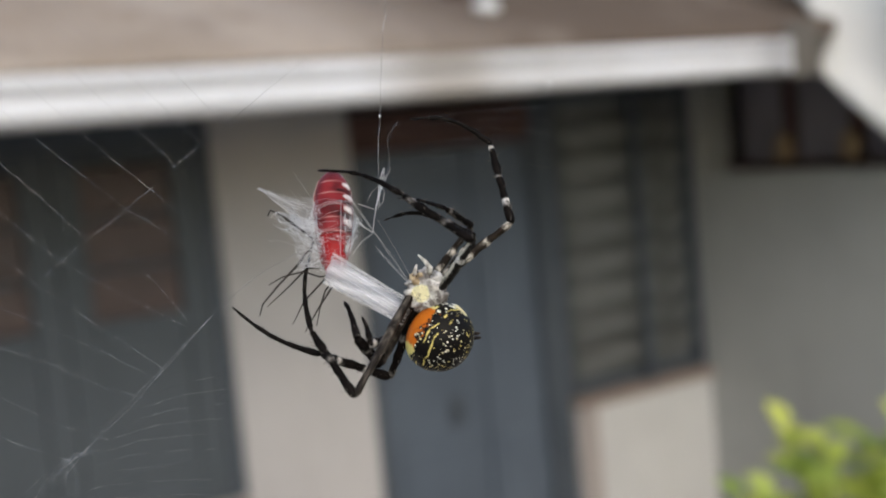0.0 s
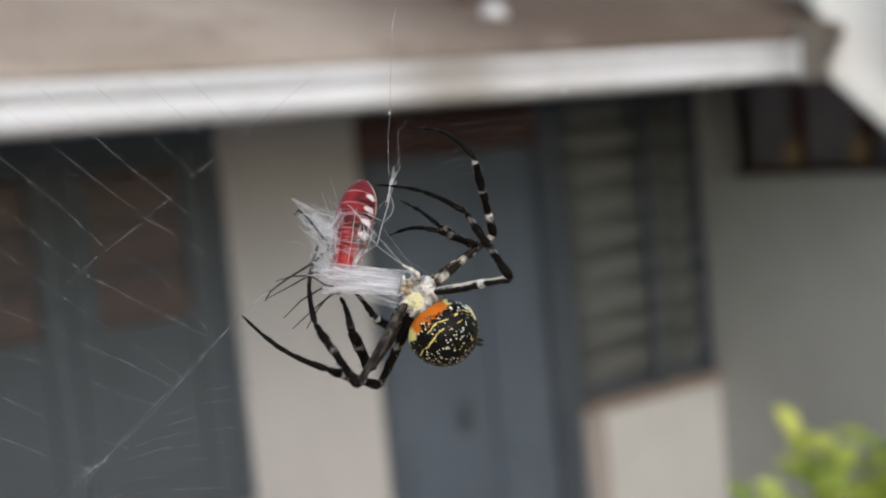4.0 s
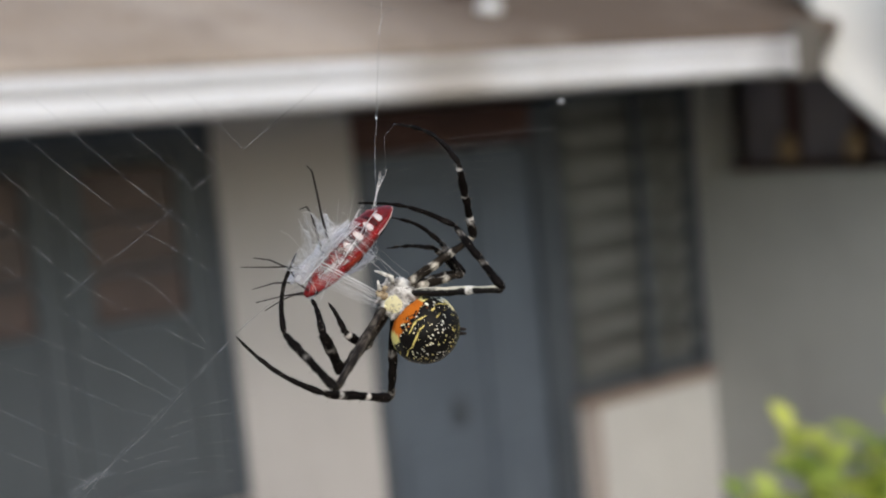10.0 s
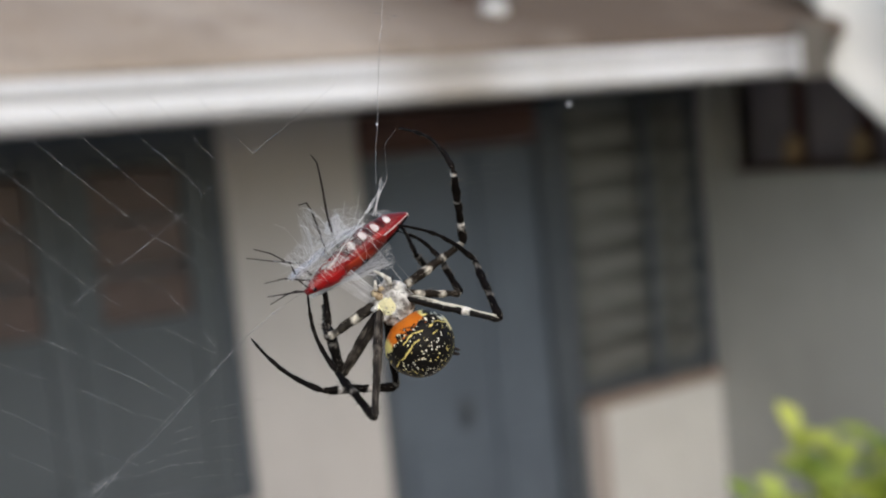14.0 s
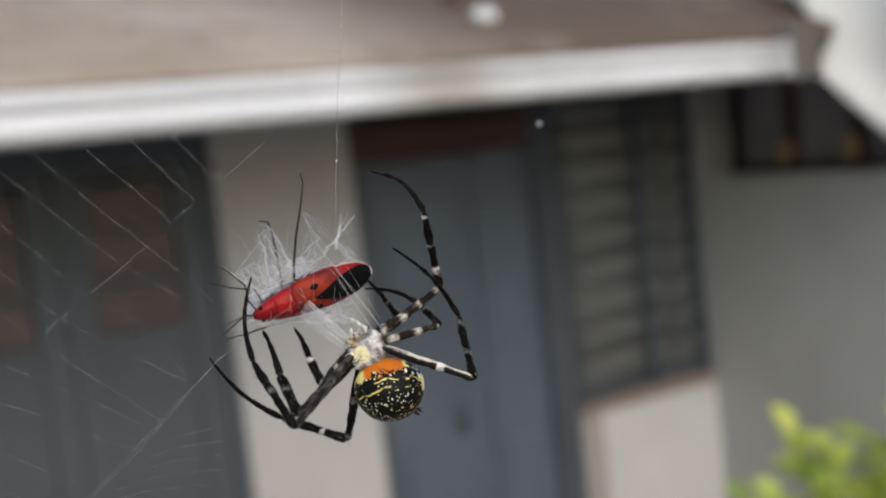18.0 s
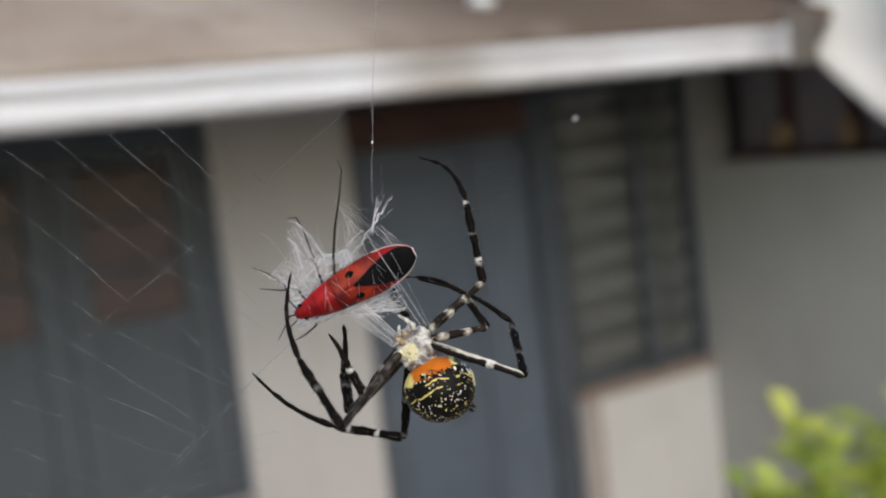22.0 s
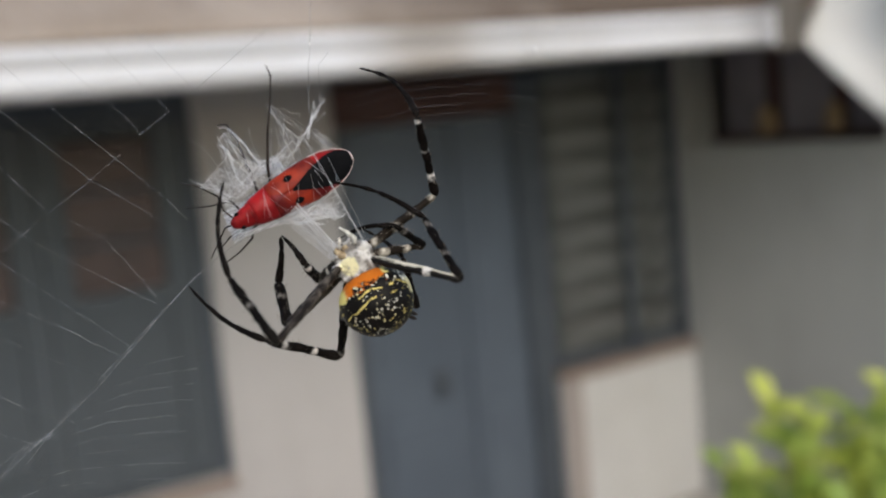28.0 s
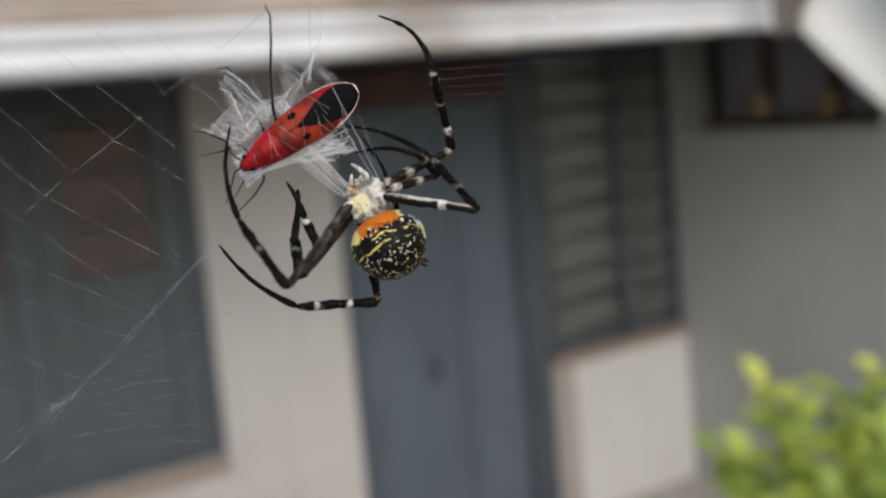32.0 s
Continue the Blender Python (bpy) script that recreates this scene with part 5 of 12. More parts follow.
def motions():
    walk(spider, [
        (0, near(-3.57, -5.79, 0.80, 0.0, -0.0, 16.9)), (0.5, near(-3.95, -6.69, 0.80, 0.0, -0.0, 21.5)), (1, near(-4.33, -7.58, 0.80, 0.0, -0.0, 26.7)),
        (1.5, near(-4.39, -7.71, 0.80, 0.0, -0.0, 22.6)), (2, near(-4.45, -7.83, 0.80, 0.0, -0.0, 18.5)), (2.5, near(-4.68, -7.11, 0.80, 0.0, -0.0, 25.1)),
        (3, near(-4.90, -6.38, 0.80, 0.0, -0.0, 31.0)), (3.5, near(-4.96, -6.36, 0.80, 0.0, -0.0, 31.8)), (5.5, near(-5.17, -6.28, 0.80, 0.0, -0.0, 35.8)),
        (6, near(-5.23, -6.26, 0.80, 0.0, -0.0, 36.9)), (6.5, near(-5.22, -6.42, 0.80, 0.0, -0.0, 35.3)), (7, near(-5.22, -6.59, 0.80, 0.0, -0.0, 33.7)),
        (7.5, near(-5.28, -6.50, 0.80, 0.0, -0.0, 32.6)), (8, near(-5.34, -6.42, 0.80, 0.0, -0.0, 31.6)), (8.5, near(-5.48, -6.20, 0.80, 0.0, -0.0, 33.3)),
        (9, near(-5.61, -5.98, 0.80, 0.0, -0.0, 35.0)), (9.5, near(-5.89, -5.85, 0.80, 0.0, -0.0, 38.7)), (10, near(-6.16, -5.72, 0.80, 0.0, -0.0, 42.3)),
        (10.5, near(-6.25, -5.84, 0.80, 0.0, -0.0, 41.2)), (11, near(-6.35, -5.96, 0.80, 0.0, -0.0, 40.2)), (11.5, near(-6.26, -5.87, 0.80, 0.0, -0.0, 34.7)),
        (12, near(-6.17, -5.79, 0.80, 0.0, -0.0, 29.2)), (12.5, near(-6.28, -5.61, 0.80, 0.0, -0.0, 30.1)), (13, near(-6.38, -5.44, 0.80, 0.0, -0.0, 30.9)),
        (13.5, near(-6.71, -5.23, 0.80, 0.0, -0.0, 32.3)), (14, near(-7.04, -5.03, 0.80, 0.0, -0.0, 33.6)), (14.5, near(-6.92, -5.16, 0.80, 0.0, -0.0, 34.7)),
        (16.5, near(-6.47, -5.68, 0.80, 0.0, -0.0, 39.4)), (17, near(-6.30, -6.70, 0.80, 0.0, -0.0, 34.2)), (17.5, near(-6.39, -6.92, 0.80, 0.0, -0.0, 31.5)),
        (18, near(-6.47, -7.14, 0.80, 0.0, -0.0, 28.9)), (18.5, near(-6.02, -6.80, 0.80, 0.0, -0.0, 30.4)), (19, near(-5.56, -6.46, 0.80, 0.0, -0.0, 31.9)),
        (19.5, near(-5.58, -6.56, 0.80, 0.0, -0.0, 32.6)), (20, near(-5.59, -6.65, 0.80, 0.0, -0.0, 33.4)), (20.5, near(-5.61, -6.75, 0.80, 0.0, -0.0, 34.2)),
        (21, near(-5.70, -6.86, 0.80, 0.0, -0.0, 32.6)), (21.5, near(-5.78, -6.97, 0.80, 0.0, -0.0, 31.2)), (22, near(-5.87, -7.09, 0.80, 0.0, -0.0, 29.8)),
        (22.5, near(-5.68, -7.13, 0.80, 0.0, -0.0, 28.9)), (23, near(-5.49, -7.18, 0.80, 0.0, -0.0, 27.8)), (23.5, near(-5.30, -7.22, 0.80, 0.0, -0.0, 26.7)),
        (24, near(-5.12, -7.27, 0.80, 0.0, -0.0, 25.5)), (24.5, near(-5.36, -6.98, 0.80, 0.0, -0.0, 25.7)), (25, near(-5.60, -6.70, 0.80, 0.0, -0.0, 25.8)),
        (25.5, near(-5.57, -6.73, 0.80, 0.0, -0.0, 26.2)), (27.5, near(-5.46, -6.83, 0.80, 0.0, -0.0, 27.8)), (28, near(-5.43, -6.86, 0.80, 0.0, -0.0, 28.2)),
        (28.5, near(-5.38, -6.96, 0.80, 0.0, -0.0, 26.2)), (29, near(-5.34, -7.06, 0.80, 0.0, -0.0, 24.3)), (29.5, near(-5.30, -7.16, 0.80, 0.0, -0.0, 22.3)),
        (30, near(-5.25, -7.26, 0.80, 0.0, -0.0, 20.4)), (30.5, near(-5.37, -6.80, 0.80, 0.0, -0.0, 22.1)), (31, near(-5.50, -6.34, 0.80, 0.0, -0.0, 23.6)),
        (31.5, near(-5.62, -5.88, 0.80, 0.0, -0.0, 25.1)), (32, near(-5.74, -5.42, 0.80, 0.0, -0.0, 26.5)),
    ])
    walk(abdomen, [
        (0, mm(0.01, -5.76, -0.13, -14.0, 0.0, 35.6)), (1, mm(0.03, -5.19, -0.13, -14.0, -0.0, 18.2)), (2, mm(0.02, -5.24, -0.13, -14.0, -0.0, 23.6)),
        (3, mm(0.18, -5.20, -0.13, -14.0, -0.0, 3.3)), (6, mm(0.04, -5.01, -0.13, -14.0, -0.0, 5.6)), (7, mm(0.05, -4.82, -0.13, -14.0, -0.0, 3.8)),
        (8, mm(0.04, -5.10, -0.13, -14.0, -0.0, 9.2)), (9, mm(0.04, -4.90, -0.13, -14.0, -0.0, 5.1)), (10, mm(0.04, -4.98, -0.13, -14.0, -0.0, 5.6)),
        (11, mm(0.04, -5.71, -0.13, -14.0, 0.0, -2.2)), (12, mm(0.04, -5.76, -0.13, -14.0, -0.0, -2.8)), (13, mm(0.04, -5.86, -0.13, -14.0, -0.0, -0.0)),
        (14, mm(0.05, -6.06, -0.13, -14.0, -0.0, 4.3)), (16.5, mm(0.06, -5.30, -0.13, -14.0, -0.0, -8.9)), (17, mm(0.06, -5.36, -0.13, -14.0, -0.0, -13.3)),
        (18, mm(0.07, -5.47, -0.13, -14.0, -0.0, -18.7)), (19, mm(0.05, -5.66, -0.13, -14.0, -0.0, -8.4)), (20.5, mm(0.03, -5.34, -0.13, -14.0, -0.0, -15.3)),
        (22, mm(0.05, -5.78, -0.13, -14.0, -0.0, -12.1)), (24, mm(0.05, -5.02, -0.13, -14.0, 0.0, 0.8)), (25, mm(0.05, -5.67, -0.13, -14.0, -0.0, -7.8)),
        (28, mm(0.05, -5.04, -0.13, -14.0, -0.0, 0.1)), (30, mm(0.04, -5.06, -0.13, -14.0, -0.0, 3.0)), (32, mm(0.03, -5.65, -0.13, -14.0, 0.0, -2.7)),
    ])
    walk(femur_of['A'], [
        (0, mm(-1.47, 0.54, 0.27, 20.9, -0.0, 134.6)), (0.5, mm(-1.47, 0.54, 0.27, 31.7, -0.0, 127.1)), (1, mm(-1.47, 0.54, 0.27, 42.4, 0.0, 118.3)), (1.5, mm(-1.47, 0.54, 0.27, 41.9, -0.0, 120.0)),
        (2, mm(-1.47, 0.54, 0.27, 41.3, 0.0, 121.7)), (2.5, mm(-1.47, 0.54, 0.27, 43.1, 0.0, 121.2)), (3, mm(-1.47, 0.54, 0.27, 44.5, 0.0, 121.8)), (3.5, mm(-1.47, 0.54, 0.27, 44.7, -0.0, 120.4)),
        (5.5, mm(-1.47, 0.54, 0.27, 45.3, -0.0, 114.0)), (6, mm(-1.47, 0.54, 0.27, 45.4, 0.0, 112.3)), (6.5, mm(-1.47, 0.54, 0.27, 45.4, -0.0, 111.6)), (7, mm(-1.47, 0.54, 0.27, 45.4, -0.0, 110.9)),
        (7.5, mm(-1.47, 0.54, 0.27, 44.9, -0.0, 112.7)), (8, mm(-1.47, 0.54, 0.27, 44.4, 0.0, 114.4)), (8.5, mm(-1.47, 0.54, 0.27, 43.3, 0.0, 113.4)), (9, mm(-1.47, 0.54, 0.27, 42.3, 0.0, 112.4)),
        (9.5, mm(-1.47, 0.54, 0.27, 44.3, 0.0, 110.4)), (10, mm(-1.47, 0.54, 0.27, 46.3, 0.0, 108.6)), (10.5, mm(-1.47, 0.54, 0.27, 43.3, 0.0, 119.1)), (11, mm(-1.47, 0.54, 0.27, 39.6, 0.0, 128.5)),
        (11.5, mm(-1.47, 0.54, 0.27, 31.6, 0.0, 136.3)), (12, mm(-1.47, 0.54, 0.27, 23.6, 0.0, 143.8)), (12.5, mm(-1.47, 0.54, 0.27, 23.9, 0.0, 143.4)), (13, mm(-1.47, 0.54, 0.27, 24.3, 0.0, 143.1)),
        (13.5, mm(-1.47, 0.54, 0.27, 28.0, 0.0, 144.5)), (14, mm(-1.47, 0.54, 0.27, 31.6, 0.0, 146.3)), (14.5, mm(-1.47, 0.54, 0.27, 34.9, -0.0, 141.9)), (16.5, mm(-1.47, 0.54, 0.27, 47.3, 0.0, 120.3)),
        (17, mm(-1.47, 0.54, 0.27, 49.9, -0.0, 115.8)), (17.5, mm(-1.47, 0.54, 0.27, 50.4, -0.0, 114.3)), (18, mm(-1.47, 0.54, 0.27, 50.7, -0.0, 112.7)), (18.5, mm(-1.47, 0.54, 0.27, 49.9, 0.0, 111.0)),
        (19, mm(-1.47, 0.54, 0.27, 49.0, 0.0, 109.3)), (19.5, mm(-1.47, 0.54, 0.27, 50.0, -0.0, 108.3)), (20, mm(-1.47, 0.54, 0.27, 51.0, -0.0, 107.1)), (20.5, mm(-1.47, 0.54, 0.27, 50.7, -0.0, 106.4)),
        (21, mm(-1.47, 0.54, 0.27, 50.7, -0.0, 104.3)), (21.5, mm(-1.47, 0.54, 0.27, 49.9, -0.0, 106.6)), (22, mm(-1.47, 0.54, 0.27, 49.1, 0.0, 108.9)), (22.5, mm(-1.47, 0.54, 0.27, 49.6, 0.0, 109.3)),
        (23, mm(-1.47, 0.54, 0.27, 50.1, 0.0, 109.8)), (23.5, mm(-1.47, 0.54, 0.27, 49.8, 0.0, 108.9)), (24, mm(-1.47, 0.54, 0.27, 49.5, 0.0, 108.1)), (24.5, mm(-1.47, 0.54, 0.27, 49.3, 0.0, 111.0)),
        (25, mm(-1.47, 0.54, 0.27, 49.2, 0.0, 114.0)), (25.5, mm(-1.47, 0.54, 0.27, 49.1, 0.0, 114.0)), (27.5, mm(-1.47, 0.54, 0.27, 48.9, -0.0, 114.2)), (28, mm(-1.47, 0.54, 0.27, 48.8, 0.0, 114.3)),
        (28.5, mm(-1.47, 0.54, 0.27, 48.7, 0.0, 114.1)), (29, mm(-1.47, 0.54, 0.27, 48.5, 0.0, 113.8)), (29.5, mm(-1.47, 0.54, 0.27, 47.7, 0.0, 115.3)), (30, mm(-1.47, 0.54, 0.27, 46.8, 0.0, 116.6)),
        (30.5, mm(-1.47, 0.54, 0.27, 45.7, 0.0, 118.0)), (31, mm(-1.47, 0.54, 0.27, 44.6, 0.0, 119.5)), (31.5, mm(-1.47, 0.54, 0.27, 43.0, 0.0, 119.0)), (32, mm(-1.47, 0.54, 0.27, 41.5, 0.0, 118.5)),
    ])
    walk(tibia_of['A'], [
        (0, mm(0, 14.43, 0, -12.9, -18.9, -116.2)), (0.5, mm(0, 14.43, 0, -13.2, -29.1, -115.7)), (1, mm(0, 14.43, 0, -14.1, -39.5, -115.1)), (1.5, mm(0, 14.43, 0, -16.9, -39.2, -114.4)),
        (2, mm(0, 14.43, 0, -19.7, -38.8, -113.8)), (2.5, mm(0, 14.43, 0, -14.4, -39.8, -117.3)), (3, mm(0, 14.43, 0, -8.7, -40.0, -121.3)), (3.5, mm(0, 14.43, 0, -9.3, -40.4, -120.5)),
        (5.5, mm(0, 14.43, 0, -12.0, -41.9, -117.1)), (6, mm(0, 14.43, 0, -12.7, -42.3, -116.2)), (6.5, mm(0, 14.43, 0, -15.2, -43.0, -113.2)), (7, mm(0, 14.43, 0, -17.8, -43.6, -110.1)),
        (7.5, mm(0, 14.43, 0, -16.4, -43.0, -110.5)), (8, mm(0, 14.43, 0, -15.0, -42.4, -110.9)), (8.5, mm(0, 14.43, 0, -14.0, -41.4, -110.9)), (9, mm(0, 14.43, 0, -12.9, -40.4, -110.8)),
        (9.5, mm(0, 14.43, 0, -13.7, -42.6, -109.7)), (10, mm(0, 14.43, 0, -14.5, -44.7, -108.6)), (10.5, mm(0, 14.43, 0, -8.3, -40.6, -114.5)), (11, mm(0, 14.43, 0, -3.8, -36.0, -118.7)),
        (11.5, mm(0, 14.43, 0, -14.9, -28.7, -117.4)), (12, mm(0, 14.43, 0, -26.0, -21.4, -116.1)), (12.5, mm(0, 14.43, 0, -44.2, -20.0, -125.0)), (13, mm(0, 14.43, 0, -53.9, 1.7, -172.6)),
        (13.5, mm(0, 14.43, 0, -42.2, -19.3, -138.6)), (14, mm(0, 14.43, 0, -25.1, -23.1, -136.0)), (14.5, mm(0, 14.43, 0, -19.8, -26.4, -134.7)), (16.5, mm(0, 14.43, 0, -3.9, -41.6, -124.8)),
        (17, mm(0, 14.43, 0, -7.6, -46.3, -118.3)), (17.5, mm(0, 14.43, 0, -9.2, -47.6, -115.0)), (18, mm(0, 14.43, 0, -11.0, -48.7, -111.4)), (18.5, mm(0, 14.43, 0, -13.6, -48.4, -108.4)),
        (19, mm(0, 14.43, 0, -16.0, -48.0, -105.5)), (19.5, mm(0, 14.43, 0, -15.8, -48.9, -106.0)), (20, mm(0, 14.43, 0, -15.7, -49.9, -106.6)), (20.5, mm(0, 14.43, 0, -20.7, -50.2, -100.7)),
        (21, mm(0, 14.43, 0, -18.2, -50.1, -101.7)), (21.5, mm(0, 14.43, 0, -14.7, -48.8, -105.9)), (22, mm(0, 14.43, 0, -11.5, -47.4, -109.7)), (22.5, mm(0, 14.43, 0, -12.9, -48.2, -107.9)),
        (23, mm(0, 14.43, 0, -14.4, -49.0, -106.0)), (23.5, mm(0, 14.43, 0, -18.6, -49.1, -102.6)), (24, mm(0, 14.43, 0, -22.7, -49.1, -99.1)), (24.5, mm(0, 14.43, 0, -20.9, -48.7, -102.3)),
        (25, mm(0, 14.43, 0, -19.2, -48.1, -105.4)), (25.5, mm(0, 14.43, 0, -18.6, -48.0, -105.6)), (27.5, mm(0, 14.43, 0, -16.3, -47.6, -106.7)), (28, mm(0, 14.43, 0, -15.7, -47.5, -106.9)),
        (28.5, mm(0, 14.43, 0, -17.7, -47.6, -105.8)), (29, mm(0, 14.43, 0, -19.6, -47.6, -104.7)), (29.5, mm(0, 14.43, 0, -18.2, -46.5, -105.9)), (30, mm(0, 14.43, 0, -16.8, -45.5, -107.0)),
        (30.5, mm(0, 14.43, 0, -11.7, -44.0, -109.5)), (31, mm(0, 14.43, 0, -6.8, -42.4, -111.9)), (31.5, mm(0, 14.43, 0, -8.8, -41.0, -111.5)), (32, mm(0, 14.43, 0, -10.8, -39.5, -111.1)),
    ])
    walk(metatarsus_of['A'], [
        (0, mm(8.22, 9.6, -2.06, -3.1, -10.1, -152.3)), (0.5, mm(8.09, 9.34, -1.94, 5.2, -15.8, -152.7)), (1, mm(7.92, 9.04, -1.83, 13.4, -22.1, -153.6)), (1.5, mm(7.75, 8.94, -2.2, 14.0, -21.6, -153.8)),
        (2, mm(7.57, 8.85, -2.55, 14.6, -21.1, -154.0)), (2.5, mm(7.68, 8.72, -1.87, 10.6, -20.8, -156.0)), (3, mm(7.74, 8.61, -1.13, 6.3, -20.4, -157.8)), (3.5, mm(7.77, 8.66, -1.2, 7.0, -20.6, -157.7)),
        (5.5, mm(7.88, 8.89, -1.51, 9.7, -21.4, -157.1)), (6, mm(7.9, 8.94, -1.59, 10.4, -21.6, -157.0)), (6.5, mm(7.96, 9.12, -1.87, 11.0, -22.0, -156.6)), (7, mm(8.01, 9.31, -2.16, 11.7, -22.3, -156.1)),
        (7.5, mm(8.1, 9.39, -2.02, 10.1, -22.1, -156.0)), (8, mm(8.19, 9.47, -1.87, 8.5, -21.9, -155.8)), (8.5, mm(8.29, 9.61, -1.77, 7.8, -19.9, -157.5)), (9, mm(8.38, 9.74, -1.66, 7.1, -17.9, -159.2)),
        (9.5, mm(8.39, 9.77, -1.71, 8.0, -17.9, -160.7)), (10, mm(8.4, 9.79, -1.74, 9.0, -17.8, -162.1)), (10.5, mm(8.4, 9.6, -1.06, 10.0, -18.0, -159.9)), (11, mm(8.35, 9.43, -0.52, 11.2, -17.7, -157.3)),
        (11.5, mm(7.81, 9.03, -2.21, 16.6, -10.9, -161.8)), (12, mm(7.18, 9.17, -3.99, 21.4, -5.8, -166.5)), (12.5, mm(4.39, 8.52, -6.39, 21.3, 0.0, 180.0)), (13, mm(0.97, 8.77, -7.88, 19.8, 6.0, 166.4)),
        (13.5, mm(3.16, 7.58, -6.17, 13.6, -1.7, -176.9)), (14, mm(4.96, 6.95, -3.81, 6.5, -12.1, -159.6)), (14.5, mm(5.48, 6.93, -2.96, 10.2, -13.6, -159.8)), (16.5, mm(7.73, 8.51, -0.5, 23.9, -21.8, -158.3)),
        (17, mm(8.06, 9.02, -0.9, 22.8, -28.1, -153.3)), (17.5, mm(8.24, 9.32, -1.05, 18.2, -30.4, -150.9)), (18, mm(8.4, 9.63, -1.23, 13.3, -32.6, -148.4)), (18.5, mm(8.45, 9.81, -1.52, 10.9, -32.6, -147.4)),
        (19, mm(8.5, 10, -1.8, 8.6, -32.5, -146.4)), (19.5, mm(8.46, 9.91, -1.75, 7.8, -34.3, -145.1)), (20, mm(8.42, 9.82, -1.7, 6.9, -36.2, -143.8)), (20.5, mm(8.46, 10.12, -2.21, 13.1, -34.5, -145.9)),
        (21, mm(8.59, 10.25, -1.96, 6.2, -36.3, -143.1)), (21.5, mm(8.56, 10.06, -1.63, 6.3, -35.7, -142.7)), (22, mm(8.51, 9.86, -1.32, 6.5, -35.2, -142.4)), (22.5, mm(8.54, 9.96, -1.45, 7.2, -35.2, -143.1)),
        (23, mm(8.57, 10.06, -1.59, 8.0, -35.3, -143.8)), (23.5, mm(8.51, 10.13, -2.03, 7.6, -36.5, -141.4)), (24, mm(8.43, 10.2, -2.46, 7.1, -37.6, -138.8)), (24.5, mm(8.35, 9.94, -2.29, 9.9, -36.1, -141.3)),
        (25, mm(8.25, 9.69, -2.14, 12.5, -34.5, -143.5)), (25.5, mm(8.28, 9.72, -2.08, 13.8, -34.0, -144.3)), (27.5, mm(8.39, 9.81, -1.84, 18.9, -31.9, -147.1)), (28, mm(8.41, 9.84, -1.78, 20.2, -31.4, -147.7)),
        (28.5, mm(8.34, 9.8, -2, 17.9, -32.5, -146.0)), (29, mm(8.27, 9.76, -2.21, 15.6, -33.5, -144.3)), (29.5, mm(8.3, 9.77, -2.09, 12.9, -34.0, -142.1)), (30, mm(8.34, 9.78, -1.98, 10.3, -34.5, -139.9)),
        (30.5, mm(8.54, 9.94, -1.42, 9.4, -32.6, -141.4)), (31, mm(8.7, 10.1, -0.85, 8.2, -30.8, -142.7)), (31.5, mm(8.61, 9.99, -1.12, 10.0, -28.9, -143.7)), (32, mm(8.52, 9.91, -1.4, 11.8, -27.1, -144.7)),
    ])
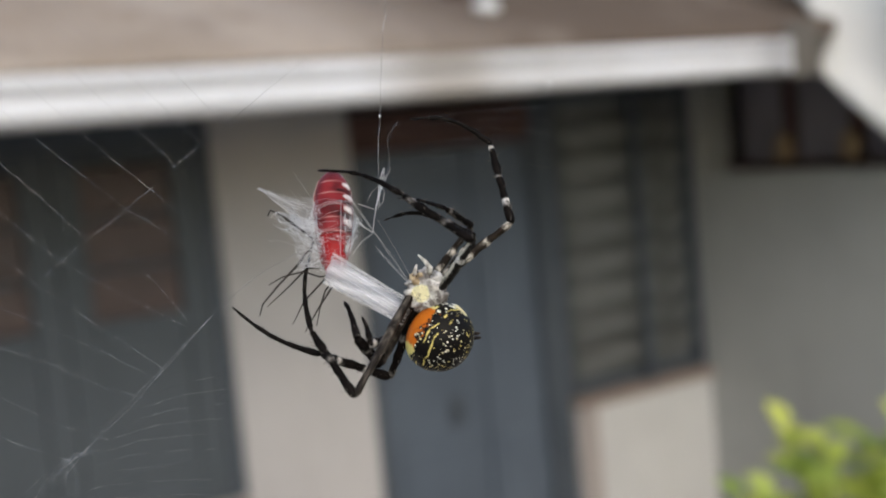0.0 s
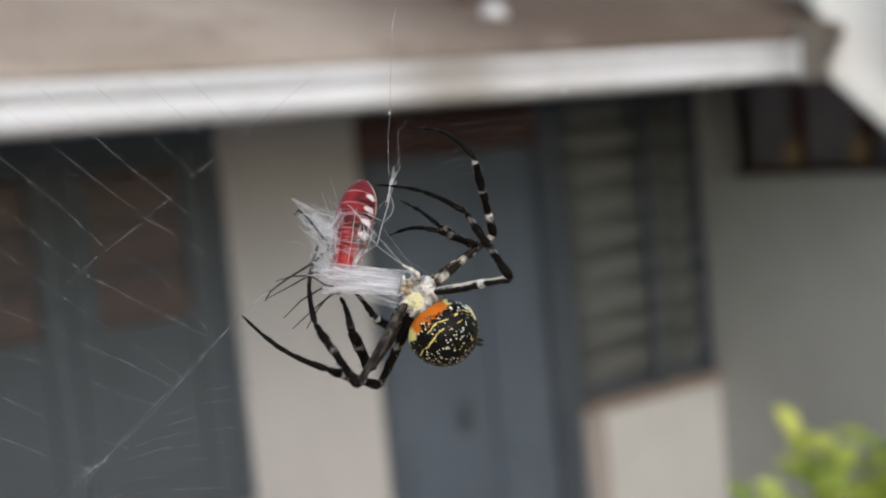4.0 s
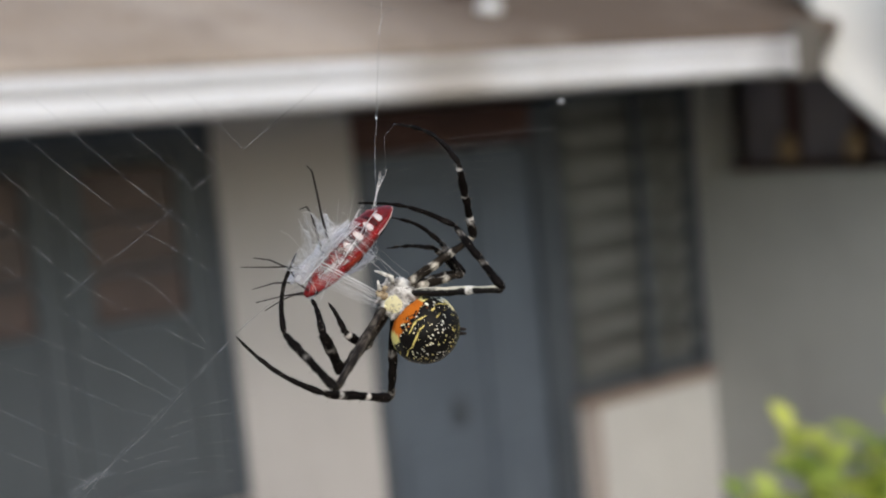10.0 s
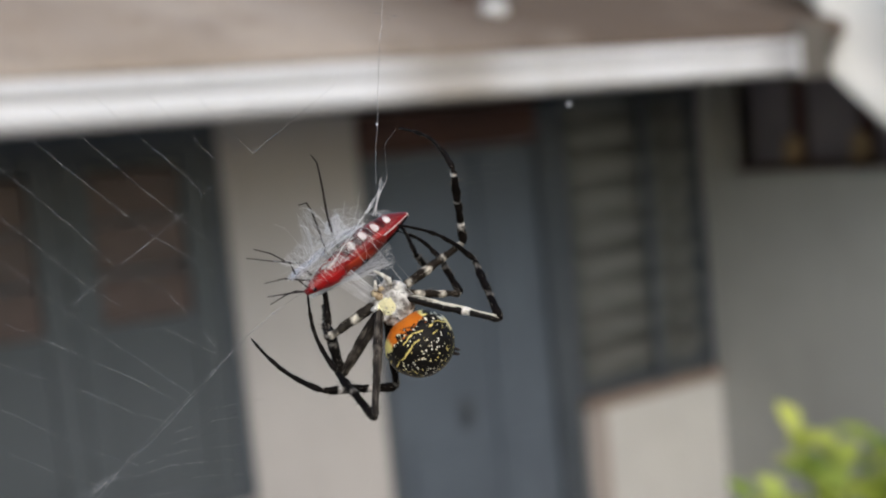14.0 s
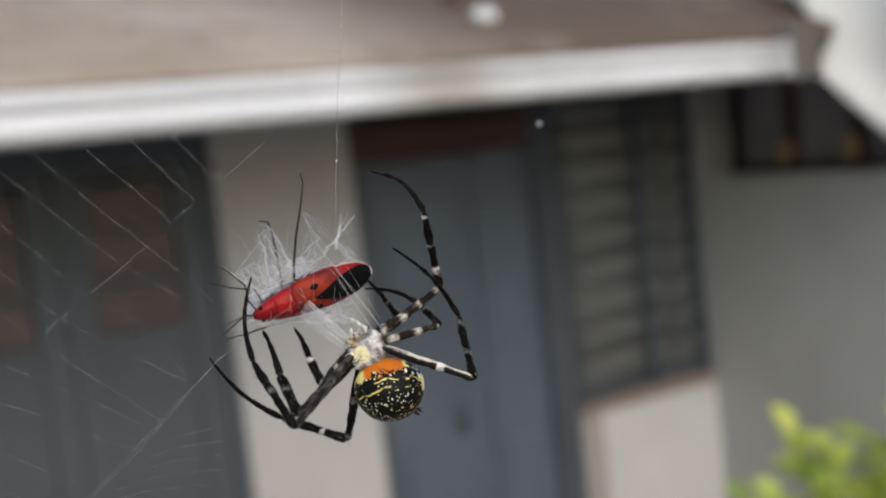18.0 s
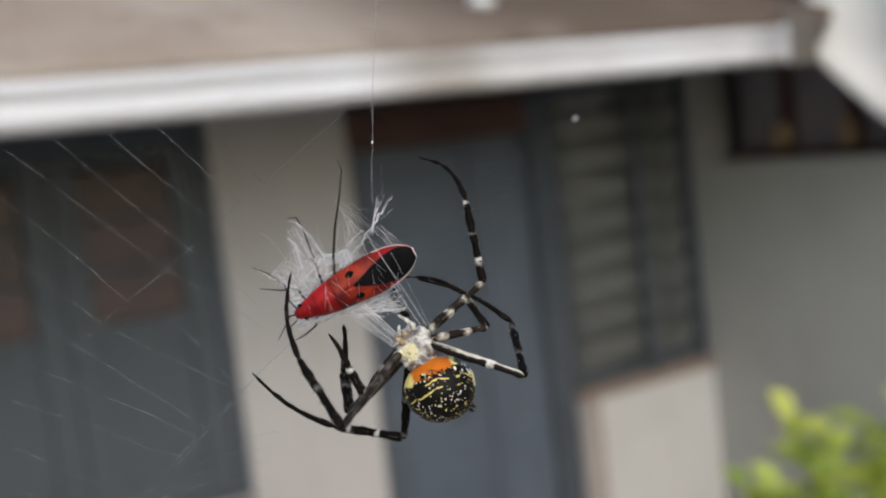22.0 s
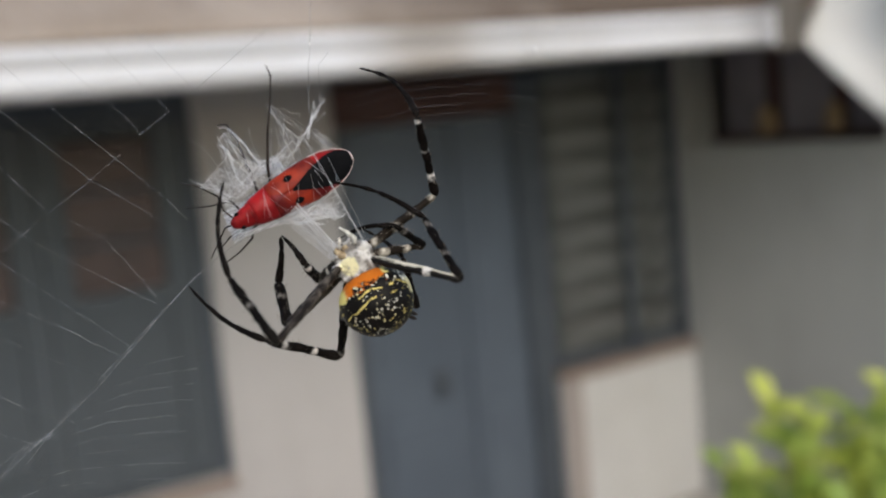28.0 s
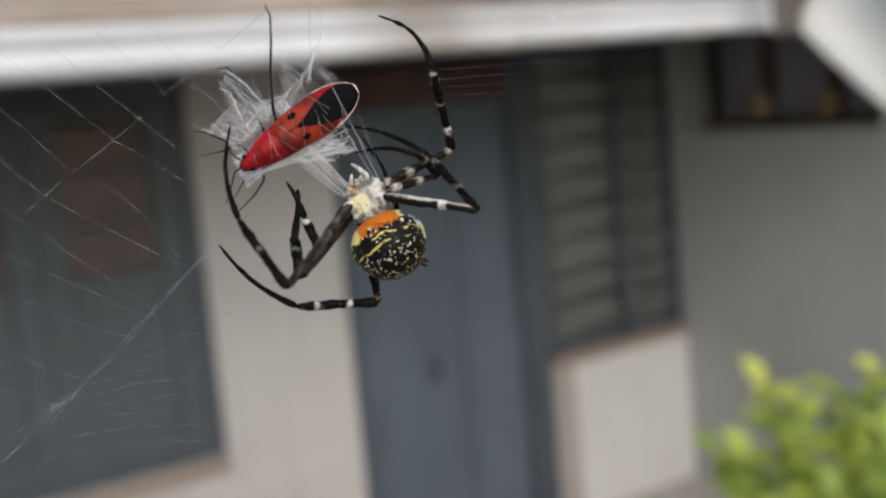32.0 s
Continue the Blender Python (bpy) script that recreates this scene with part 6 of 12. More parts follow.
    walk(femur_of['B'], [
        (0, mm(-1.34, -0.94, -0.4, -16.3, -0.0, 142.8)), (0.5, mm(-1.34, -0.94, -0.4, -13.3, -0.0, 132.4)), (1, mm(-1.34, -0.94, -0.4, -10.2, 0.0, 121.6)), (1.5, mm(-1.34, -0.94, -0.4, -20.4, -0.0, 124.6)),
        (2, mm(-1.34, -0.94, -0.4, -30.5, 0.0, 127.4)), (2.5, mm(-1.34, -0.94, -0.4, -18.8, 0.0, 125.4)), (3, mm(-1.34, -0.94, -0.4, -7.1, 0.0, 123.4)), (3.5, mm(-1.34, -0.94, -0.4, -8.2, -0.0, 122.9)),
        (5.5, mm(-1.34, -0.94, -0.4, -13.0, -0.0, 120.1)), (6, mm(-1.34, -0.94, -0.4, -14.2, 0.0, 119.3)), (6.5, mm(-1.34, -0.94, -0.4, -13.6, -0.0, 122.4)), (7, mm(-1.34, -0.94, -0.4, -13.1, -0.0, 125.4)),
        (7.5, mm(-1.34, -0.94, -0.4, -15.0, -0.0, 128.3)), (8, mm(-1.34, -0.94, -0.4, -17.0, -0.0, 131.2)), (8.5, mm(-1.34, -0.94, -0.4, -12.6, 0.0, 133.5)), (9, mm(-1.34, -0.94, -0.4, -8.2, 0.0, 135.7)),
        (9.5, mm(-1.34, -0.94, -0.4, -6.2, 0.0, 135.2)), (10, mm(-1.34, -0.94, -0.4, -4.2, -0.0, 134.7)), (10.5, mm(-1.34, -0.94, -0.4, -5.2, 0.0, 134.6)), (11, mm(-1.34, -0.94, -0.4, -6.2, 0.0, 134.4)),
        (11.5, mm(-1.34, -0.94, -0.4, -11.4, 0.0, 139.7)), (12, mm(-1.34, -0.94, -0.4, -16.6, 0.0, 145.1)), (12.5, mm(-1.34, -0.94, -0.4, -16.6, 0.0, 146.0)), (13, mm(-1.34, -0.94, -0.4, -16.5, 0.0, 147.1)),
        (13.5, mm(-1.34, -0.94, -0.4, -21.7, 0.0, 149.2)), (14, mm(-1.34, -0.94, -0.4, -26.7, 0.0, 151.7)), (14.5, mm(-1.34, -0.94, -0.4, -25.7, -0.0, 149.1)), (16.5, mm(-1.34, -0.94, -0.4, -21.6, 0.0, 138.5)),
        (17, mm(-1.34, -0.94, -0.4, -19.4, -0.0, 132.8)), (17.5, mm(-1.34, -0.94, -0.4, -17.5, -0.0, 136.1)), (18, mm(-1.34, -0.94, -0.4, -15.6, 0.0, 139.2)), (18.5, mm(-1.34, -0.94, -0.4, -16.6, 0.0, 138.9)),
        (19, mm(-1.34, -0.94, -0.4, -17.5, -0.0, 138.7)), (19.5, mm(-1.34, -0.94, -0.4, -20.6, -0.0, 140.5)), (20, mm(-1.34, -0.94, -0.4, -23.7, -0.0, 142.3)), (20.5, mm(-1.34, -0.94, -0.4, -26.5, -0.0, 145.1)),
        (21, mm(-1.34, -0.94, -0.4, -26.2, -0.0, 144.6)), (21.5, mm(-1.34, -0.94, -0.4, -22.4, -0.0, 144.5)), (22, mm(-1.34, -0.94, -0.4, -18.5, 0.0, 144.5)), (22.5, mm(-1.34, -0.94, -0.4, -19.8, 0.0, 145.9)),
        (23, mm(-1.34, -0.94, -0.4, -21.0, 0.0, 147.4)), (23.5, mm(-1.34, -0.94, -0.4, -22.0, 0.0, 147.3)), (24, mm(-1.34, -0.94, -0.4, -23.0, 0.0, 147.3)), (24.5, mm(-1.34, -0.94, -0.4, -23.6, 0.0, 147.7)),
        (25, mm(-1.34, -0.94, -0.4, -24.1, -0.0, 148.2)), (25.5, mm(-1.34, -0.94, -0.4, -23.4, 0.0, 147.4)), (27.5, mm(-1.34, -0.94, -0.4, -20.8, -0.0, 144.5)), (28, mm(-1.34, -0.94, -0.4, -20.1, 0.0, 143.8)),
        (28.5, mm(-1.34, -0.94, -0.4, -19.0, -0.0, 145.9)), (29, mm(-1.34, -0.94, -0.4, -17.8, 0.0, 147.8)), (29.5, mm(-1.34, -0.94, -0.4, -16.4, 0.0, 151.8)), (30, mm(-1.34, -0.94, -0.4, -15.0, 0.0, 155.6)),
        (30.5, mm(-1.34, -0.94, -0.4, -4.5, 0.0, 156.0)), (31, mm(-1.34, -0.94, -0.4, 5.9, 0.0, 156.6)), (31.5, mm(-1.34, -0.94, -0.4, 0.1, 0.0, 160.6)), (32, mm(-1.34, -0.94, -0.4, -5.7, 0.0, 164.8)),
    ])
    walk(tibia_of['B'], [
        (0, mm(0, 10.3, 0, 23.5, 16.3, -91.0)), (0.5, mm(0, 10.3, 0, 35.4, 13.3, -90.0)), (1, mm(0, 10.3, 0, 46.6, 10.2, -90.8)), (1.5, mm(0, 10.3, 0, 45.3, 20.3, -86.0)),
        (2, mm(0, 10.3, 0, 45.7, 30.1, -80.6)), (2.5, mm(0, 10.3, 0, 46.5, 18.8, -86.5)), (3, mm(0, 10.3, 0, 49.8, 7.1, -91.0)), (3.5, mm(0, 10.3, 0, 49.8, 8.2, -91.1)),
        (5.5, mm(0, 10.3, 0, 49.7, 13.0, -91.3)), (6, mm(0, 10.3, 0, 49.7, 14.2, -91.3)), (6.5, mm(0, 10.3, 0, 45.8, 13.6, -91.5)), (7, mm(0, 10.3, 0, 41.9, 13.1, -91.8)),
        (7.5, mm(0, 10.3, 0, 40.2, 15.0, -92.1)), (8, mm(0, 10.3, 0, 38.4, 17.0, -92.5)), (8.5, mm(0, 10.3, 0, 34.6, 12.6, -92.8)), (9, mm(0, 10.3, 0, 30.6, 8.2, -93.4)),
        (9.5, mm(0, 10.3, 0, 32.4, 6.2, -95.0)), (10, mm(0, 10.3, 0, 34.3, 4.1, -96.4)), (10.5, mm(0, 10.3, 0, 31.7, 5.1, -95.5)), (11, mm(0, 10.3, 0, 29.2, 6.1, -94.5)),
        (11.5, mm(0, 10.3, 0, 29.4, 11.3, -96.1)), (12, mm(0, 10.3, 0, 29.2, 16.4, -97.9)), (12.5, mm(0, 10.3, 0, 28.5, 16.4, -98.5)), (13, mm(0, 10.3, 0, 27.7, 16.3, -99.2)),
        (13.5, mm(0, 10.3, 0, 21.1, 21.5, -96.7)), (14, mm(0, 10.3, 0, 14.3, 26.6, -95.0)), (14.5, mm(0, 10.3, 0, 12.8, 25.7, -94.6)), (16.5, mm(0, 10.3, 0, 6.2, 21.6, -93.3)),
        (17, mm(0, 10.3, 0, -20.1, 19.3, -83.3)), (17.5, mm(0, 10.3, 0, -19.7, 17.5, -88.6)), (18, mm(0, 10.3, 0, -18.8, 15.5, -93.6)), (18.5, mm(0, 10.3, 0, -17.2, 16.5, -92.4)),
        (19, mm(0, 10.3, 0, -15.6, 17.5, -91.3)), (19.5, mm(0, 10.3, 0, -6.3, 20.6, -92.4)), (20, mm(0, 10.3, 0, 2.7, 23.7, -93.7)), (20.5, mm(0, 10.3, 0, 1.5, 26.4, -95.2)),
        (21, mm(0, 10.3, 0, 2.7, 26.2, -92.9)), (21.5, mm(0, 10.3, 0, -7.6, 22.4, -92.1)), (22, mm(0, 10.3, 0, -18.1, 18.5, -91.4)), (22.5, mm(0, 10.3, 0, -5.1, 19.6, -97.7)),
        (23, mm(0, 10.3, 0, 7.8, 20.5, -103.9)), (23.5, mm(0, 10.3, 0, 5.8, 21.6, -102.4)), (24, mm(0, 10.3, 0, 4.0, 22.7, -100.8)), (24.5, mm(0, 10.3, 0, 7.9, 23.3, -99.5)),
        (25, mm(0, 10.3, 0, 12.0, 23.9, -98.2)), (25.5, mm(0, 10.3, 0, 13.8, 23.2, -98.3)), (27.5, mm(0, 10.3, 0, 21.2, 20.5, -99.0)), (28, mm(0, 10.3, 0, 23.0, 19.9, -99.2)),
        (28.5, mm(0, 10.3, 0, 22.1, 18.7, -100.2)), (29, mm(0, 10.3, 0, 21.2, 17.5, -101.1)), (29.5, mm(0, 10.3, 0, 20.0, 16.1, -102.7)), (30, mm(0, 10.3, 0, 18.9, 14.6, -104.2)),
        (30.5, mm(0, 10.3, 0, 9.7, 4.5, -99.8)), (31, mm(0, 10.3, 0, -1.0, -5.9, -96.3)), (31.5, mm(0, 10.3, 0, 6.7, -0.1, -97.9)), (32, mm(0, 10.3, 0, 14.1, 5.6, -99.6)),
    ])
    walk(metatarsus_of['B'], [
        (0, mm(8.51, 9.11, 3.56, -12.3, 16.2, -96.6)), (0.5, mm(7.58, 9.06, 5.25, -12.4, 13.3, -93.8)), (1, mm(6.37, 9.01, 6.65, -12.7, 10.2, -91.3)), (1.5, mm(6.69, 8.47, 6.2, -12.6, 20.3, -91.6)),
        (2, mm(6.96, 8.07, 5.75, -12.5, 30.5, -91.7)), (2.5, mm(6.52, 8.52, 6.39, -13.7, 18.8, -93.2)), (3, mm(5.99, 9.32, 7.05, -14.1, 7.0, -94.0)), (3.5, mm(5.99, 9.17, 7.03, -14.2, 8.2, -94.5)),
        (5.5, mm(5.97, 8.57, 6.92, -14.9, 12.9, -96.5)), (6, mm(5.97, 8.42, 6.88, -15.1, 14.1, -97.1)), (6.5, mm(6.44, 8.56, 6.48, -14.2, 13.4, -99.6)), (7, mm(6.87, 8.68, 6.05, -13.4, 12.8, -102.1)),
        (7.5, mm(7.04, 8.49, 5.8, -14.0, 14.6, -104.4)), (8, mm(7.21, 8.3, 5.52, -14.8, 16.3, -106.7)), (8.5, mm(7.59, 8.77, 5.15, -15.5, 11.8, -110.9)), (9, mm(7.95, 9.16, 4.69, -15.5, 7.4, -115.0)),
        (9.5, mm(7.78, 9.09, 4.96, -13.1, 5.5, -116.8)), (10, mm(7.59, 9.06, 5.22, -10.5, 3.7, -118.7)), (10.5, mm(7.83, 9.11, 4.87, -13.7, 4.5, -119.1)), (11, mm(8.05, 9.19, 4.52, -16.9, 5.4, -119.6)),
        (11.5, mm(7.96, 8.55, 4.47, -17.9, 9.9, -119.6)), (12, mm(7.87, 7.92, 4.35, -19.0, 14.5, -119.8)), (12.5, mm(7.9, 7.85, 4.25, -22.3, 14.4, -120.7)), (13, mm(7.93, 7.78, 4.15, -25.5, 14.2, -121.5)),
        (13.5, mm(8.47, 8.07, 3.11, -33.2, 17.9, -125.6)), (14, mm(8.89, 8.49, 2.06, -41.5, 21.0, -130.3)), (14.5, mm(8.97, 8.68, 1.85, -41.0, 20.5, -129.3)), (16.5, mm(9.21, 9.4, 0.93, -39.0, 17.9, -125.6)),
        (17, mm(8.55, 12.37, -3.02, 13.0, 15.9, -126.1)), (17.5, mm(8.73, 11.46, -2.99, 13.2, 14.4, -125.3)), (18, mm(8.84, 10.55, -2.88, 13.4, 12.9, -124.6)), (18.5, mm(8.91, 10.7, -2.63, 13.5, 13.9, -123.4)),
        (19, mm(8.97, 10.85, -2.38, 13.6, 15.0, -122.2)), (19.5, mm(9.25, 10.28, -0.96, 14.7, 17.1, -125.2)), (20, mm(9.26, 9.53, 0.4, 15.4, 19.0, -128.5)), (20.5, mm(9.25, 9.35, 0.22, 11.3, 20.5, -131.3)),
        (21, mm(9.27, 9.63, 0.39, 13.3, 19.8, -133.0)), (21.5, mm(9.23, 10.43, -1.14, 10.7, 17.9, -128.2)), (22, mm(8.86, 11, -2.74, 7.6, 15.6, -123.8)), (22.5, mm(9.22, 9.33, -0.77, -10.8, 17.3, -120.2)),
        (23, mm(8.84, 7.65, 1.18, -29.0, 19.0, -116.6)), (23.5, mm(8.96, 7.98, 0.88, -30.5, 20.1, -115.4)), (24, mm(9.07, 8.32, 0.59, -31.8, 21.2, -114.3)), (24.5, mm(9, 8.28, 1.18, -31.7, 21.7, -114.0)),
        (25, mm(8.9, 8.24, 1.76, -31.5, 22.3, -113.8)), (25.5, mm(8.81, 8.13, 2.04, -31.8, 21.6, -113.8)), (27.5, mm(8.38, 7.78, 3.14, -32.8, 19.1, -114.2)), (28, mm(8.25, 7.71, 3.41, -33.1, 18.5, -114.3)),
        (28.5, mm(8.29, 7.68, 3.31, -33.5, 17.1, -116.3)), (29, mm(8.32, 7.64, 3.2, -33.7, 15.8, -118.3)), (29.5, mm(8.33, 7.53, 3.06, -33.2, 14.4, -119.8)), (30, mm(8.34, 7.4, 2.92, -32.7, 12.9, -121.2)),
        (30.5, mm(9.01, 8.62, 1.57, -29.0, 3.8, -124.2)), (31, mm(9.24, 9.27, -0.17, -24.3, -4.7, -128.0)), (31.5, mm(9.15, 9.02, 1.08, -24.4, -0.1, -132.3)), (32, mm(8.86, 8.58, 2.25, -25.2, 3.9, -137.0)),
    ])
    walk(femur_of['C'], [
        (0, mm(-1.47, 0, -0.13, -18.7, -0.0, 136.6)), (0.5, mm(-1.47, 0, -0.13, -20.4, -0.0, 128.3)), (1, mm(-1.47, 0, -0.13, -22.1, 0.0, 119.3)), (1.5, mm(-1.47, 0, -0.13, -25.4, -0.0, 121.9)),
        (2, mm(-1.47, 0, -0.13, -28.7, 0.0, 124.4)), (2.5, mm(-1.47, 0, -0.13, -24.9, 0.0, 122.3)), (3, mm(-1.47, 0, -0.13, -21.1, 0.0, 120.6)), (3.5, mm(-1.47, 0, -0.13, -20.5, -0.0, 118.5)),
        (5.5, mm(-1.47, 0, -0.13, -18.1, -0.0, 109.3)), (6, mm(-1.47, 0, -0.13, -17.4, 0.0, 106.9)), (6.5, mm(-1.47, 0, -0.13, -16.1, -0.0, 107.5)), (7, mm(-1.47, 0, -0.13, -14.8, -0.0, 108.2)),
        (7.5, mm(-1.47, 0, -0.13, -17.1, -0.0, 109.8)), (8, mm(-1.47, 0, -0.13, -19.4, 0.0, 111.4)), (8.5, mm(-1.47, 0, -0.13, -17.1, 0.0, 109.6)), (9, mm(-1.47, 0, -0.13, -14.7, 0.0, 107.8)),
        (9.5, mm(-1.47, 0, -0.13, -13.9, 0.0, 104.7)), (10, mm(-1.47, 0, -0.13, -13.1, 0.0, 101.7)), (10.5, mm(-1.47, 0, -0.13, -8.5, 0.0, 104.5)), (11, mm(-1.47, 0, -0.13, -3.9, 0.0, 107.2)),
        (11.5, mm(-1.47, 0, -0.13, -5.2, 0.0, 110.9)), (12, mm(-1.47, 0, -0.13, -6.5, 0.0, 114.7)), (12.5, mm(-1.47, 0, -0.13, -6.8, 0.0, 115.5)), (13, mm(-1.47, 0, -0.13, -7.1, 0.0, 116.3)),
        (13.5, mm(-1.47, 0, -0.13, -11.9, 0.0, 115.4)), (14, mm(-1.47, 0, -0.13, -16.8, 0.0, 114.6)), (14.5, mm(-1.47, 0, -0.13, -16.6, -0.0, 111.2)), (16.5, mm(-1.47, 0, -0.13, -15.9, -0.0, 97.3)),
        (17, mm(-1.47, 0, -0.13, -15.6, -0.0, 94.0)), (17.5, mm(-1.47, 0, -0.13, -10.1, -0.0, 99.9)), (18, mm(-1.47, 0, -0.13, -4.6, -0.0, 105.5)), (18.5, mm(-1.47, 0, -0.13, -5.2, 0.0, 104.1)),
        (19, mm(-1.47, 0, -0.13, -5.9, 0.0, 102.7)), (19.5, mm(-1.47, 0, -0.13, -8.9, -0.0, 103.1)), (20, mm(-1.47, 0, -0.13, -11.9, -0.0, 103.4)), (20.5, mm(-1.47, 0, -0.13, -15.4, -0.0, 103.8)),
        (21, mm(-1.47, 0, -0.13, -15.2, -0.0, 104.8)), (21.5, mm(-1.47, 0, -0.13, -14.9, -0.0, 105.8)), (22, mm(-1.47, 0, -0.13, -14.6, 0.0, 106.8)), (22.5, mm(-1.47, 0, -0.13, -15.1, 0.0, 106.3)),
        (23, mm(-1.47, 0, -0.13, -15.6, 0.0, 106.1)), (23.5, mm(-1.47, 0, -0.13, -16.2, 0.0, 105.7)), (24, mm(-1.47, 0, -0.13, -16.7, 0.0, 105.4)), (24.5, mm(-1.47, 0, -0.13, -15.8, 0.0, 107.0)),
        (25, mm(-1.47, 0, -0.13, -14.8, 0.0, 108.7)), (25.5, mm(-1.47, 0, -0.13, -15.9, 0.0, 108.3)), (27.5, mm(-1.47, 0, -0.13, -20.3, -0.0, 106.5)), (28, mm(-1.47, 0, -0.13, -21.4, 0.0, 106.1)),
        (28.5, mm(-1.47, 0, -0.13, -22.0, 0.0, 110.0)), (29, mm(-1.47, 0, -0.13, -22.5, 0.0, 113.9)), (29.5, mm(-1.47, 0, -0.13, -20.9, 0.0, 111.4)), (30, mm(-1.47, 0, -0.13, -19.2, 0.0, 108.9)),
        (30.5, mm(-1.47, 0, -0.13, -12.0, 0.0, 112.4)), (31, mm(-1.47, 0, -0.13, -4.8, 0.0, 115.8)), (31.5, mm(-1.47, 0, -0.13, -5.0, 0.0, 115.6)), (32, mm(-1.47, 0, -0.13, -5.3, 0.0, 115.4)),
    ])
    walk(tibia_of['C'], [
        (0, mm(0, 10.11, 0, 39.0, 16.3, -120.3)), (0.5, mm(0, 10.11, 0, 30.7, 17.3, -123.6)), (1, mm(0, 10.11, 0, 22.5, 18.3, -125.5)), (1.5, mm(0, 10.11, 0, 20.9, 21.2, -125.3)),
        (2, mm(0, 10.11, 0, 19.4, 24.1, -125.0)), (2.5, mm(0, 10.11, 0, 17.4, 20.4, -127.0)), (3, mm(0, 10.11, 0, 15.8, 16.7, -129.0)), (3.5, mm(0, 10.11, 0, 17.8, 16.3, -128.6)),
        (5.5, mm(0, 10.11, 0, 25.6, 14.5, -127.7)), (6, mm(0, 10.11, 0, 27.5, 14.0, -127.6)), (6.5, mm(0, 10.11, 0, 29.5, 12.9, -127.7)), (7, mm(0, 10.11, 0, 31.5, 11.8, -127.9)),
        (7.5, mm(0, 10.11, 0, 26.3, 13.8, -126.9)), (8, mm(0, 10.11, 0, 21.0, 15.9, -126.2)), (8.5, mm(0, 10.11, 0, 25.0, 14.2, -124.7)), (9, mm(0, 10.11, 0, 28.9, 12.4, -123.2)),
        (9.5, mm(0, 10.11, 0, 26.5, 11.7, -122.8)), (10, mm(0, 10.11, 0, 24.0, 11.1, -122.5)), (10.5, mm(0, 10.11, 0, 9.9, 7.1, -123.4)), (11, mm(0, 10.11, 0, -4.0, 3.2, -124.4)),
        (11.5, mm(0, 10.11, 0, -13.8, 4.5, -120.5)), (12, mm(0, 10.11, 0, -23.4, 5.8, -116.3)), (12.5, mm(0, 10.11, 0, -29.7, 6.2, -115.6)), (13, mm(0, 10.11, 0, -35.9, 6.5, -114.5)),
        (13.5, mm(0, 10.11, 0, -24.2, 9.9, -124.6)), (14, mm(0, 10.11, 0, -13.0, 12.3, -133.4)), (14.5, mm(0, 10.11, 0, -11.4, 13.2, -128.5)), (16.5, mm(0, 10.11, 0, -4.4, 15.1, -108.5)),
        (17, mm(0, 10.11, 0, -23.5, 15.3, -101.3)), (17.5, mm(0, 10.11, 0, -29.6, 9.9, -102.2)), (18, mm(0, 10.11, 0, -35.5, 4.4, -102.8)), (18.5, mm(0, 10.11, 0, -43.0, 5.1, -104.2)),
        (19, mm(0, 10.11, 0, -50.5, 5.7, -105.9)), (19.5, mm(0, 10.11, 0, -49.9, 8.5, -108.1)), (20, mm(0, 10.11, 0, -49.5, 11.2, -110.4)), (20.5, mm(0, 10.11, 0, -49.3, 14.3, -112.3)),
        (21, mm(0, 10.11, 0, -47.5, 13.5, -117.3)), (21.5, mm(0, 10.11, 0, -50.8, 13.0, -119.8)), (22, mm(0, 10.11, 0, -54.0, 12.4, -122.6)), (22.5, mm(0, 10.11, 0, -53.2, 13.0, -121.1)),
        (23, mm(0, 10.11, 0, -52.4, 13.7, -119.6)), (23.5, mm(0, 10.11, 0, -50.9, 14.3, -118.6)), (24, mm(0, 10.11, 0, -49.4, 14.9, -117.6)), (24.5, mm(0, 10.11, 0, -49.1, 13.9, -118.5)),
        (25, mm(0, 10.11, 0, -48.8, 13.0, -119.4)), (25.5, mm(0, 10.11, 0, -48.6, 14.0, -118.8)), (27.5, mm(0, 10.11, 0, -47.8, 18.3, -116.8)), (28, mm(0, 10.11, 0, -47.5, 19.4, -116.3)),
        (28.5, mm(0, 10.11, 0, -44.9, 20.0, -115.9)), (29, mm(0, 10.11, 0, -42.2, 20.5, -115.7)), (29.5, mm(0, 10.11, 0, -44.8, 19.0, -115.4)), (30, mm(0, 10.11, 0, -47.4, 17.4, -115.6)),
        (30.5, mm(0, 10.11, 0, -46.4, 10.4, -120.8)), (31, mm(0, 10.11, 0, -44.0, 3.9, -125.9)), (31.5, mm(0, 10.11, 0, -45.9, 4.1, -126.0)), (32, mm(0, 10.11, 0, -47.8, 4.3, -126.0)),
    ])
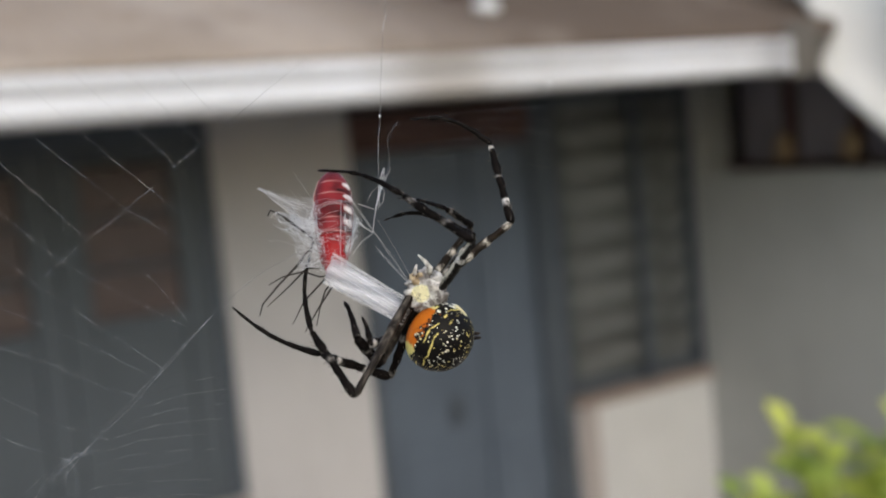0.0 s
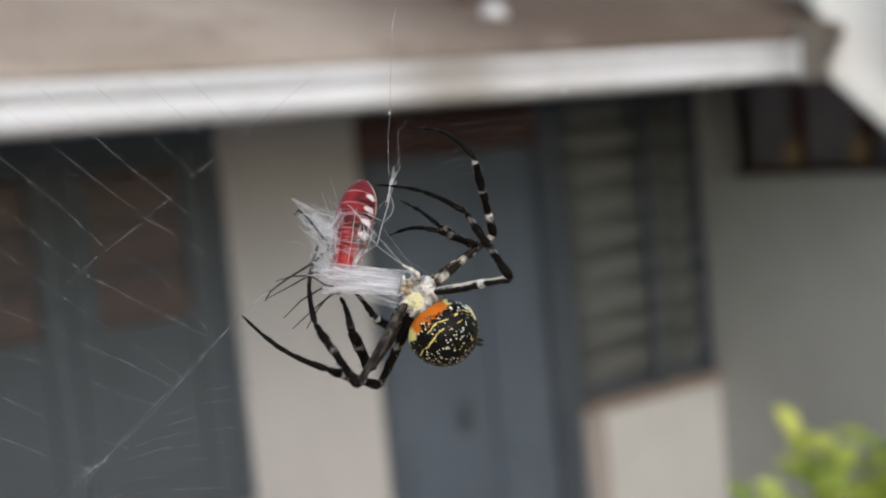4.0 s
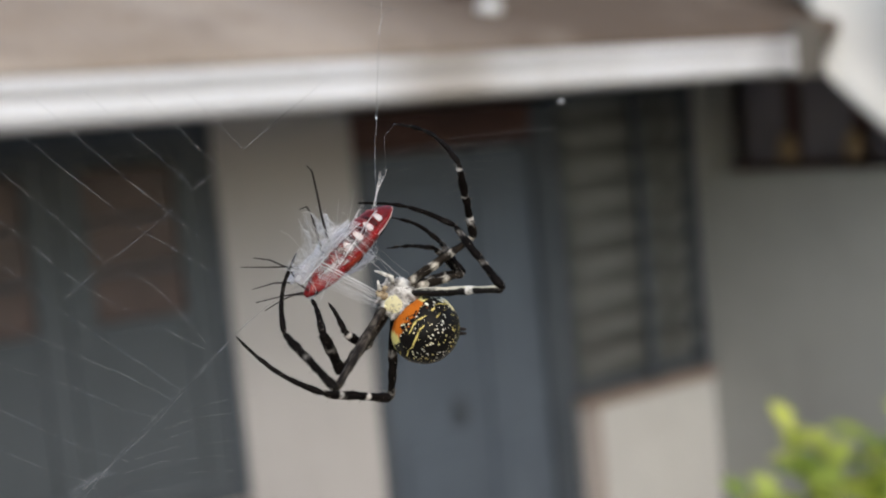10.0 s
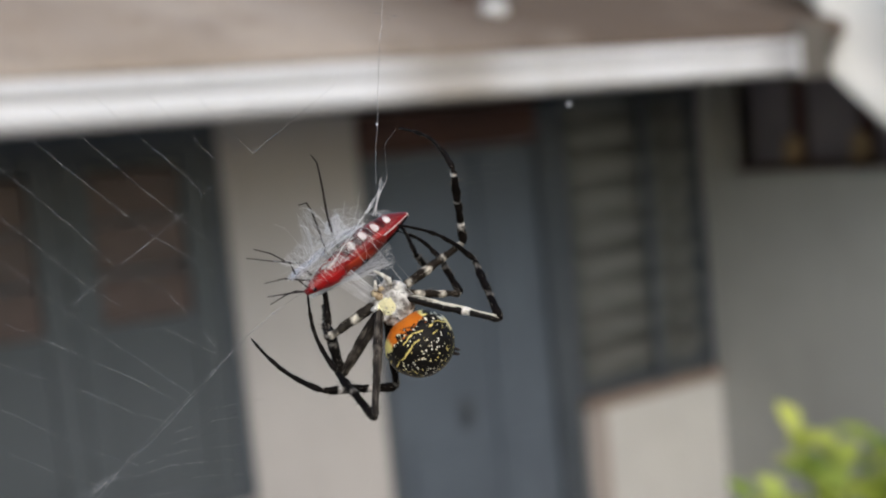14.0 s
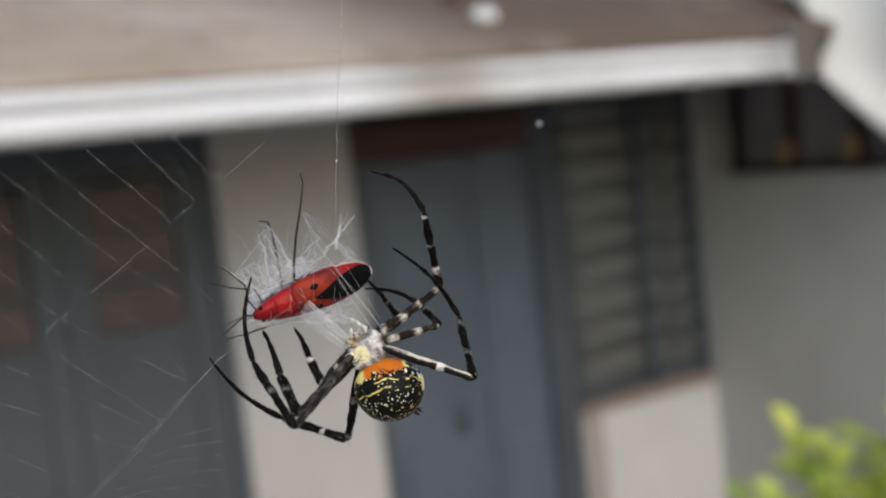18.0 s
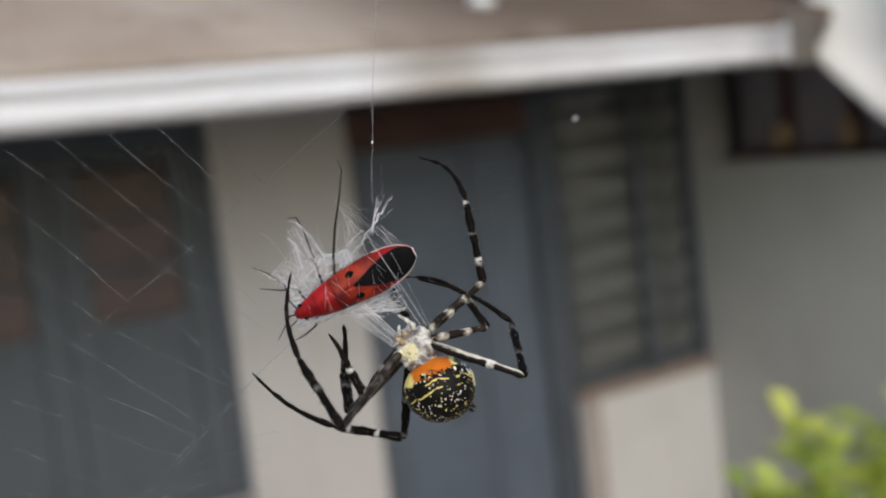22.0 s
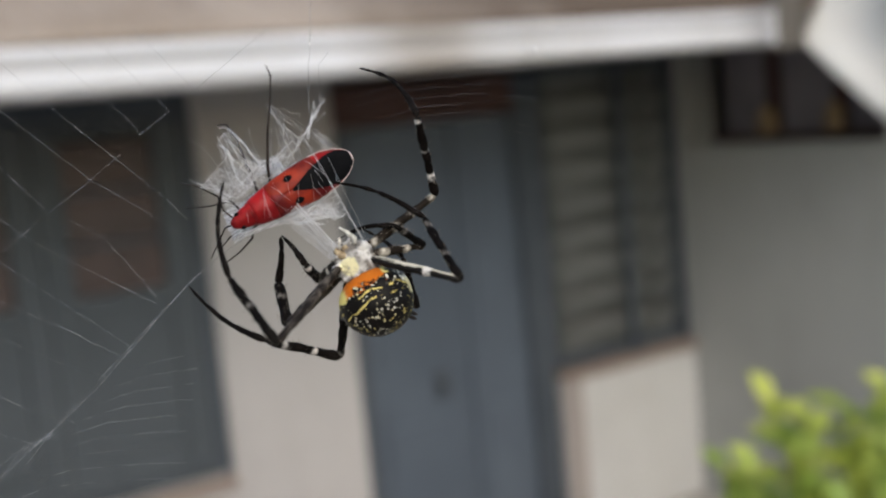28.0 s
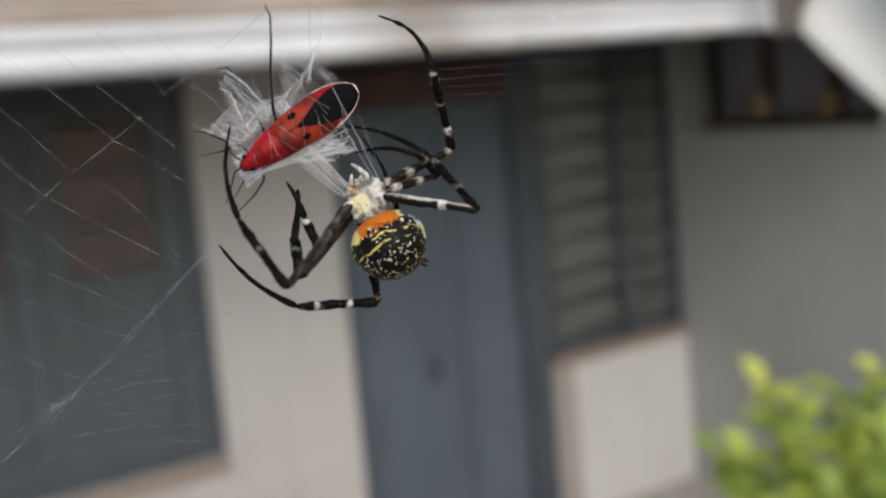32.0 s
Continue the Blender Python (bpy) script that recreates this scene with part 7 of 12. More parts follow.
    walk(metatarsus_of['C'], [
        (0, mm(3.68, 6.67, 3.82, -54.9, 14.3, -131.1)), (0.5, mm(4, 6.31, 3.08, -51.4, 15.8, -130.8)), (1, mm(4.31, 6.1, 2.3, -47.6, 17.2, -130.0)), (1.5, mm(4.35, 6.04, 2.1, -54.3, 20.2, -129.2)),
        (2, mm(4.39, 5.99, 1.91, -60.9, 23.2, -128.4)), (2.5, mm(4.42, 5.95, 1.77, -60.2, 19.9, -129.0)), (3, mm(4.42, 5.9, 1.64, -59.1, 16.6, -129.2)), (3.5, mm(4.36, 5.93, 1.85, -59.4, 16.4, -128.1)),
        (5.5, mm(4.1, 6.09, 2.64, -60.9, 15.2, -123.7)), (6, mm(4.02, 6.13, 2.83, -61.3, 14.8, -122.7)), (6.5, mm(3.93, 6.2, 3.03, -57.8, 14.0, -120.6)), (7, mm(3.84, 6.27, 3.23, -54.4, 13.1, -118.6)),
        (7.5, mm(4.13, 6.17, 2.72, -57.3, 15.5, -115.7)), (8, mm(4.39, 6.12, 2.18, -59.7, 18.1, -112.3)), (8.5, mm(4.34, 6.31, 2.59, -56.3, 15.5, -115.1)), (9, mm(4.27, 6.53, 2.99, -52.4, 13.1, -117.4)),
        (9.5, mm(4.44, 6.56, 2.76, -52.7, 12.2, -118.8)), (10, mm(4.6, 6.59, 2.52, -53.0, 11.3, -120.1)), (10.5, mm(5.12, 6.57, 1.08, -44.9, 7.3, -120.6)), (11, mm(5.21, 6.57, -0.44, -36.8, 3.3, -121.2)),
        (11.5, mm(5.35, 7.1, -1.5, -33.2, 4.5, -121.0)), (12, mm(5.31, 7.77, -2.49, -29.5, 5.6, -120.6)), (12.5, mm(5.1, 8.04, -3.11, -17.0, 5.6, -125.0)), (13, mm(4.83, 8.36, -3.68, -4.5, 5.5, -129.1)),
        (13.5, mm(5, 7.2, -2.55, -13.7, 8.6, -134.7)), (14, mm(4.68, 6.1, -1.39, -23.4, 10.8, -140.6)), (14.5, mm(5.03, 6.48, -1.22, -25.3, 11.8, -135.8)), (16.5, mm(6.02, 8.24, -0.47, -31.9, 14.4, -115.0)),
        (17, mm(5.81, 9.63, -2.43, -13.9, 15.0, -105.8)), (17.5, mm(5.48, 9.47, -3.08, -14.7, 9.5, -109.1)), (18, mm(5.08, 9.24, -3.66, -14.9, 4.2, -112.3)), (18.5, mm(4.58, 9.34, -4.29, -10.7, 4.5, -120.7)),
        (19, mm(4, 9.47, -4.85, -6.5, 4.6, -128.9)), (19.5, mm(4.09, 9.52, -4.78, -8.7, 6.6, -132.1)), (20, mm(4.17, 9.55, -4.72, -11.3, 8.4, -135.5)), (20.5, mm(4.26, 9.64, -4.64, -5.6, 10.0, -140.0)),
        (21, mm(4.29, 9.12, -4.53, -15.3, 9.4, -142.5)), (21.5, mm(4.02, 9.08, -4.77, -8.1, 9.5, -141.1)), (22, mm(3.72, 9.03, -4.99, -0.9, 9.6, -139.6)), (22.5, mm(3.83, 9.13, -4.93, 0.1, 10.5, -136.7)),
        (23, mm(3.93, 9.24, -4.87, 1.2, 11.4, -133.9)), (23.5, mm(4.08, 9.27, -4.76, 3.5, 12.3, -131.1)), (24, mm(4.22, 9.3, -4.64, 5.9, 13.3, -128.4)), (24.5, mm(4.18, 9.15, -4.64, 2.5, 11.8, -132.4)),
        (25, mm(4.15, 9, -4.64, -0.6, 10.3, -136.3)), (25.5, mm(4.21, 9.1, -4.6, 1.2, 10.9, -137.4)), (27.5, mm(4.46, 9.51, -4.44, 8.0, 12.7, -142.5)), (28, mm(4.51, 9.61, -4.39, 9.6, 13.0, -143.9)),
        (28.5, mm(4.69, 9.52, -4.19, 12.9, 14.9, -138.7)), (29, mm(4.86, 9.42, -3.98, 16.1, 16.8, -133.2)), (29.5, mm(4.67, 9.5, -4.21, 2.1, 15.8, -132.4)), (30, mm(4.46, 9.52, -4.44, -11.8, 14.7, -131.2)),
        (30.5, mm(4.17, 8.59, -4.5, -24.5, 8.7, -134.0)), (31, mm(3.85, 7.68, -4.38, -36.5, 3.3, -136.8)), (31.5, mm(3.75, 7.78, -4.53, -32.1, 3.2, -140.6)), (32, mm(3.64, 7.89, -4.67, -27.7, 3.1, -144.2)),
    ])
    walk(femur_of['D'], [
        (0, mm(-1.21, 0.94, -0.4, -20.0, -0.0, 138.0)), (0.5, mm(-1.21, 0.94, -0.4, -35.3, -0.0, 130.6)), (1, mm(-1.21, 0.94, -0.4, -50.5, 0.0, 121.3)), (1.5, mm(-1.21, 0.94, -0.4, -52.5, -0.0, 122.5)),
        (2, mm(-1.21, 0.94, -0.4, -54.3, 0.0, 123.5)), (2.5, mm(-1.21, 0.94, -0.4, -53.4, 0.0, 120.1)), (3, mm(-1.21, 0.94, -0.4, -52.4, 0.0, 117.3)), (3.5, mm(-1.21, 0.94, -0.4, -51.8, -0.0, 117.5)),
        (5.5, mm(-1.21, 0.94, -0.4, -49.4, -0.0, 117.2)), (6, mm(-1.21, 0.94, -0.4, -48.7, 0.0, 117.0)), (6.5, mm(-1.21, 0.94, -0.4, -48.7, -0.0, 121.4)), (7, mm(-1.21, 0.94, -0.4, -48.6, -0.0, 125.7)),
        (7.5, mm(-1.21, 0.94, -0.4, -46.5, -0.0, 131.1)), (8, mm(-1.21, 0.94, -0.4, -44.2, -0.0, 136.1)), (8.5, mm(-1.21, 0.94, -0.4, -40.5, 0.0, 131.2)), (9, mm(-1.21, 0.94, -0.4, -36.7, 0.0, 126.5)),
        (9.5, mm(-1.21, 0.94, -0.4, -34.3, 0.0, 120.9)), (10, mm(-1.21, 0.94, -0.4, -31.9, 0.0, 115.5)), (10.5, mm(-1.21, 0.94, -0.4, -35.1, 0.0, 115.0)), (11, mm(-1.21, 0.94, -0.4, -38.3, 0.0, 114.2)),
        (11.5, mm(-1.21, 0.94, -0.4, -37.1, 0.0, 117.6)), (12, mm(-1.21, 0.94, -0.4, -35.9, 0.0, 121.2)), (12.5, mm(-1.21, 0.94, -0.4, -26.1, 0.0, 121.4)), (13, mm(-1.21, 0.94, -0.4, -16.3, 0.0, 121.5)),
        (13.5, mm(-1.21, 0.94, -0.4, -10.5, 0.0, 106.4)), (14, mm(-1.21, 0.94, -0.4, -4.2, 0.0, 91.8)), (14.5, mm(-1.21, 0.94, -0.4, -8.3, -0.0, 94.3)), (16.5, mm(-1.21, 0.94, -0.4, -24.9, -0.0, 105.7)),
        (17, mm(-1.21, 0.94, -0.4, -23.4, -0.0, 91.4)), (17.5, mm(-1.21, 0.94, -0.4, -27.6, -0.0, 99.4)), (18, mm(-1.21, 0.94, -0.4, -31.6, -0.0, 107.7)), (18.5, mm(-1.21, 0.94, -0.4, -24.9, 0.0, 110.1)),
        (19, mm(-1.21, 0.94, -0.4, -18.0, 0.0, 112.1)), (19.5, mm(-1.21, 0.94, -0.4, -21.0, -0.0, 105.0)), (20, mm(-1.21, 0.94, -0.4, -23.7, -0.0, 97.6)), (20.5, mm(-1.21, 0.94, -0.4, -27.7, -0.0, 90.0)),
        (21, mm(-1.21, 0.94, -0.4, 6.5, -0.0, 86.0)), (21.5, mm(-1.21, 0.94, -0.4, -0.6, 0.0, 98.8)), (22, mm(-1.21, 0.94, -0.4, -7.7, 0.0, 111.8)), (22.5, mm(-1.21, 0.94, -0.4, -12.6, 0.0, 112.3)),
        (23, mm(-1.21, 0.94, -0.4, -17.5, 0.0, 113.0)), (23.5, mm(-1.21, 0.94, -0.4, -22.4, 0.0, 113.6)), (24, mm(-1.21, 0.94, -0.4, -27.2, 0.0, 114.2)), (24.5, mm(-1.21, 0.94, -0.4, -40.0, 0.0, 112.5)),
        (25, mm(-1.21, 0.94, -0.4, -52.8, 0.0, 110.2)), (25.5, mm(-1.21, 0.94, -0.4, -53.6, 0.0, 108.6)), (27.5, mm(-1.21, 0.94, -0.4, -56.9, -0.0, 101.3)), (28, mm(-1.21, 0.94, -0.4, -57.7, 0.0, 99.4)),
        (28.5, mm(-1.21, 0.94, -0.4, -52.5, 0.0, 104.9)), (29, mm(-1.21, 0.94, -0.4, -47.3, 0.0, 109.5)), (29.5, mm(-1.21, 0.94, -0.4, -42.2, 0.0, 113.9)), (30, mm(-1.21, 0.94, -0.4, -37.1, 0.0, 117.9)),
        (30.5, mm(-1.21, 0.94, -0.4, -15.2, 0.0, 107.8)), (31, mm(-1.21, 0.94, -0.4, 6.9, 0.0, 99.6)), (31.5, mm(-1.21, 0.94, -0.4, -7.0, 0.0, 108.5)), (32, mm(-1.21, 0.94, -0.4, -20.7, 0.0, 118.2)),
    ])
    walk(tibia_of['D'], [
        (0, mm(0, 7.56, 0, 67.3, 16.2, -52.8)), (0.5, mm(0, 7.56, 0, 79.3, 29.1, -51.8)), (1, mm(0, 7.56, 0, 92.5, 41.8, -47.4)), (1.5, mm(0, 7.56, 0, 92.5, 45.7, -52.0)),
        (2, mm(0, 7.56, 0, 90.3, 49.9, -58.5)), (2.5, mm(0, 7.56, 0, 76.0, 52.8, -78.1)), (3, mm(0, 7.56, 0, 59.5, 52.0, -99.7)), (3.5, mm(0, 7.56, 0, 51.3, 51.1, -102.3)),
        (5.5, mm(0, 7.56, 0, 19.7, 47.7, -109.2)), (6, mm(0, 7.56, 0, 12.6, 46.9, -110.5)), (6.5, mm(0, 7.56, 0, 9.7, 46.0, -114.4)), (7, mm(0, 7.56, 0, 7.0, 45.0, -118.1)),
        (7.5, mm(0, 7.56, 0, 4.7, 41.6, -122.6)), (8, mm(0, 7.56, 0, 3.3, 38.1, -126.3)), (8.5, mm(0, 7.56, 0, 10.7, 36.5, -120.0)), (9, mm(0, 7.56, 0, 17.3, 34.2, -114.3)),
        (9.5, mm(0, 7.56, 0, 21.8, 32.6, -110.4)), (10, mm(0, 7.56, 0, 26.1, 30.8, -106.7)), (10.5, mm(0, 7.56, 0, 24.6, 33.7, -108.0)), (11, mm(0, 7.56, 0, 23.0, 36.7, -109.2)),
        (11.5, mm(0, 7.56, 0, 23.6, 35.6, -109.1)), (12, mm(0, 7.56, 0, 24.2, 34.4, -109.1)), (12.5, mm(0, 7.56, 0, 7.8, 24.3, -112.7)), (13, mm(0, 7.56, 0, -7.1, 14.7, -115.6)),
        (13.5, mm(0, 7.56, 0, -33.4, 10.2, -104.6)), (14, mm(0, 7.56, 0, -61.8, 4.1, -98.4)), (14.5, mm(0, 7.56, 0, -53.8, 8.2, -99.3)), (16.5, mm(0, 7.56, 0, -23.7, 23.3, -111.6)),
        (17, mm(0, 7.56, 0, -35.6, 23.2, -82.8)), (17.5, mm(0, 7.56, 0, -24.2, 27.4, -98.7)), (18, mm(0, 7.56, 0, -13.7, 29.4, -113.7)), (18.5, mm(0, 7.56, 0, -4.3, 23.0, -113.9)),
        (19, mm(0, 7.56, 0, 5.3, 16.6, -113.9)), (19.5, mm(0, 7.56, 0, 19.3, 20.3, -105.2)), (20, mm(0, 7.56, 0, 34.7, 23.6, -95.3)), (20.5, mm(0, 7.56, 0, 42.4, 27.5, -84.2)),
        (21, mm(0, 7.56, 0, -26.7, -6.5, -92.7)), (21.5, mm(0, 7.56, 0, -15.1, 0.6, -102.2)), (22, mm(0, 7.56, 0, -5.8, 7.2, -112.2)), (22.5, mm(0, 7.56, 0, -2.3, 11.8, -111.0)),
        (23, mm(0, 7.56, 0, 1.4, 16.5, -109.9)), (23.5, mm(0, 7.56, 0, 12.3, 20.8, -112.8)), (24, mm(0, 7.56, 0, 22.3, 24.7, -116.5)), (24.5, mm(0, 7.56, 0, 31.4, 37.1, -115.8)),
        (25, mm(0, 7.56, 0, 43.0, 50.4, -113.0)), (25.5, mm(0, 7.56, 0, 44.0, 51.9, -110.2)), (27.5, mm(0, 7.56, 0, 50.2, 56.7, -97.0)), (28, mm(0, 7.56, 0, 52.4, 57.6, -93.1)),
        (28.5, mm(0, 7.56, 0, 44.2, 51.9, -101.7)), (29, mm(0, 7.56, 0, 39.2, 46.0, -107.1)), (29.5, mm(0, 7.56, 0, 34.6, 40.3, -110.8)), (30, mm(0, 7.56, 0, 31.3, 34.7, -113.5)),
        (30.5, mm(0, 7.56, 0, -2.0, 15.0, -101.0)), (31, mm(0, 7.56, 0, -43.1, -6.8, -93.8)), (31.5, mm(0, 7.56, 0, -22.6, 6.7, -106.2)), (32, mm(0, 7.56, 0, -8.0, 18.1, -120.2)),
    ])
    walk(metatarsus_of['D'], [
        (0, mm(1.8, 7.67, 3.46, -57.2, 14.4, -135.3)), (0.5, mm(1.72, 6.55, 3.35, -57.7, 27.3, -133.2)), (1, mm(1.63, 5.54, 2.91, -57.3, 41.6, -133.0)), (1.5, mm(1.58, 5.26, 2.72, -49.9, 46.7, -125.3)),
        (2, mm(1.54, 5.01, 2.51, -40.6, 51.4, -116.0)), (2.5, mm(1.55, 4.81, 2.29, -37.7, 51.2, -112.3)), (3, mm(1.51, 4.62, 2.07, -34.5, 50.9, -108.4)), (3.5, mm(1.88, 4.73, 1.91, -41.9, 49.5, -113.0)),
        (5.5, mm(3.15, 5.43, 0.88, -69.8, 41.3, -131.0)), (6, mm(3.35, 5.64, 0.58, -76.0, 38.7, -135.4)), (6.5, mm(3.3, 5.54, 0.46, -74.7, 38.0, -136.6)), (7, mm(3.25, 5.44, 0.34, -73.2, 37.3, -137.9)),
        (7.5, mm(3.16, 5.29, 0.24, -68.3, 33.9, -140.4)), (8, mm(3.06, 5.15, 0.18, -62.9, 30.5, -142.7)), (8.5, mm(3.11, 5.27, 0.58, -57.0, 29.5, -138.5)), (9, mm(3.12, 5.43, 0.96, -51.5, 27.9, -134.8)),
        (9.5, mm(3.12, 5.57, 1.22, -47.5, 26.6, -132.8)), (10, mm(3.1, 5.72, 1.47, -43.7, 25.2, -130.9)), (10.5, mm(3.1, 5.61, 1.35, -46.5, 28.5, -129.4)), (11, mm(3.09, 5.52, 1.22, -49.0, 32.0, -127.8)),
        (11.5, mm(3.08, 5.53, 1.27, -48.3, 32.0, -124.3)), (12, mm(3.07, 5.54, 1.32, -47.6, 31.9, -120.8)), (12.5, mm(3.48, 5.87, 0.48, -37.1, 22.9, -120.2)), (13, mm(3.54, 6, -0.47, -26.7, 14.1, -120.2)),
        (13.5, mm(3.25, 7.1, -2.11, -44.4, 9.9, -109.0)), (14, mm(1.86, 7.54, -3.43, -64.0, 4.1, -102.3)), (14.5, mm(2.35, 7.63, -3.11, -53.6, 8.1, -103.7)), (16.5, mm(3.55, 6.82, -1.44, -9.4, 22.3, -117.8)),
        (17, mm(3.03, 8.85, -2.09, 8.2, 21.9, -111.8)), (17.5, mm(3.63, 7.75, -1.42, 12.2, 25.3, -115.6)), (18, mm(3.65, 6.45, -0.81, 15.7, 28.1, -119.8)), (18.5, mm(3.6, 6.09, -0.27, -0.5, 22.1, -118.8)),
        (19, mm(3.51, 5.89, 0.35, -16.9, 16.0, -118.3)), (19.5, mm(3.43, 6.16, 1.21, -21.2, 19.8, -110.6)), (20, mm(3.11, 6.38, 2.03, -24.4, 23.2, -102.3)), (20.5, mm(2.99, 6.64, 2.33, -24.8, 27.6, -94.0)),
        (21, mm(3.47, 7.2, -1.74, -37.0, -6.5, -89.0)), (21.5, mm(3.68, 6.77, -1.02, -19.0, 0.6, -100.7)), (22, mm(3.61, 6.14, -0.39, -3.9, 7.2, -112.6)), (22.5, mm(3.65, 6.19, -0.15, -7.0, 11.5, -114.4)),
        (23, mm(3.66, 6.21, 0.09, -10.4, 15.8, -116.3)), (23.5, mm(3.4, 5.81, 0.77, -17.4, 20.1, -117.5)), (24, mm(2.95, 5.39, 1.35, -24.6, 24.2, -118.9)), (24.5, mm(2.46, 5.01, 1.62, -33.9, 35.3, -122.6)),
        (25, mm(1.82, 4.56, 1.69, -44.8, 46.0, -128.1)), (25.5, mm(1.9, 4.59, 1.67, -41.5, 48.8, -122.8)), (27.5, mm(2.17, 4.77, 1.65, -19.9, 56.8, -94.1)), (28, mm(2.23, 4.82, 1.66, -12.5, 57.6, -85.3)),
        (28.5, mm(2.31, 4.9, 1.68, -21.4, 52.4, -94.0)), (29, mm(2.37, 4.98, 1.71, -27.1, 46.8, -99.8)), (29.5, mm(2.49, 5.08, 1.69, -30.7, 41.4, -103.6)), (30, mm(2.59, 5.17, 1.67, -33.3, 36.0, -106.5)),
        (30.5, mm(3.83, 6.85, -0.13, -13.5, 14.8, -103.5)), (31, mm(2.82, 7.06, -2.64, 5.3, -6.7, -103.9)), (31.5, mm(3.51, 6.72, -1.49, 1.5, 6.6, -111.1)), (32, mm(3.42, 5.76, -0.52, -5.9, 18.0, -120.4)),
    ])
    walk(femur_of['E'], [
        (0, mm(1.34, 0.8, 0.13, -7.4, -0.0, -69.4)), (0.5, mm(1.34, 0.8, 0.13, -2.3, 0.0, -71.5)), (1, mm(1.34, 0.8, 0.13, 2.8, -0.0, -74.2)), (1.5, mm(1.34, 0.8, 0.13, 2.9, -0.0, -70.9)),
        (2, mm(1.34, 0.8, 0.13, 3.0, -0.0, -67.7)), (2.5, mm(1.34, 0.8, 0.13, -12.9, -0.0, -76.0)), (3, mm(1.34, 0.8, 0.13, -28.8, -0.0, -83.8)), (3.5, mm(1.34, 0.8, 0.13, -28.4, 0.0, -85.3)),
        (5.5, mm(1.34, 0.8, 0.13, -26.6, -0.0, -91.9)), (6, mm(1.34, 0.8, 0.13, -26.1, -0.0, -93.7)), (6.5, mm(1.34, 0.8, 0.13, -25.3, 0.0, -89.9)), (7, mm(1.34, 0.8, 0.13, -24.3, 0.0, -86.2)),
        (7.5, mm(1.34, 0.8, 0.13, -22.6, 0.0, -85.5)), (8, mm(1.34, 0.8, 0.13, -21.0, -0.0, -84.9)), (8.5, mm(1.34, 0.8, 0.13, -24.1, 0.0, -86.8)), (9, mm(1.34, 0.8, 0.13, -27.1, -0.0, -88.7)),
        (9.5, mm(1.34, 0.8, 0.13, -25.5, -0.0, -93.3)), (10, mm(1.34, 0.8, 0.13, -23.8, -0.0, -97.6)), (10.5, mm(1.34, 0.8, 0.13, -26.0, -0.0, -97.0)), (11, mm(1.34, 0.8, 0.13, -28.3, 0.0, -96.5)),
        (11.5, mm(1.34, 0.8, 0.13, -29.0, -0.0, -90.3)), (12, mm(1.34, 0.8, 0.13, -29.7, -0.0, -84.2)), (12.5, mm(1.34, 0.8, 0.13, -32.6, -0.0, -85.1)), (13, mm(1.34, 0.8, 0.13, -35.4, -0.0, -85.9)),
        (13.5, mm(1.34, 0.8, 0.13, -33.7, -0.0, -86.8)), (14, mm(1.34, 0.8, 0.13, -32.0, -0.0, -87.6)), (14.5, mm(1.34, 0.8, 0.13, -31.7, 0.0, -89.5)), (16.5, mm(1.34, 0.8, 0.13, -30.3, 0.0, -97.3)),
        (17, mm(1.34, 0.8, 0.13, -35.7, 0.0, -89.9)), (17.5, mm(1.34, 0.8, 0.13, -32.4, 0.0, -86.3)), (18, mm(1.34, 0.8, 0.13, -29.1, 0.0, -82.7)), (18.5, mm(1.34, 0.8, 0.13, -30.3, -0.0, -83.7)),
        (19, mm(1.34, 0.8, 0.13, -31.6, -0.0, -84.6)), (19.5, mm(1.34, 0.8, 0.13, -30.7, 0.0, -82.7)), (20, mm(1.34, 0.8, 0.13, -29.8, 0.0, -81.0)), (20.5, mm(1.34, 0.8, 0.13, -30.4, 0.0, -87.1)),
        (21, mm(1.34, 0.8, 0.13, -31.6, 0.0, -82.3)), (21.5, mm(1.34, 0.8, 0.13, -32.0, -0.0, -82.0)), (22, mm(1.34, 0.8, 0.13, -32.4, -0.0, -81.7)), (22.5, mm(1.34, 0.8, 0.13, -31.6, -0.0, -80.0)),
        (23, mm(1.34, 0.8, 0.13, -30.8, -0.0, -78.1)), (23.5, mm(1.34, 0.8, 0.13, -28.0, -0.0, -75.8)), (24, mm(1.34, 0.8, 0.13, -25.3, -0.0, -73.6)), (24.5, mm(1.34, 0.8, 0.13, -26.4, -0.0, -74.5)),
        (25, mm(1.34, 0.8, 0.13, -27.5, -0.0, -75.3)), (25.5, mm(1.34, 0.8, 0.13, -27.2, -0.0, -76.2)), (27.5, mm(1.34, 0.8, 0.13, -25.7, 0.0, -79.5)), (28, mm(1.34, 0.8, 0.13, -25.4, -0.0, -80.3)),
        (28.5, mm(1.34, 0.8, 0.13, -24.1, -0.0, -77.1)), (29, mm(1.34, 0.8, 0.13, -22.9, -0.0, -74.0)), (29.5, mm(1.34, 0.8, 0.13, -26.1, -0.0, -72.7)), (30, mm(1.34, 0.8, 0.13, -29.3, -0.0, -71.6)),
        (30.5, mm(1.34, 0.8, 0.13, -33.3, -0.0, -74.1)), (31, mm(1.34, 0.8, 0.13, -37.2, -0.0, -76.6)), (31.5, mm(1.34, 0.8, 0.13, -33.6, -0.0, -82.9)), (32, mm(1.34, 0.8, 0.13, -29.8, -0.0, -88.7)),
    ])
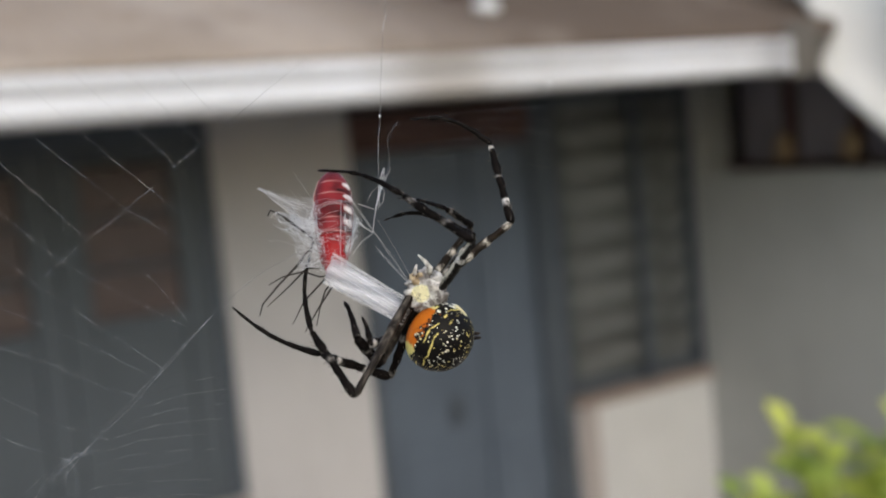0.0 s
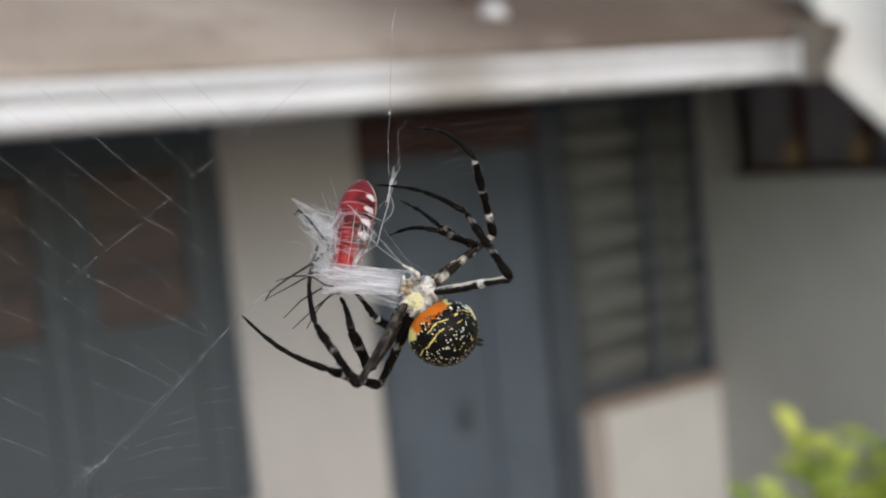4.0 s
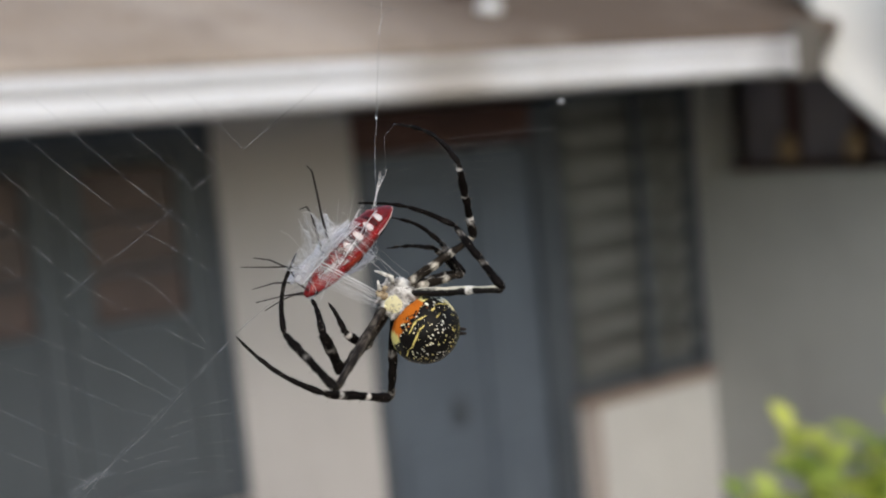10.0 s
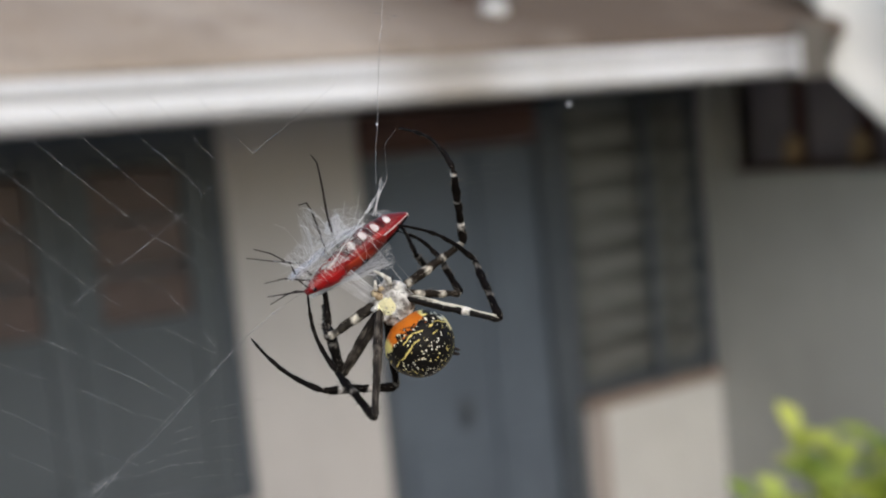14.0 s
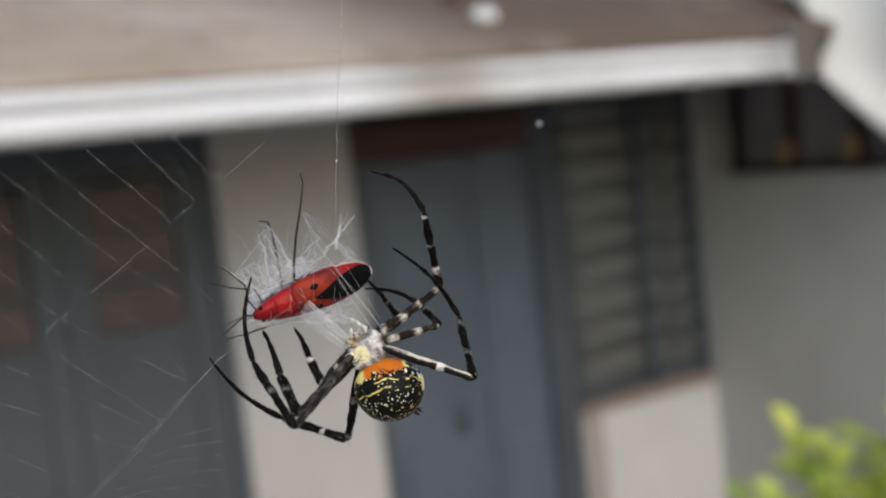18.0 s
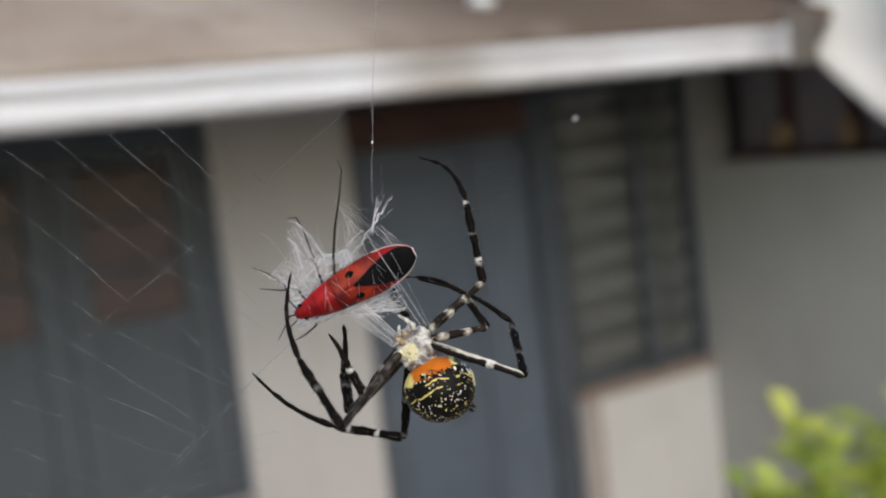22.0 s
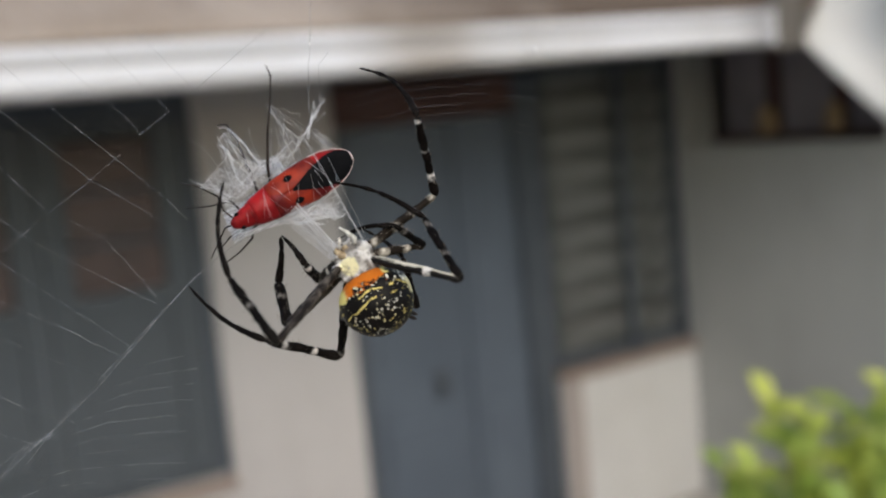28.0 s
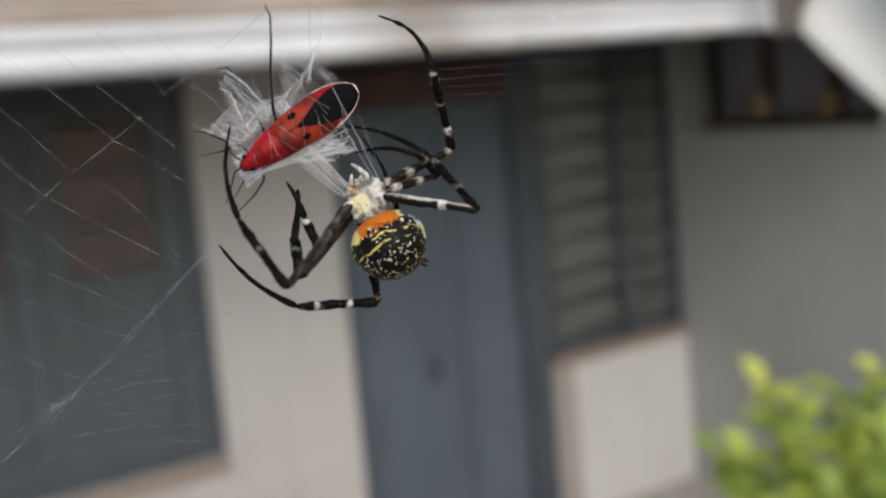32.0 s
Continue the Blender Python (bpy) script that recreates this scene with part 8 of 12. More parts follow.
    walk(tibia_of['E'], [
        (0, mm(0, 11.46, 0, -17.3, -6.8, 65.7)), (0.5, mm(0, 11.46, 0, -20.7, -2.0, 62.5)), (1, mm(0, 11.46, 0, -24.6, 2.4, 59.1)), (1.5, mm(0, 11.46, 0, -24.9, 2.5, 60.6)),
        (2, mm(0, 11.46, 0, -25.3, 2.6, 62.1)), (2.5, mm(0, 11.46, 0, 6.3, -11.7, 64.3)), (3, mm(0, 11.46, 0, 37.0, -26.5, 65.1)), (3.5, mm(0, 11.46, 0, 36.3, -26.3, 66.1)),
        (5.5, mm(0, 11.46, 0, 33.4, -25.2, 69.9)), (6, mm(0, 11.46, 0, 32.8, -24.9, 70.8)), (6.5, mm(0, 11.46, 0, 34.8, -23.5, 67.4)), (7, mm(0, 11.46, 0, 36.7, -22.1, 63.9)),
        (7.5, mm(0, 11.46, 0, 38.5, -20.6, 64.5)), (8, mm(0, 11.46, 0, 40.4, -19.1, 64.9)), (8.5, mm(0, 11.46, 0, 41.6, -21.9, 64.2)), (9, mm(0, 11.46, 0, 42.8, -24.6, 63.3)),
        (9.5, mm(0, 11.46, 0, 43.6, -23.3, 64.7)), (10, mm(0, 11.46, 0, 44.5, -22.0, 66.0)), (10.5, mm(0, 11.46, 0, 35.5, -24.3, 67.6)), (11, mm(0, 11.46, 0, 26.4, -26.7, 69.1)),
        (11.5, mm(0, 11.46, 0, 27.9, -27.0, 67.2)), (12, mm(0, 11.46, 0, 29.5, -27.4, 65.3)), (12.5, mm(0, 11.46, 0, 24.9, -29.7, 63.3)), (13, mm(0, 11.46, 0, 20.3, -32.0, 61.3)),
        (13.5, mm(0, 11.46, 0, 35.6, -30.0, 59.9)), (14, mm(0, 11.46, 0, 50.9, -28.0, 58.3)), (14.5, mm(0, 11.46, 0, 46.6, -28.1, 59.8)), (16.5, mm(0, 11.46, 0, 29.7, -27.9, 65.3)),
        (17, mm(0, 11.46, 0, 19.7, -32.4, 62.2)), (17.5, mm(0, 11.46, 0, 29.7, -29.2, 61.8)), (18, mm(0, 11.46, 0, 39.8, -26.0, 61.3)), (18.5, mm(0, 11.46, 0, 42.2, -27.1, 61.0)),
        (19, mm(0, 11.46, 0, 44.6, -28.2, 60.7)), (19.5, mm(0, 11.46, 0, 48.1, -26.6, 57.7)), (20, mm(0, 11.46, 0, 51.4, -25.1, 54.9)), (20.5, mm(0, 11.46, 0, 17.3, -27.2, 61.1)),
        (21, mm(0, 11.46, 0, 48.2, -25.8, 51.8)), (21.5, mm(0, 11.46, 0, 33.2, -27.2, 55.5)), (22, mm(0, 11.46, 0, 18.2, -28.5, 58.8)), (22.5, mm(0, 11.46, 0, 28.7, -27.3, 57.0)),
        (23, mm(0, 11.46, 0, 39.2, -26.0, 55.1)), (23.5, mm(0, 11.46, 0, 39.7, -24.0, 56.8)), (24, mm(0, 11.46, 0, 40.3, -22.0, 58.6)), (24.5, mm(0, 11.46, 0, 38.1, -23.2, 59.4)),
        (25, mm(0, 11.46, 0, 35.8, -24.4, 60.3)), (25.5, mm(0, 11.46, 0, 37.4, -24.1, 60.8)), (27.5, mm(0, 11.46, 0, 43.9, -23.2, 62.7)), (28, mm(0, 11.46, 0, 45.6, -22.9, 63.2)),
        (28.5, mm(0, 11.46, 0, 47.4, -21.7, 62.4)), (29, mm(0, 11.46, 0, 49.2, -20.4, 61.8)), (29.5, mm(0, 11.46, 0, 45.4, -23.2, 60.9)), (30, mm(0, 11.46, 0, 41.6, -25.9, 60.1)),
        (30.5, mm(0, 11.46, 0, 46.6, -29.2, 58.5)), (31, mm(0, 11.46, 0, 51.8, -32.4, 56.7)), (31.5, mm(0, 11.46, 0, 44.9, -31.4, 66.6)), (32, mm(0, 11.46, 0, 39.0, -29.0, 75.7)),
    ])
    walk(metatarsus_of['E'], [
        (0, mm(-9.15, 16.01, -3.16, -0.5, -6.0, 125.9)), (0.5, mm(-8.81, 16.2, -3.78, 2.8, -2.0, 120.6)), (1, mm(-8.45, 16.29, -4.45, 5.3, 2.5, 115.6)), (1.5, mm(-8.55, 16.05, -4.51, 5.1, 2.6, 116.7)),
        (2, mm(-8.65, 15.8, -4.57, 5.0, 2.6, 117.7)), (2.5, mm(-9.69, 15.86, 1.14, -17.5, -11.4, 118.3)), (3, mm(-8.96, 12.45, 5.76, -40.8, -25.3, 120.9)), (3.5, mm(-9.02, 12.4, 5.67, -41.8, -24.8, 121.2)),
        (5.5, mm(-9.25, 12.17, 5.33, -45.8, -23.0, 122.0)), (6, mm(-9.3, 12.11, 5.25, -46.7, -22.6, 122.2)), (6.5, mm(-9.05, 12.59, 5.6, -41.4, -21.9, 121.5)), (7, mm(-8.76, 13.07, 5.93, -36.0, -21.2, 120.8)),
        (7.5, mm(-8.57, 12.95, 6.24, -34.5, -19.9, 120.0)), (8, mm(-8.35, 12.85, 6.55, -33.0, -18.5, 119.1)), (8.5, mm(-8.36, 12.56, 6.59, -37.7, -21.6, 117.6)), (9, mm(-8.37, 12.27, 6.61, -42.2, -24.8, 115.8)),
        (9.5, mm(-8.25, 12.12, 6.78, -38.2, -23.4, 114.7)), (10, mm(-8.11, 11.99, 6.96, -34.2, -22.0, 113.6)), (10.5, mm(-9.03, 12.41, 5.66, -40.3, -24.1, 113.6)), (11, mm(-9.72, 12.89, 4.25, -46.3, -26.2, 113.6)),
        (11.5, mm(-9.6, 13.02, 4.46, -45.7, -26.6, 115.1)), (12, mm(-9.47, 13.14, 4.68, -45.0, -27.0, 116.5)), (12.5, mm(-9.68, 13.82, 3.91, -46.7, -30.0, 115.3)), (13, mm(-9.74, 14.56, 3.16, -48.2, -33.0, 114.1)),
        (13.5, mm(-9.09, 13.13, 5.39, -44.9, -32.0, 110.4)), (14, mm(-7.8, 11.68, 7.32, -41.8, -30.9, 106.9)), (14.5, mm(-8.19, 11.99, 6.86, -45.1, -30.5, 107.6)), (16.5, mm(-9.48, 13.08, 4.69, -58.5, -28.7, 110.1)),
        (17, mm(-9.81, 14.45, 3.04, -60.1, -34.8, 104.4)), (17.5, mm(-9.41, 13.57, 4.63, -50.4, -31.3, 106.8)), (18, mm(-8.66, 12.78, 6.15, -39.8, -27.9, 108.0)), (18.5, mm(-8.52, 12.44, 6.4, -42.0, -29.1, 107.7)),
        (19, mm(-8.38, 12.09, 6.63, -44.2, -30.4, 107.4)), (19.5, mm(-7.95, 12.25, 7.12, -46.5, -30.1, 102.1)), (20, mm(-7.5, 12.4, 7.58, -48.8, -29.6, 96.6)), (20.5, mm(-9.65, 15.12, 2.82, -44.4, -29.7, 104.2)),
        (21, mm(-7.76, 13.14, 7.18, -40.3, -31.4, 96.7)), (21.5, mm(-8.9, 14.33, 5.2, -42.1, -31.7, 98.2)), (22, mm(-9.52, 15.36, 2.93, -43.9, -32.0, 99.7)), (22.5, mm(-9.15, 14.6, 4.57, -41.9, -31.1, 100.9)),
        (23, mm(-8.5, 13.77, 6.08, -39.8, -30.2, 101.9)), (23.5, mm(-8.41, 13.63, 6.25, -38.4, -27.6, 101.1)), (24, mm(-8.31, 13.51, 6.42, -37.1, -24.9, 100.4)), (24.5, mm(-8.57, 13.51, 6.07, -41.2, -26.1, 100.1)),
        (25, mm(-8.82, 13.51, 5.7, -45.2, -27.2, 99.7)), (25.5, mm(-8.72, 13.29, 5.93, -43.5, -26.8, 99.9)), (27.5, mm(-8.19, 12.4, 6.82, -36.5, -25.3, 100.8)), (28, mm(-8.03, 12.19, 7.04, -34.7, -24.9, 101.1)),
        (28.5, mm(-7.77, 12.23, 7.32, -32.9, -23.8, 99.4)), (29, mm(-7.5, 12.28, 7.59, -31.2, -22.7, 97.9)), (29.5, mm(-8.02, 12.5, 7, -33.9, -25.9, 98.1)), (30, mm(-8.49, 12.76, 6.39, -36.7, -29.1, 98.3)),
        (30.5, mm(-8.25, 12.07, 6.79, -34.1, -33.1, 97.2)), (31, mm(-8, 11.32, 7.1, -31.4, -37.1, 96.3)), (31.5, mm(-8.52, 10.87, 6.45, -35.1, -33.0, 102.4)), (32, mm(-8.87, 10.36, 5.89, -37.6, -28.6, 107.5)),
    ])
    walk(femur_of['F'], [
        (0, mm(1.61, -0.27, 0.4, 56.8, 0.0, -49.5)), (0.5, mm(1.61, -0.27, 0.4, 55.6, 0.0, -55.8)), (1, mm(1.61, -0.27, 0.4, 54.4, -0.0, -62.5)), (1.5, mm(1.61, -0.27, 0.4, 54.9, -0.0, -60.0)),
        (2, mm(1.61, -0.27, 0.4, 55.3, -0.0, -57.4)), (2.5, mm(1.61, -0.27, 0.4, 51.4, -0.0, -81.0)), (3, mm(1.61, -0.27, 0.4, 45.5, -0.0, -100.7)), (3.5, mm(1.61, -0.27, 0.4, 44.1, 0.0, -106.4)),
        (5.5, mm(1.61, -0.27, 0.4, 36.5, -0.0, -127.8)), (6, mm(1.61, -0.27, 0.4, 34.3, -0.0, -132.6)), (6.5, mm(1.61, -0.27, 0.4, 34.0, 0.0, -126.2)), (7, mm(1.61, -0.27, 0.4, 33.4, -0.0, -119.8)),
        (7.5, mm(1.61, -0.27, 0.4, 33.3, -0.0, -119.9)), (8, mm(1.61, -0.27, 0.4, 33.1, -0.0, -120.0)), (8.5, mm(1.61, -0.27, 0.4, 32.8, 0.0, -119.6)), (9, mm(1.61, -0.27, 0.4, 32.4, -0.0, -119.2)),
        (9.5, mm(1.61, -0.27, 0.4, 29.9, -0.0, -124.2)), (10, mm(1.61, -0.27, 0.4, 27.3, -0.0, -129.1)), (10.5, mm(1.61, -0.27, 0.4, 24.3, -0.0, -132.7)), (11, mm(1.61, -0.27, 0.4, 21.1, 0.0, -136.2)),
        (11.5, mm(1.61, -0.27, 0.4, 20.0, -0.0, -141.1)), (12, mm(1.61, -0.27, 0.4, 18.3, -0.0, -145.9)), (12.5, mm(1.61, -0.27, 0.4, 21.2, -0.0, -140.2)), (13, mm(1.61, -0.27, 0.4, 23.7, -0.0, -134.2)),
        (13.5, mm(1.61, -0.27, 0.4, 22.0, -0.0, -135.0)), (14, mm(1.61, -0.27, 0.4, 20.3, -0.0, -135.7)), (14.5, mm(1.61, -0.27, 0.4, 19.2, -0.0, -136.3)), (16.5, mm(1.61, -0.27, 0.4, 14.7, 0.0, -139.2)),
        (17, mm(1.61, -0.27, 0.4, 18.7, -0.0, -136.4)), (17.5, mm(1.61, -0.27, 0.4, 15.9, 0.0, -136.8)), (18, mm(1.61, -0.27, 0.4, 13.0, 0.0, -137.3)), (18.5, mm(1.61, -0.27, 0.4, 18.6, -0.0, -137.3)),
        (19, mm(1.61, -0.27, 0.4, 24.1, -0.0, -137.3)), (19.5, mm(1.61, -0.27, 0.4, 24.4, -0.0, -134.4)), (20, mm(1.61, -0.27, 0.4, 24.5, -0.0, -131.6)), (20.5, mm(1.61, -0.27, 0.4, 28.5, 0.0, -130.9)),
        (21, mm(1.61, -0.27, 0.4, 24.6, 0.0, -133.4)), (21.5, mm(1.61, -0.27, 0.4, 21.3, -0.0, -135.7)), (22, mm(1.61, -0.27, 0.4, 18.0, 0.0, -137.9)), (22.5, mm(1.61, -0.27, 0.4, 18.2, -0.0, -135.4)),
        (23, mm(1.61, -0.27, 0.4, 18.3, 0.0, -132.8)), (23.5, mm(1.61, -0.27, 0.4, 21.6, 0.0, -131.1)), (24, mm(1.61, -0.27, 0.4, 24.9, 0.0, -129.3)), (24.5, mm(1.61, -0.27, 0.4, 24.8, 0.0, -129.3)),
        (25, mm(1.61, -0.27, 0.4, 24.6, -0.0, -129.1)), (25.5, mm(1.61, -0.27, 0.4, 26.0, 0.0, -129.3)), (27.5, mm(1.61, -0.27, 0.4, 31.3, -0.0, -129.8)), (28, mm(1.61, -0.27, 0.4, 32.6, -0.0, -129.9)),
        (28.5, mm(1.61, -0.27, 0.4, 31.5, -0.0, -128.7)), (29, mm(1.61, -0.27, 0.4, 30.4, 0.0, -127.6)), (29.5, mm(1.61, -0.27, 0.4, 30.1, -0.0, -124.3)), (30, mm(1.61, -0.27, 0.4, 29.7, 0.0, -121.0)),
        (30.5, mm(1.61, -0.27, 0.4, 28.6, 0.0, -123.1)), (31, mm(1.61, -0.27, 0.4, 27.5, -0.0, -124.9)), (31.5, mm(1.61, -0.27, 0.4, 28.5, 0.0, -124.9)), (32, mm(1.61, -0.27, 0.4, 29.6, -0.0, -124.8)),
    ])
    walk(tibia_of['F'], [
        (0, mm(0, 12.1, 0, -24.1, 56.8, 88.0)), (0.5, mm(0, 12.1, 0, -28.7, 55.0, 77.4)), (1, mm(0, 12.1, 0, -31.4, 52.4, 68.3)), (1.5, mm(0, 12.1, 0, -32.8, 53.1, 69.3)),
        (2, mm(0, 12.1, 0, -34.1, 53.7, 70.4)), (2.5, mm(0, 12.1, 0, -21.3, 51.3, 92.6)), (3, mm(0, 12.1, 0, -17.3, 44.4, 105.7)), (3.5, mm(0, 12.1, 0, -13.9, 41.8, 112.5)),
        (5.5, mm(0, 12.1, 0, -9.4, 28.7, 132.3)), (6, mm(0, 12.1, 0, -10.1, 25.4, 135.9)), (6.5, mm(0, 12.1, 0, -15.5, 26.1, 133.2)), (7, mm(0, 12.1, 0, -20.9, 26.5, 130.8)),
        (7.5, mm(0, 12.1, 0, -19.3, 26.3, 131.2)), (8, mm(0, 12.1, 0, -17.7, 26.0, 131.6)), (8.5, mm(0, 12.1, 0, -15.6, 26.3, 129.8)), (9, mm(0, 12.1, 0, -13.6, 26.6, 128.0)),
        (9.5, mm(0, 12.1, 0, -12.7, 24.6, 127.3)), (10, mm(0, 12.1, 0, -11.8, 22.5, 126.6)), (10.5, mm(0, 12.1, 0, -17.4, 20.0, 126.2)), (11, mm(0, 12.1, 0, -23.0, 17.5, 125.2)),
        (11.5, mm(0, 12.1, 0, -24.7, 16.2, 127.3)), (12, mm(0, 12.1, 0, -26.4, 14.5, 128.7)), (12.5, mm(0, 12.1, 0, -30.6, 17.1, 127.4)), (13, mm(0, 12.1, 0, -34.6, 19.4, 126.9)),
        (13.5, mm(0, 12.1, 0, -33.8, 18.1, 126.3)), (14, mm(0, 12.1, 0, -32.9, 16.7, 125.8)), (14.5, mm(0, 12.1, 0, -37.0, 15.4, 127.9)), (16.5, mm(0, 12.1, 0, -52.3, 9.0, 143.0)),
        (17, mm(0, 12.1, 0, -42.1, 15.2, 126.6)), (17.5, mm(0, 12.1, 0, -41.0, 13.3, 123.6)), (18, mm(0, 12.1, 0, -39.4, 11.1, 121.4)), (18.5, mm(0, 12.1, 0, -36.1, 15.9, 122.0)),
        (19, mm(0, 12.1, 0, -32.7, 20.6, 122.8)), (19.5, mm(0, 12.1, 0, -20.1, 19.6, 128.4)), (20, mm(0, 12.1, 0, -8.0, 18.8, 131.8)), (20.5, mm(0, 12.1, 0, -30.7, 22.4, 130.7)),
        (21, mm(0, 12.1, 0, -46.7, 21.3, 121.9)), (21.5, mm(0, 12.1, 0, -48.0, 18.8, 119.6)), (22, mm(0, 12.1, 0, -48.8, 16.0, 117.5)), (22.5, mm(0, 12.1, 0, -43.7, 15.6, 121.7)),
        (23, mm(0, 12.1, 0, -38.7, 15.2, 124.9)), (23.5, mm(0, 12.1, 0, -34.9, 17.6, 127.0)), (24, mm(0, 12.1, 0, -31.0, 19.8, 129.1)), (24.5, mm(0, 12.1, 0, -28.8, 19.4, 130.5)),
        (25, mm(0, 12.1, 0, -26.7, 18.9, 131.8)), (25.5, mm(0, 12.1, 0, -25.4, 19.7, 132.6)), (27.5, mm(0, 12.1, 0, -19.8, 22.9, 136.0)), (28, mm(0, 12.1, 0, -18.3, 23.6, 136.9)),
        (28.5, mm(0, 12.1, 0, -14.5, 22.0, 138.8)), (29, mm(0, 12.1, 0, -10.8, 20.5, 140.5)), (29.5, mm(0, 12.1, 0, -12.9, 20.4, 139.9)), (30, mm(0, 12.1, 0, -15.0, 20.3, 139.4)),
        (30.5, mm(0, 12.1, 0, -15.5, 19.9, 138.3)), (31, mm(0, 12.1, 0, -16.0, 19.4, 137.3)), (31.5, mm(0, 12.1, 0, -16.4, 19.5, 139.5)), (32, mm(0, 12.1, 0, -16.7, 19.4, 141.8)),
    ])
    walk(metatarsus_of['F'], [
        (0, mm(-9.44, 8.95, -2.28, -9.7, 53.8, 116.9)), (0.5, mm(-9.62, 10.14, -2.81, -10.5, 51.9, 119.2)), (1, mm(-9.65, 11.4, -3.25, -11.7, 50.1, 121.2)), (1.5, mm(-9.59, 10.99, -3.33, -16.7, 51.2, 118.8)),
        (2, mm(-9.51, 10.59, -3.39, -22.0, 52.4, 115.9)), (2.5, mm(-9.37, 8.77, -2.31, 1.2, 39.8, 138.3)), (3, mm(-8.81, 7.41, -2.17, 12.3, 26.7, 150.3)), (3.5, mm(-8.53, 6.8, -1.83, 13.5, 22.8, 154.3)),
        (5.5, mm(-6.91, 4.73, -1.47, 12.8, 8.5, 168.4)), (6, mm(-6.45, 4.35, -1.61, 11.7, 5.7, 171.6)), (6.5, mm(-6.35, 4.49, -2.45, 15.4, 7.9, 168.1)), (7, mm(-6.16, 4.64, -3.26, 18.9, 9.9, 164.6)),
        (7.5, mm(-6.27, 4.63, -3.03, 16.3, 10.0, 164.3)), (8, mm(-6.37, 4.62, -2.79, 13.8, 10.2, 164.1)), (8.5, mm(-6.77, 4.86, -2.46, 14.7, 10.0, 164.1)), (9, mm(-7.16, 5.14, -2.14, 15.5, 9.9, 164.1)),
        (9.5, mm(-7.36, 5.32, -2.05, 12.5, 8.7, 164.5)), (10, mm(-7.55, 5.5, -1.93, 9.5, 7.6, 165.0)), (10.5, mm(-7.25, 5.51, -2.87, 24.4, 6.1, 166.3)), (11, mm(-6.99, 5.7, -3.8, 39.0, 4.8, 167.4)),
        (11.5, mm(-6.66, 5.54, -4.1, 39.7, 3.8, 169.6)), (12, mm(-6.42, 5.5, -4.4, 39.4, 2.8, 171.5)), (12.5, mm(-6.05, 5.55, -4.97, 42.9, 3.7, 170.4)), (13, mm(-5.57, 5.52, -5.47, 45.8, 4.7, 169.2)),
        (13.5, mm(-5.79, 5.65, -5.4, 51.7, 4.5, 168.9)), (14, mm(-6.02, 5.79, -5.31, 57.5, 4.2, 168.7)), (14.5, mm(-5.43, 5.81, -5.93, 57.4, 3.3, 170.4)), (16.5, mm(-2.76, 6.36, -7.98, 55.9, 0.5, 178.1)),
        (17, mm(-5.01, 6.14, -6.61, 53.1, 6.9, 159.1)), (17.5, mm(-5.56, 6.55, -6.52, 42.4, 6.8, 155.0)), (18, mm(-6.09, 6.92, -6.36, 31.7, 6.2, 151.8)), (18.5, mm(-6.12, 6.33, -5.78, 18.0, 8.4, 153.9)),
        (19, mm(-6.17, 5.81, -5.16, 4.4, 10.3, 156.1)), (19.5, mm(-6.78, 5.22, -3.31, -9.6, 8.5, 160.7)), (20, mm(-7.23, 5.02, -1.34, -22.7, 5.2, 168.4)), (20.5, mm(-5.36, 4.87, -4.82, -7.0, 7.6, 165.8)),
        (21, mm(-4.52, 6.11, -6.92, 24.1, 6.9, 164.7)), (21.5, mm(-4.74, 6.6, -7.18, 21.3, 4.4, 168.7)), (22, mm(-4.98, 7.11, -7.38, 18.3, 2.3, 172.8)), (22.5, mm(-5.28, 6.61, -6.8, 18.9, 2.6, 172.0)),
        (23, mm(-5.58, 6.17, -6.16, 19.6, 2.9, 171.3)), (23.5, mm(-5.62, 5.65, -5.58, 18.5, 3.9, 170.1)), (24, mm(-5.67, 5.2, -4.95, 17.5, 5.1, 168.9)), (24.5, mm(-5.74, 5.05, -4.65, 9.6, 4.6, 170.0)),
        (25, mm(-5.82, 4.92, -4.34, 1.8, 4.1, 171.1)), (25.5, mm(-5.79, 4.77, -4.12, 4.1, 4.2, 171.4)), (27.5, mm(-5.7, 4.25, -3.18, 13.2, 4.6, 172.4)), (28, mm(-5.68, 4.14, -2.94, 15.5, 4.7, 172.7)),
        (28.5, mm(-5.79, 4.03, -2.37, 8.2, 4.2, 173.2)), (29, mm(-5.86, 3.93, -1.8, 0.8, 3.7, 173.6)), (29.5, mm(-5.8, 3.97, -2.14, 3.2, 5.0, 171.3)), (30, mm(-5.73, 4.02, -2.48, 5.5, 6.2, 169.1)),
        (30.5, mm(-5.85, 4.14, -2.57, 5.9, 4.8, 171.0)), (31, mm(-5.97, 4.26, -2.66, 6.2, 3.6, 173.0)), (31.5, mm(-5.63, 4.03, -2.72, 9.0, 4.1, 172.5)), (32, mm(-5.29, 3.81, -2.76, 11.6, 4.6, 171.9)),
    ])
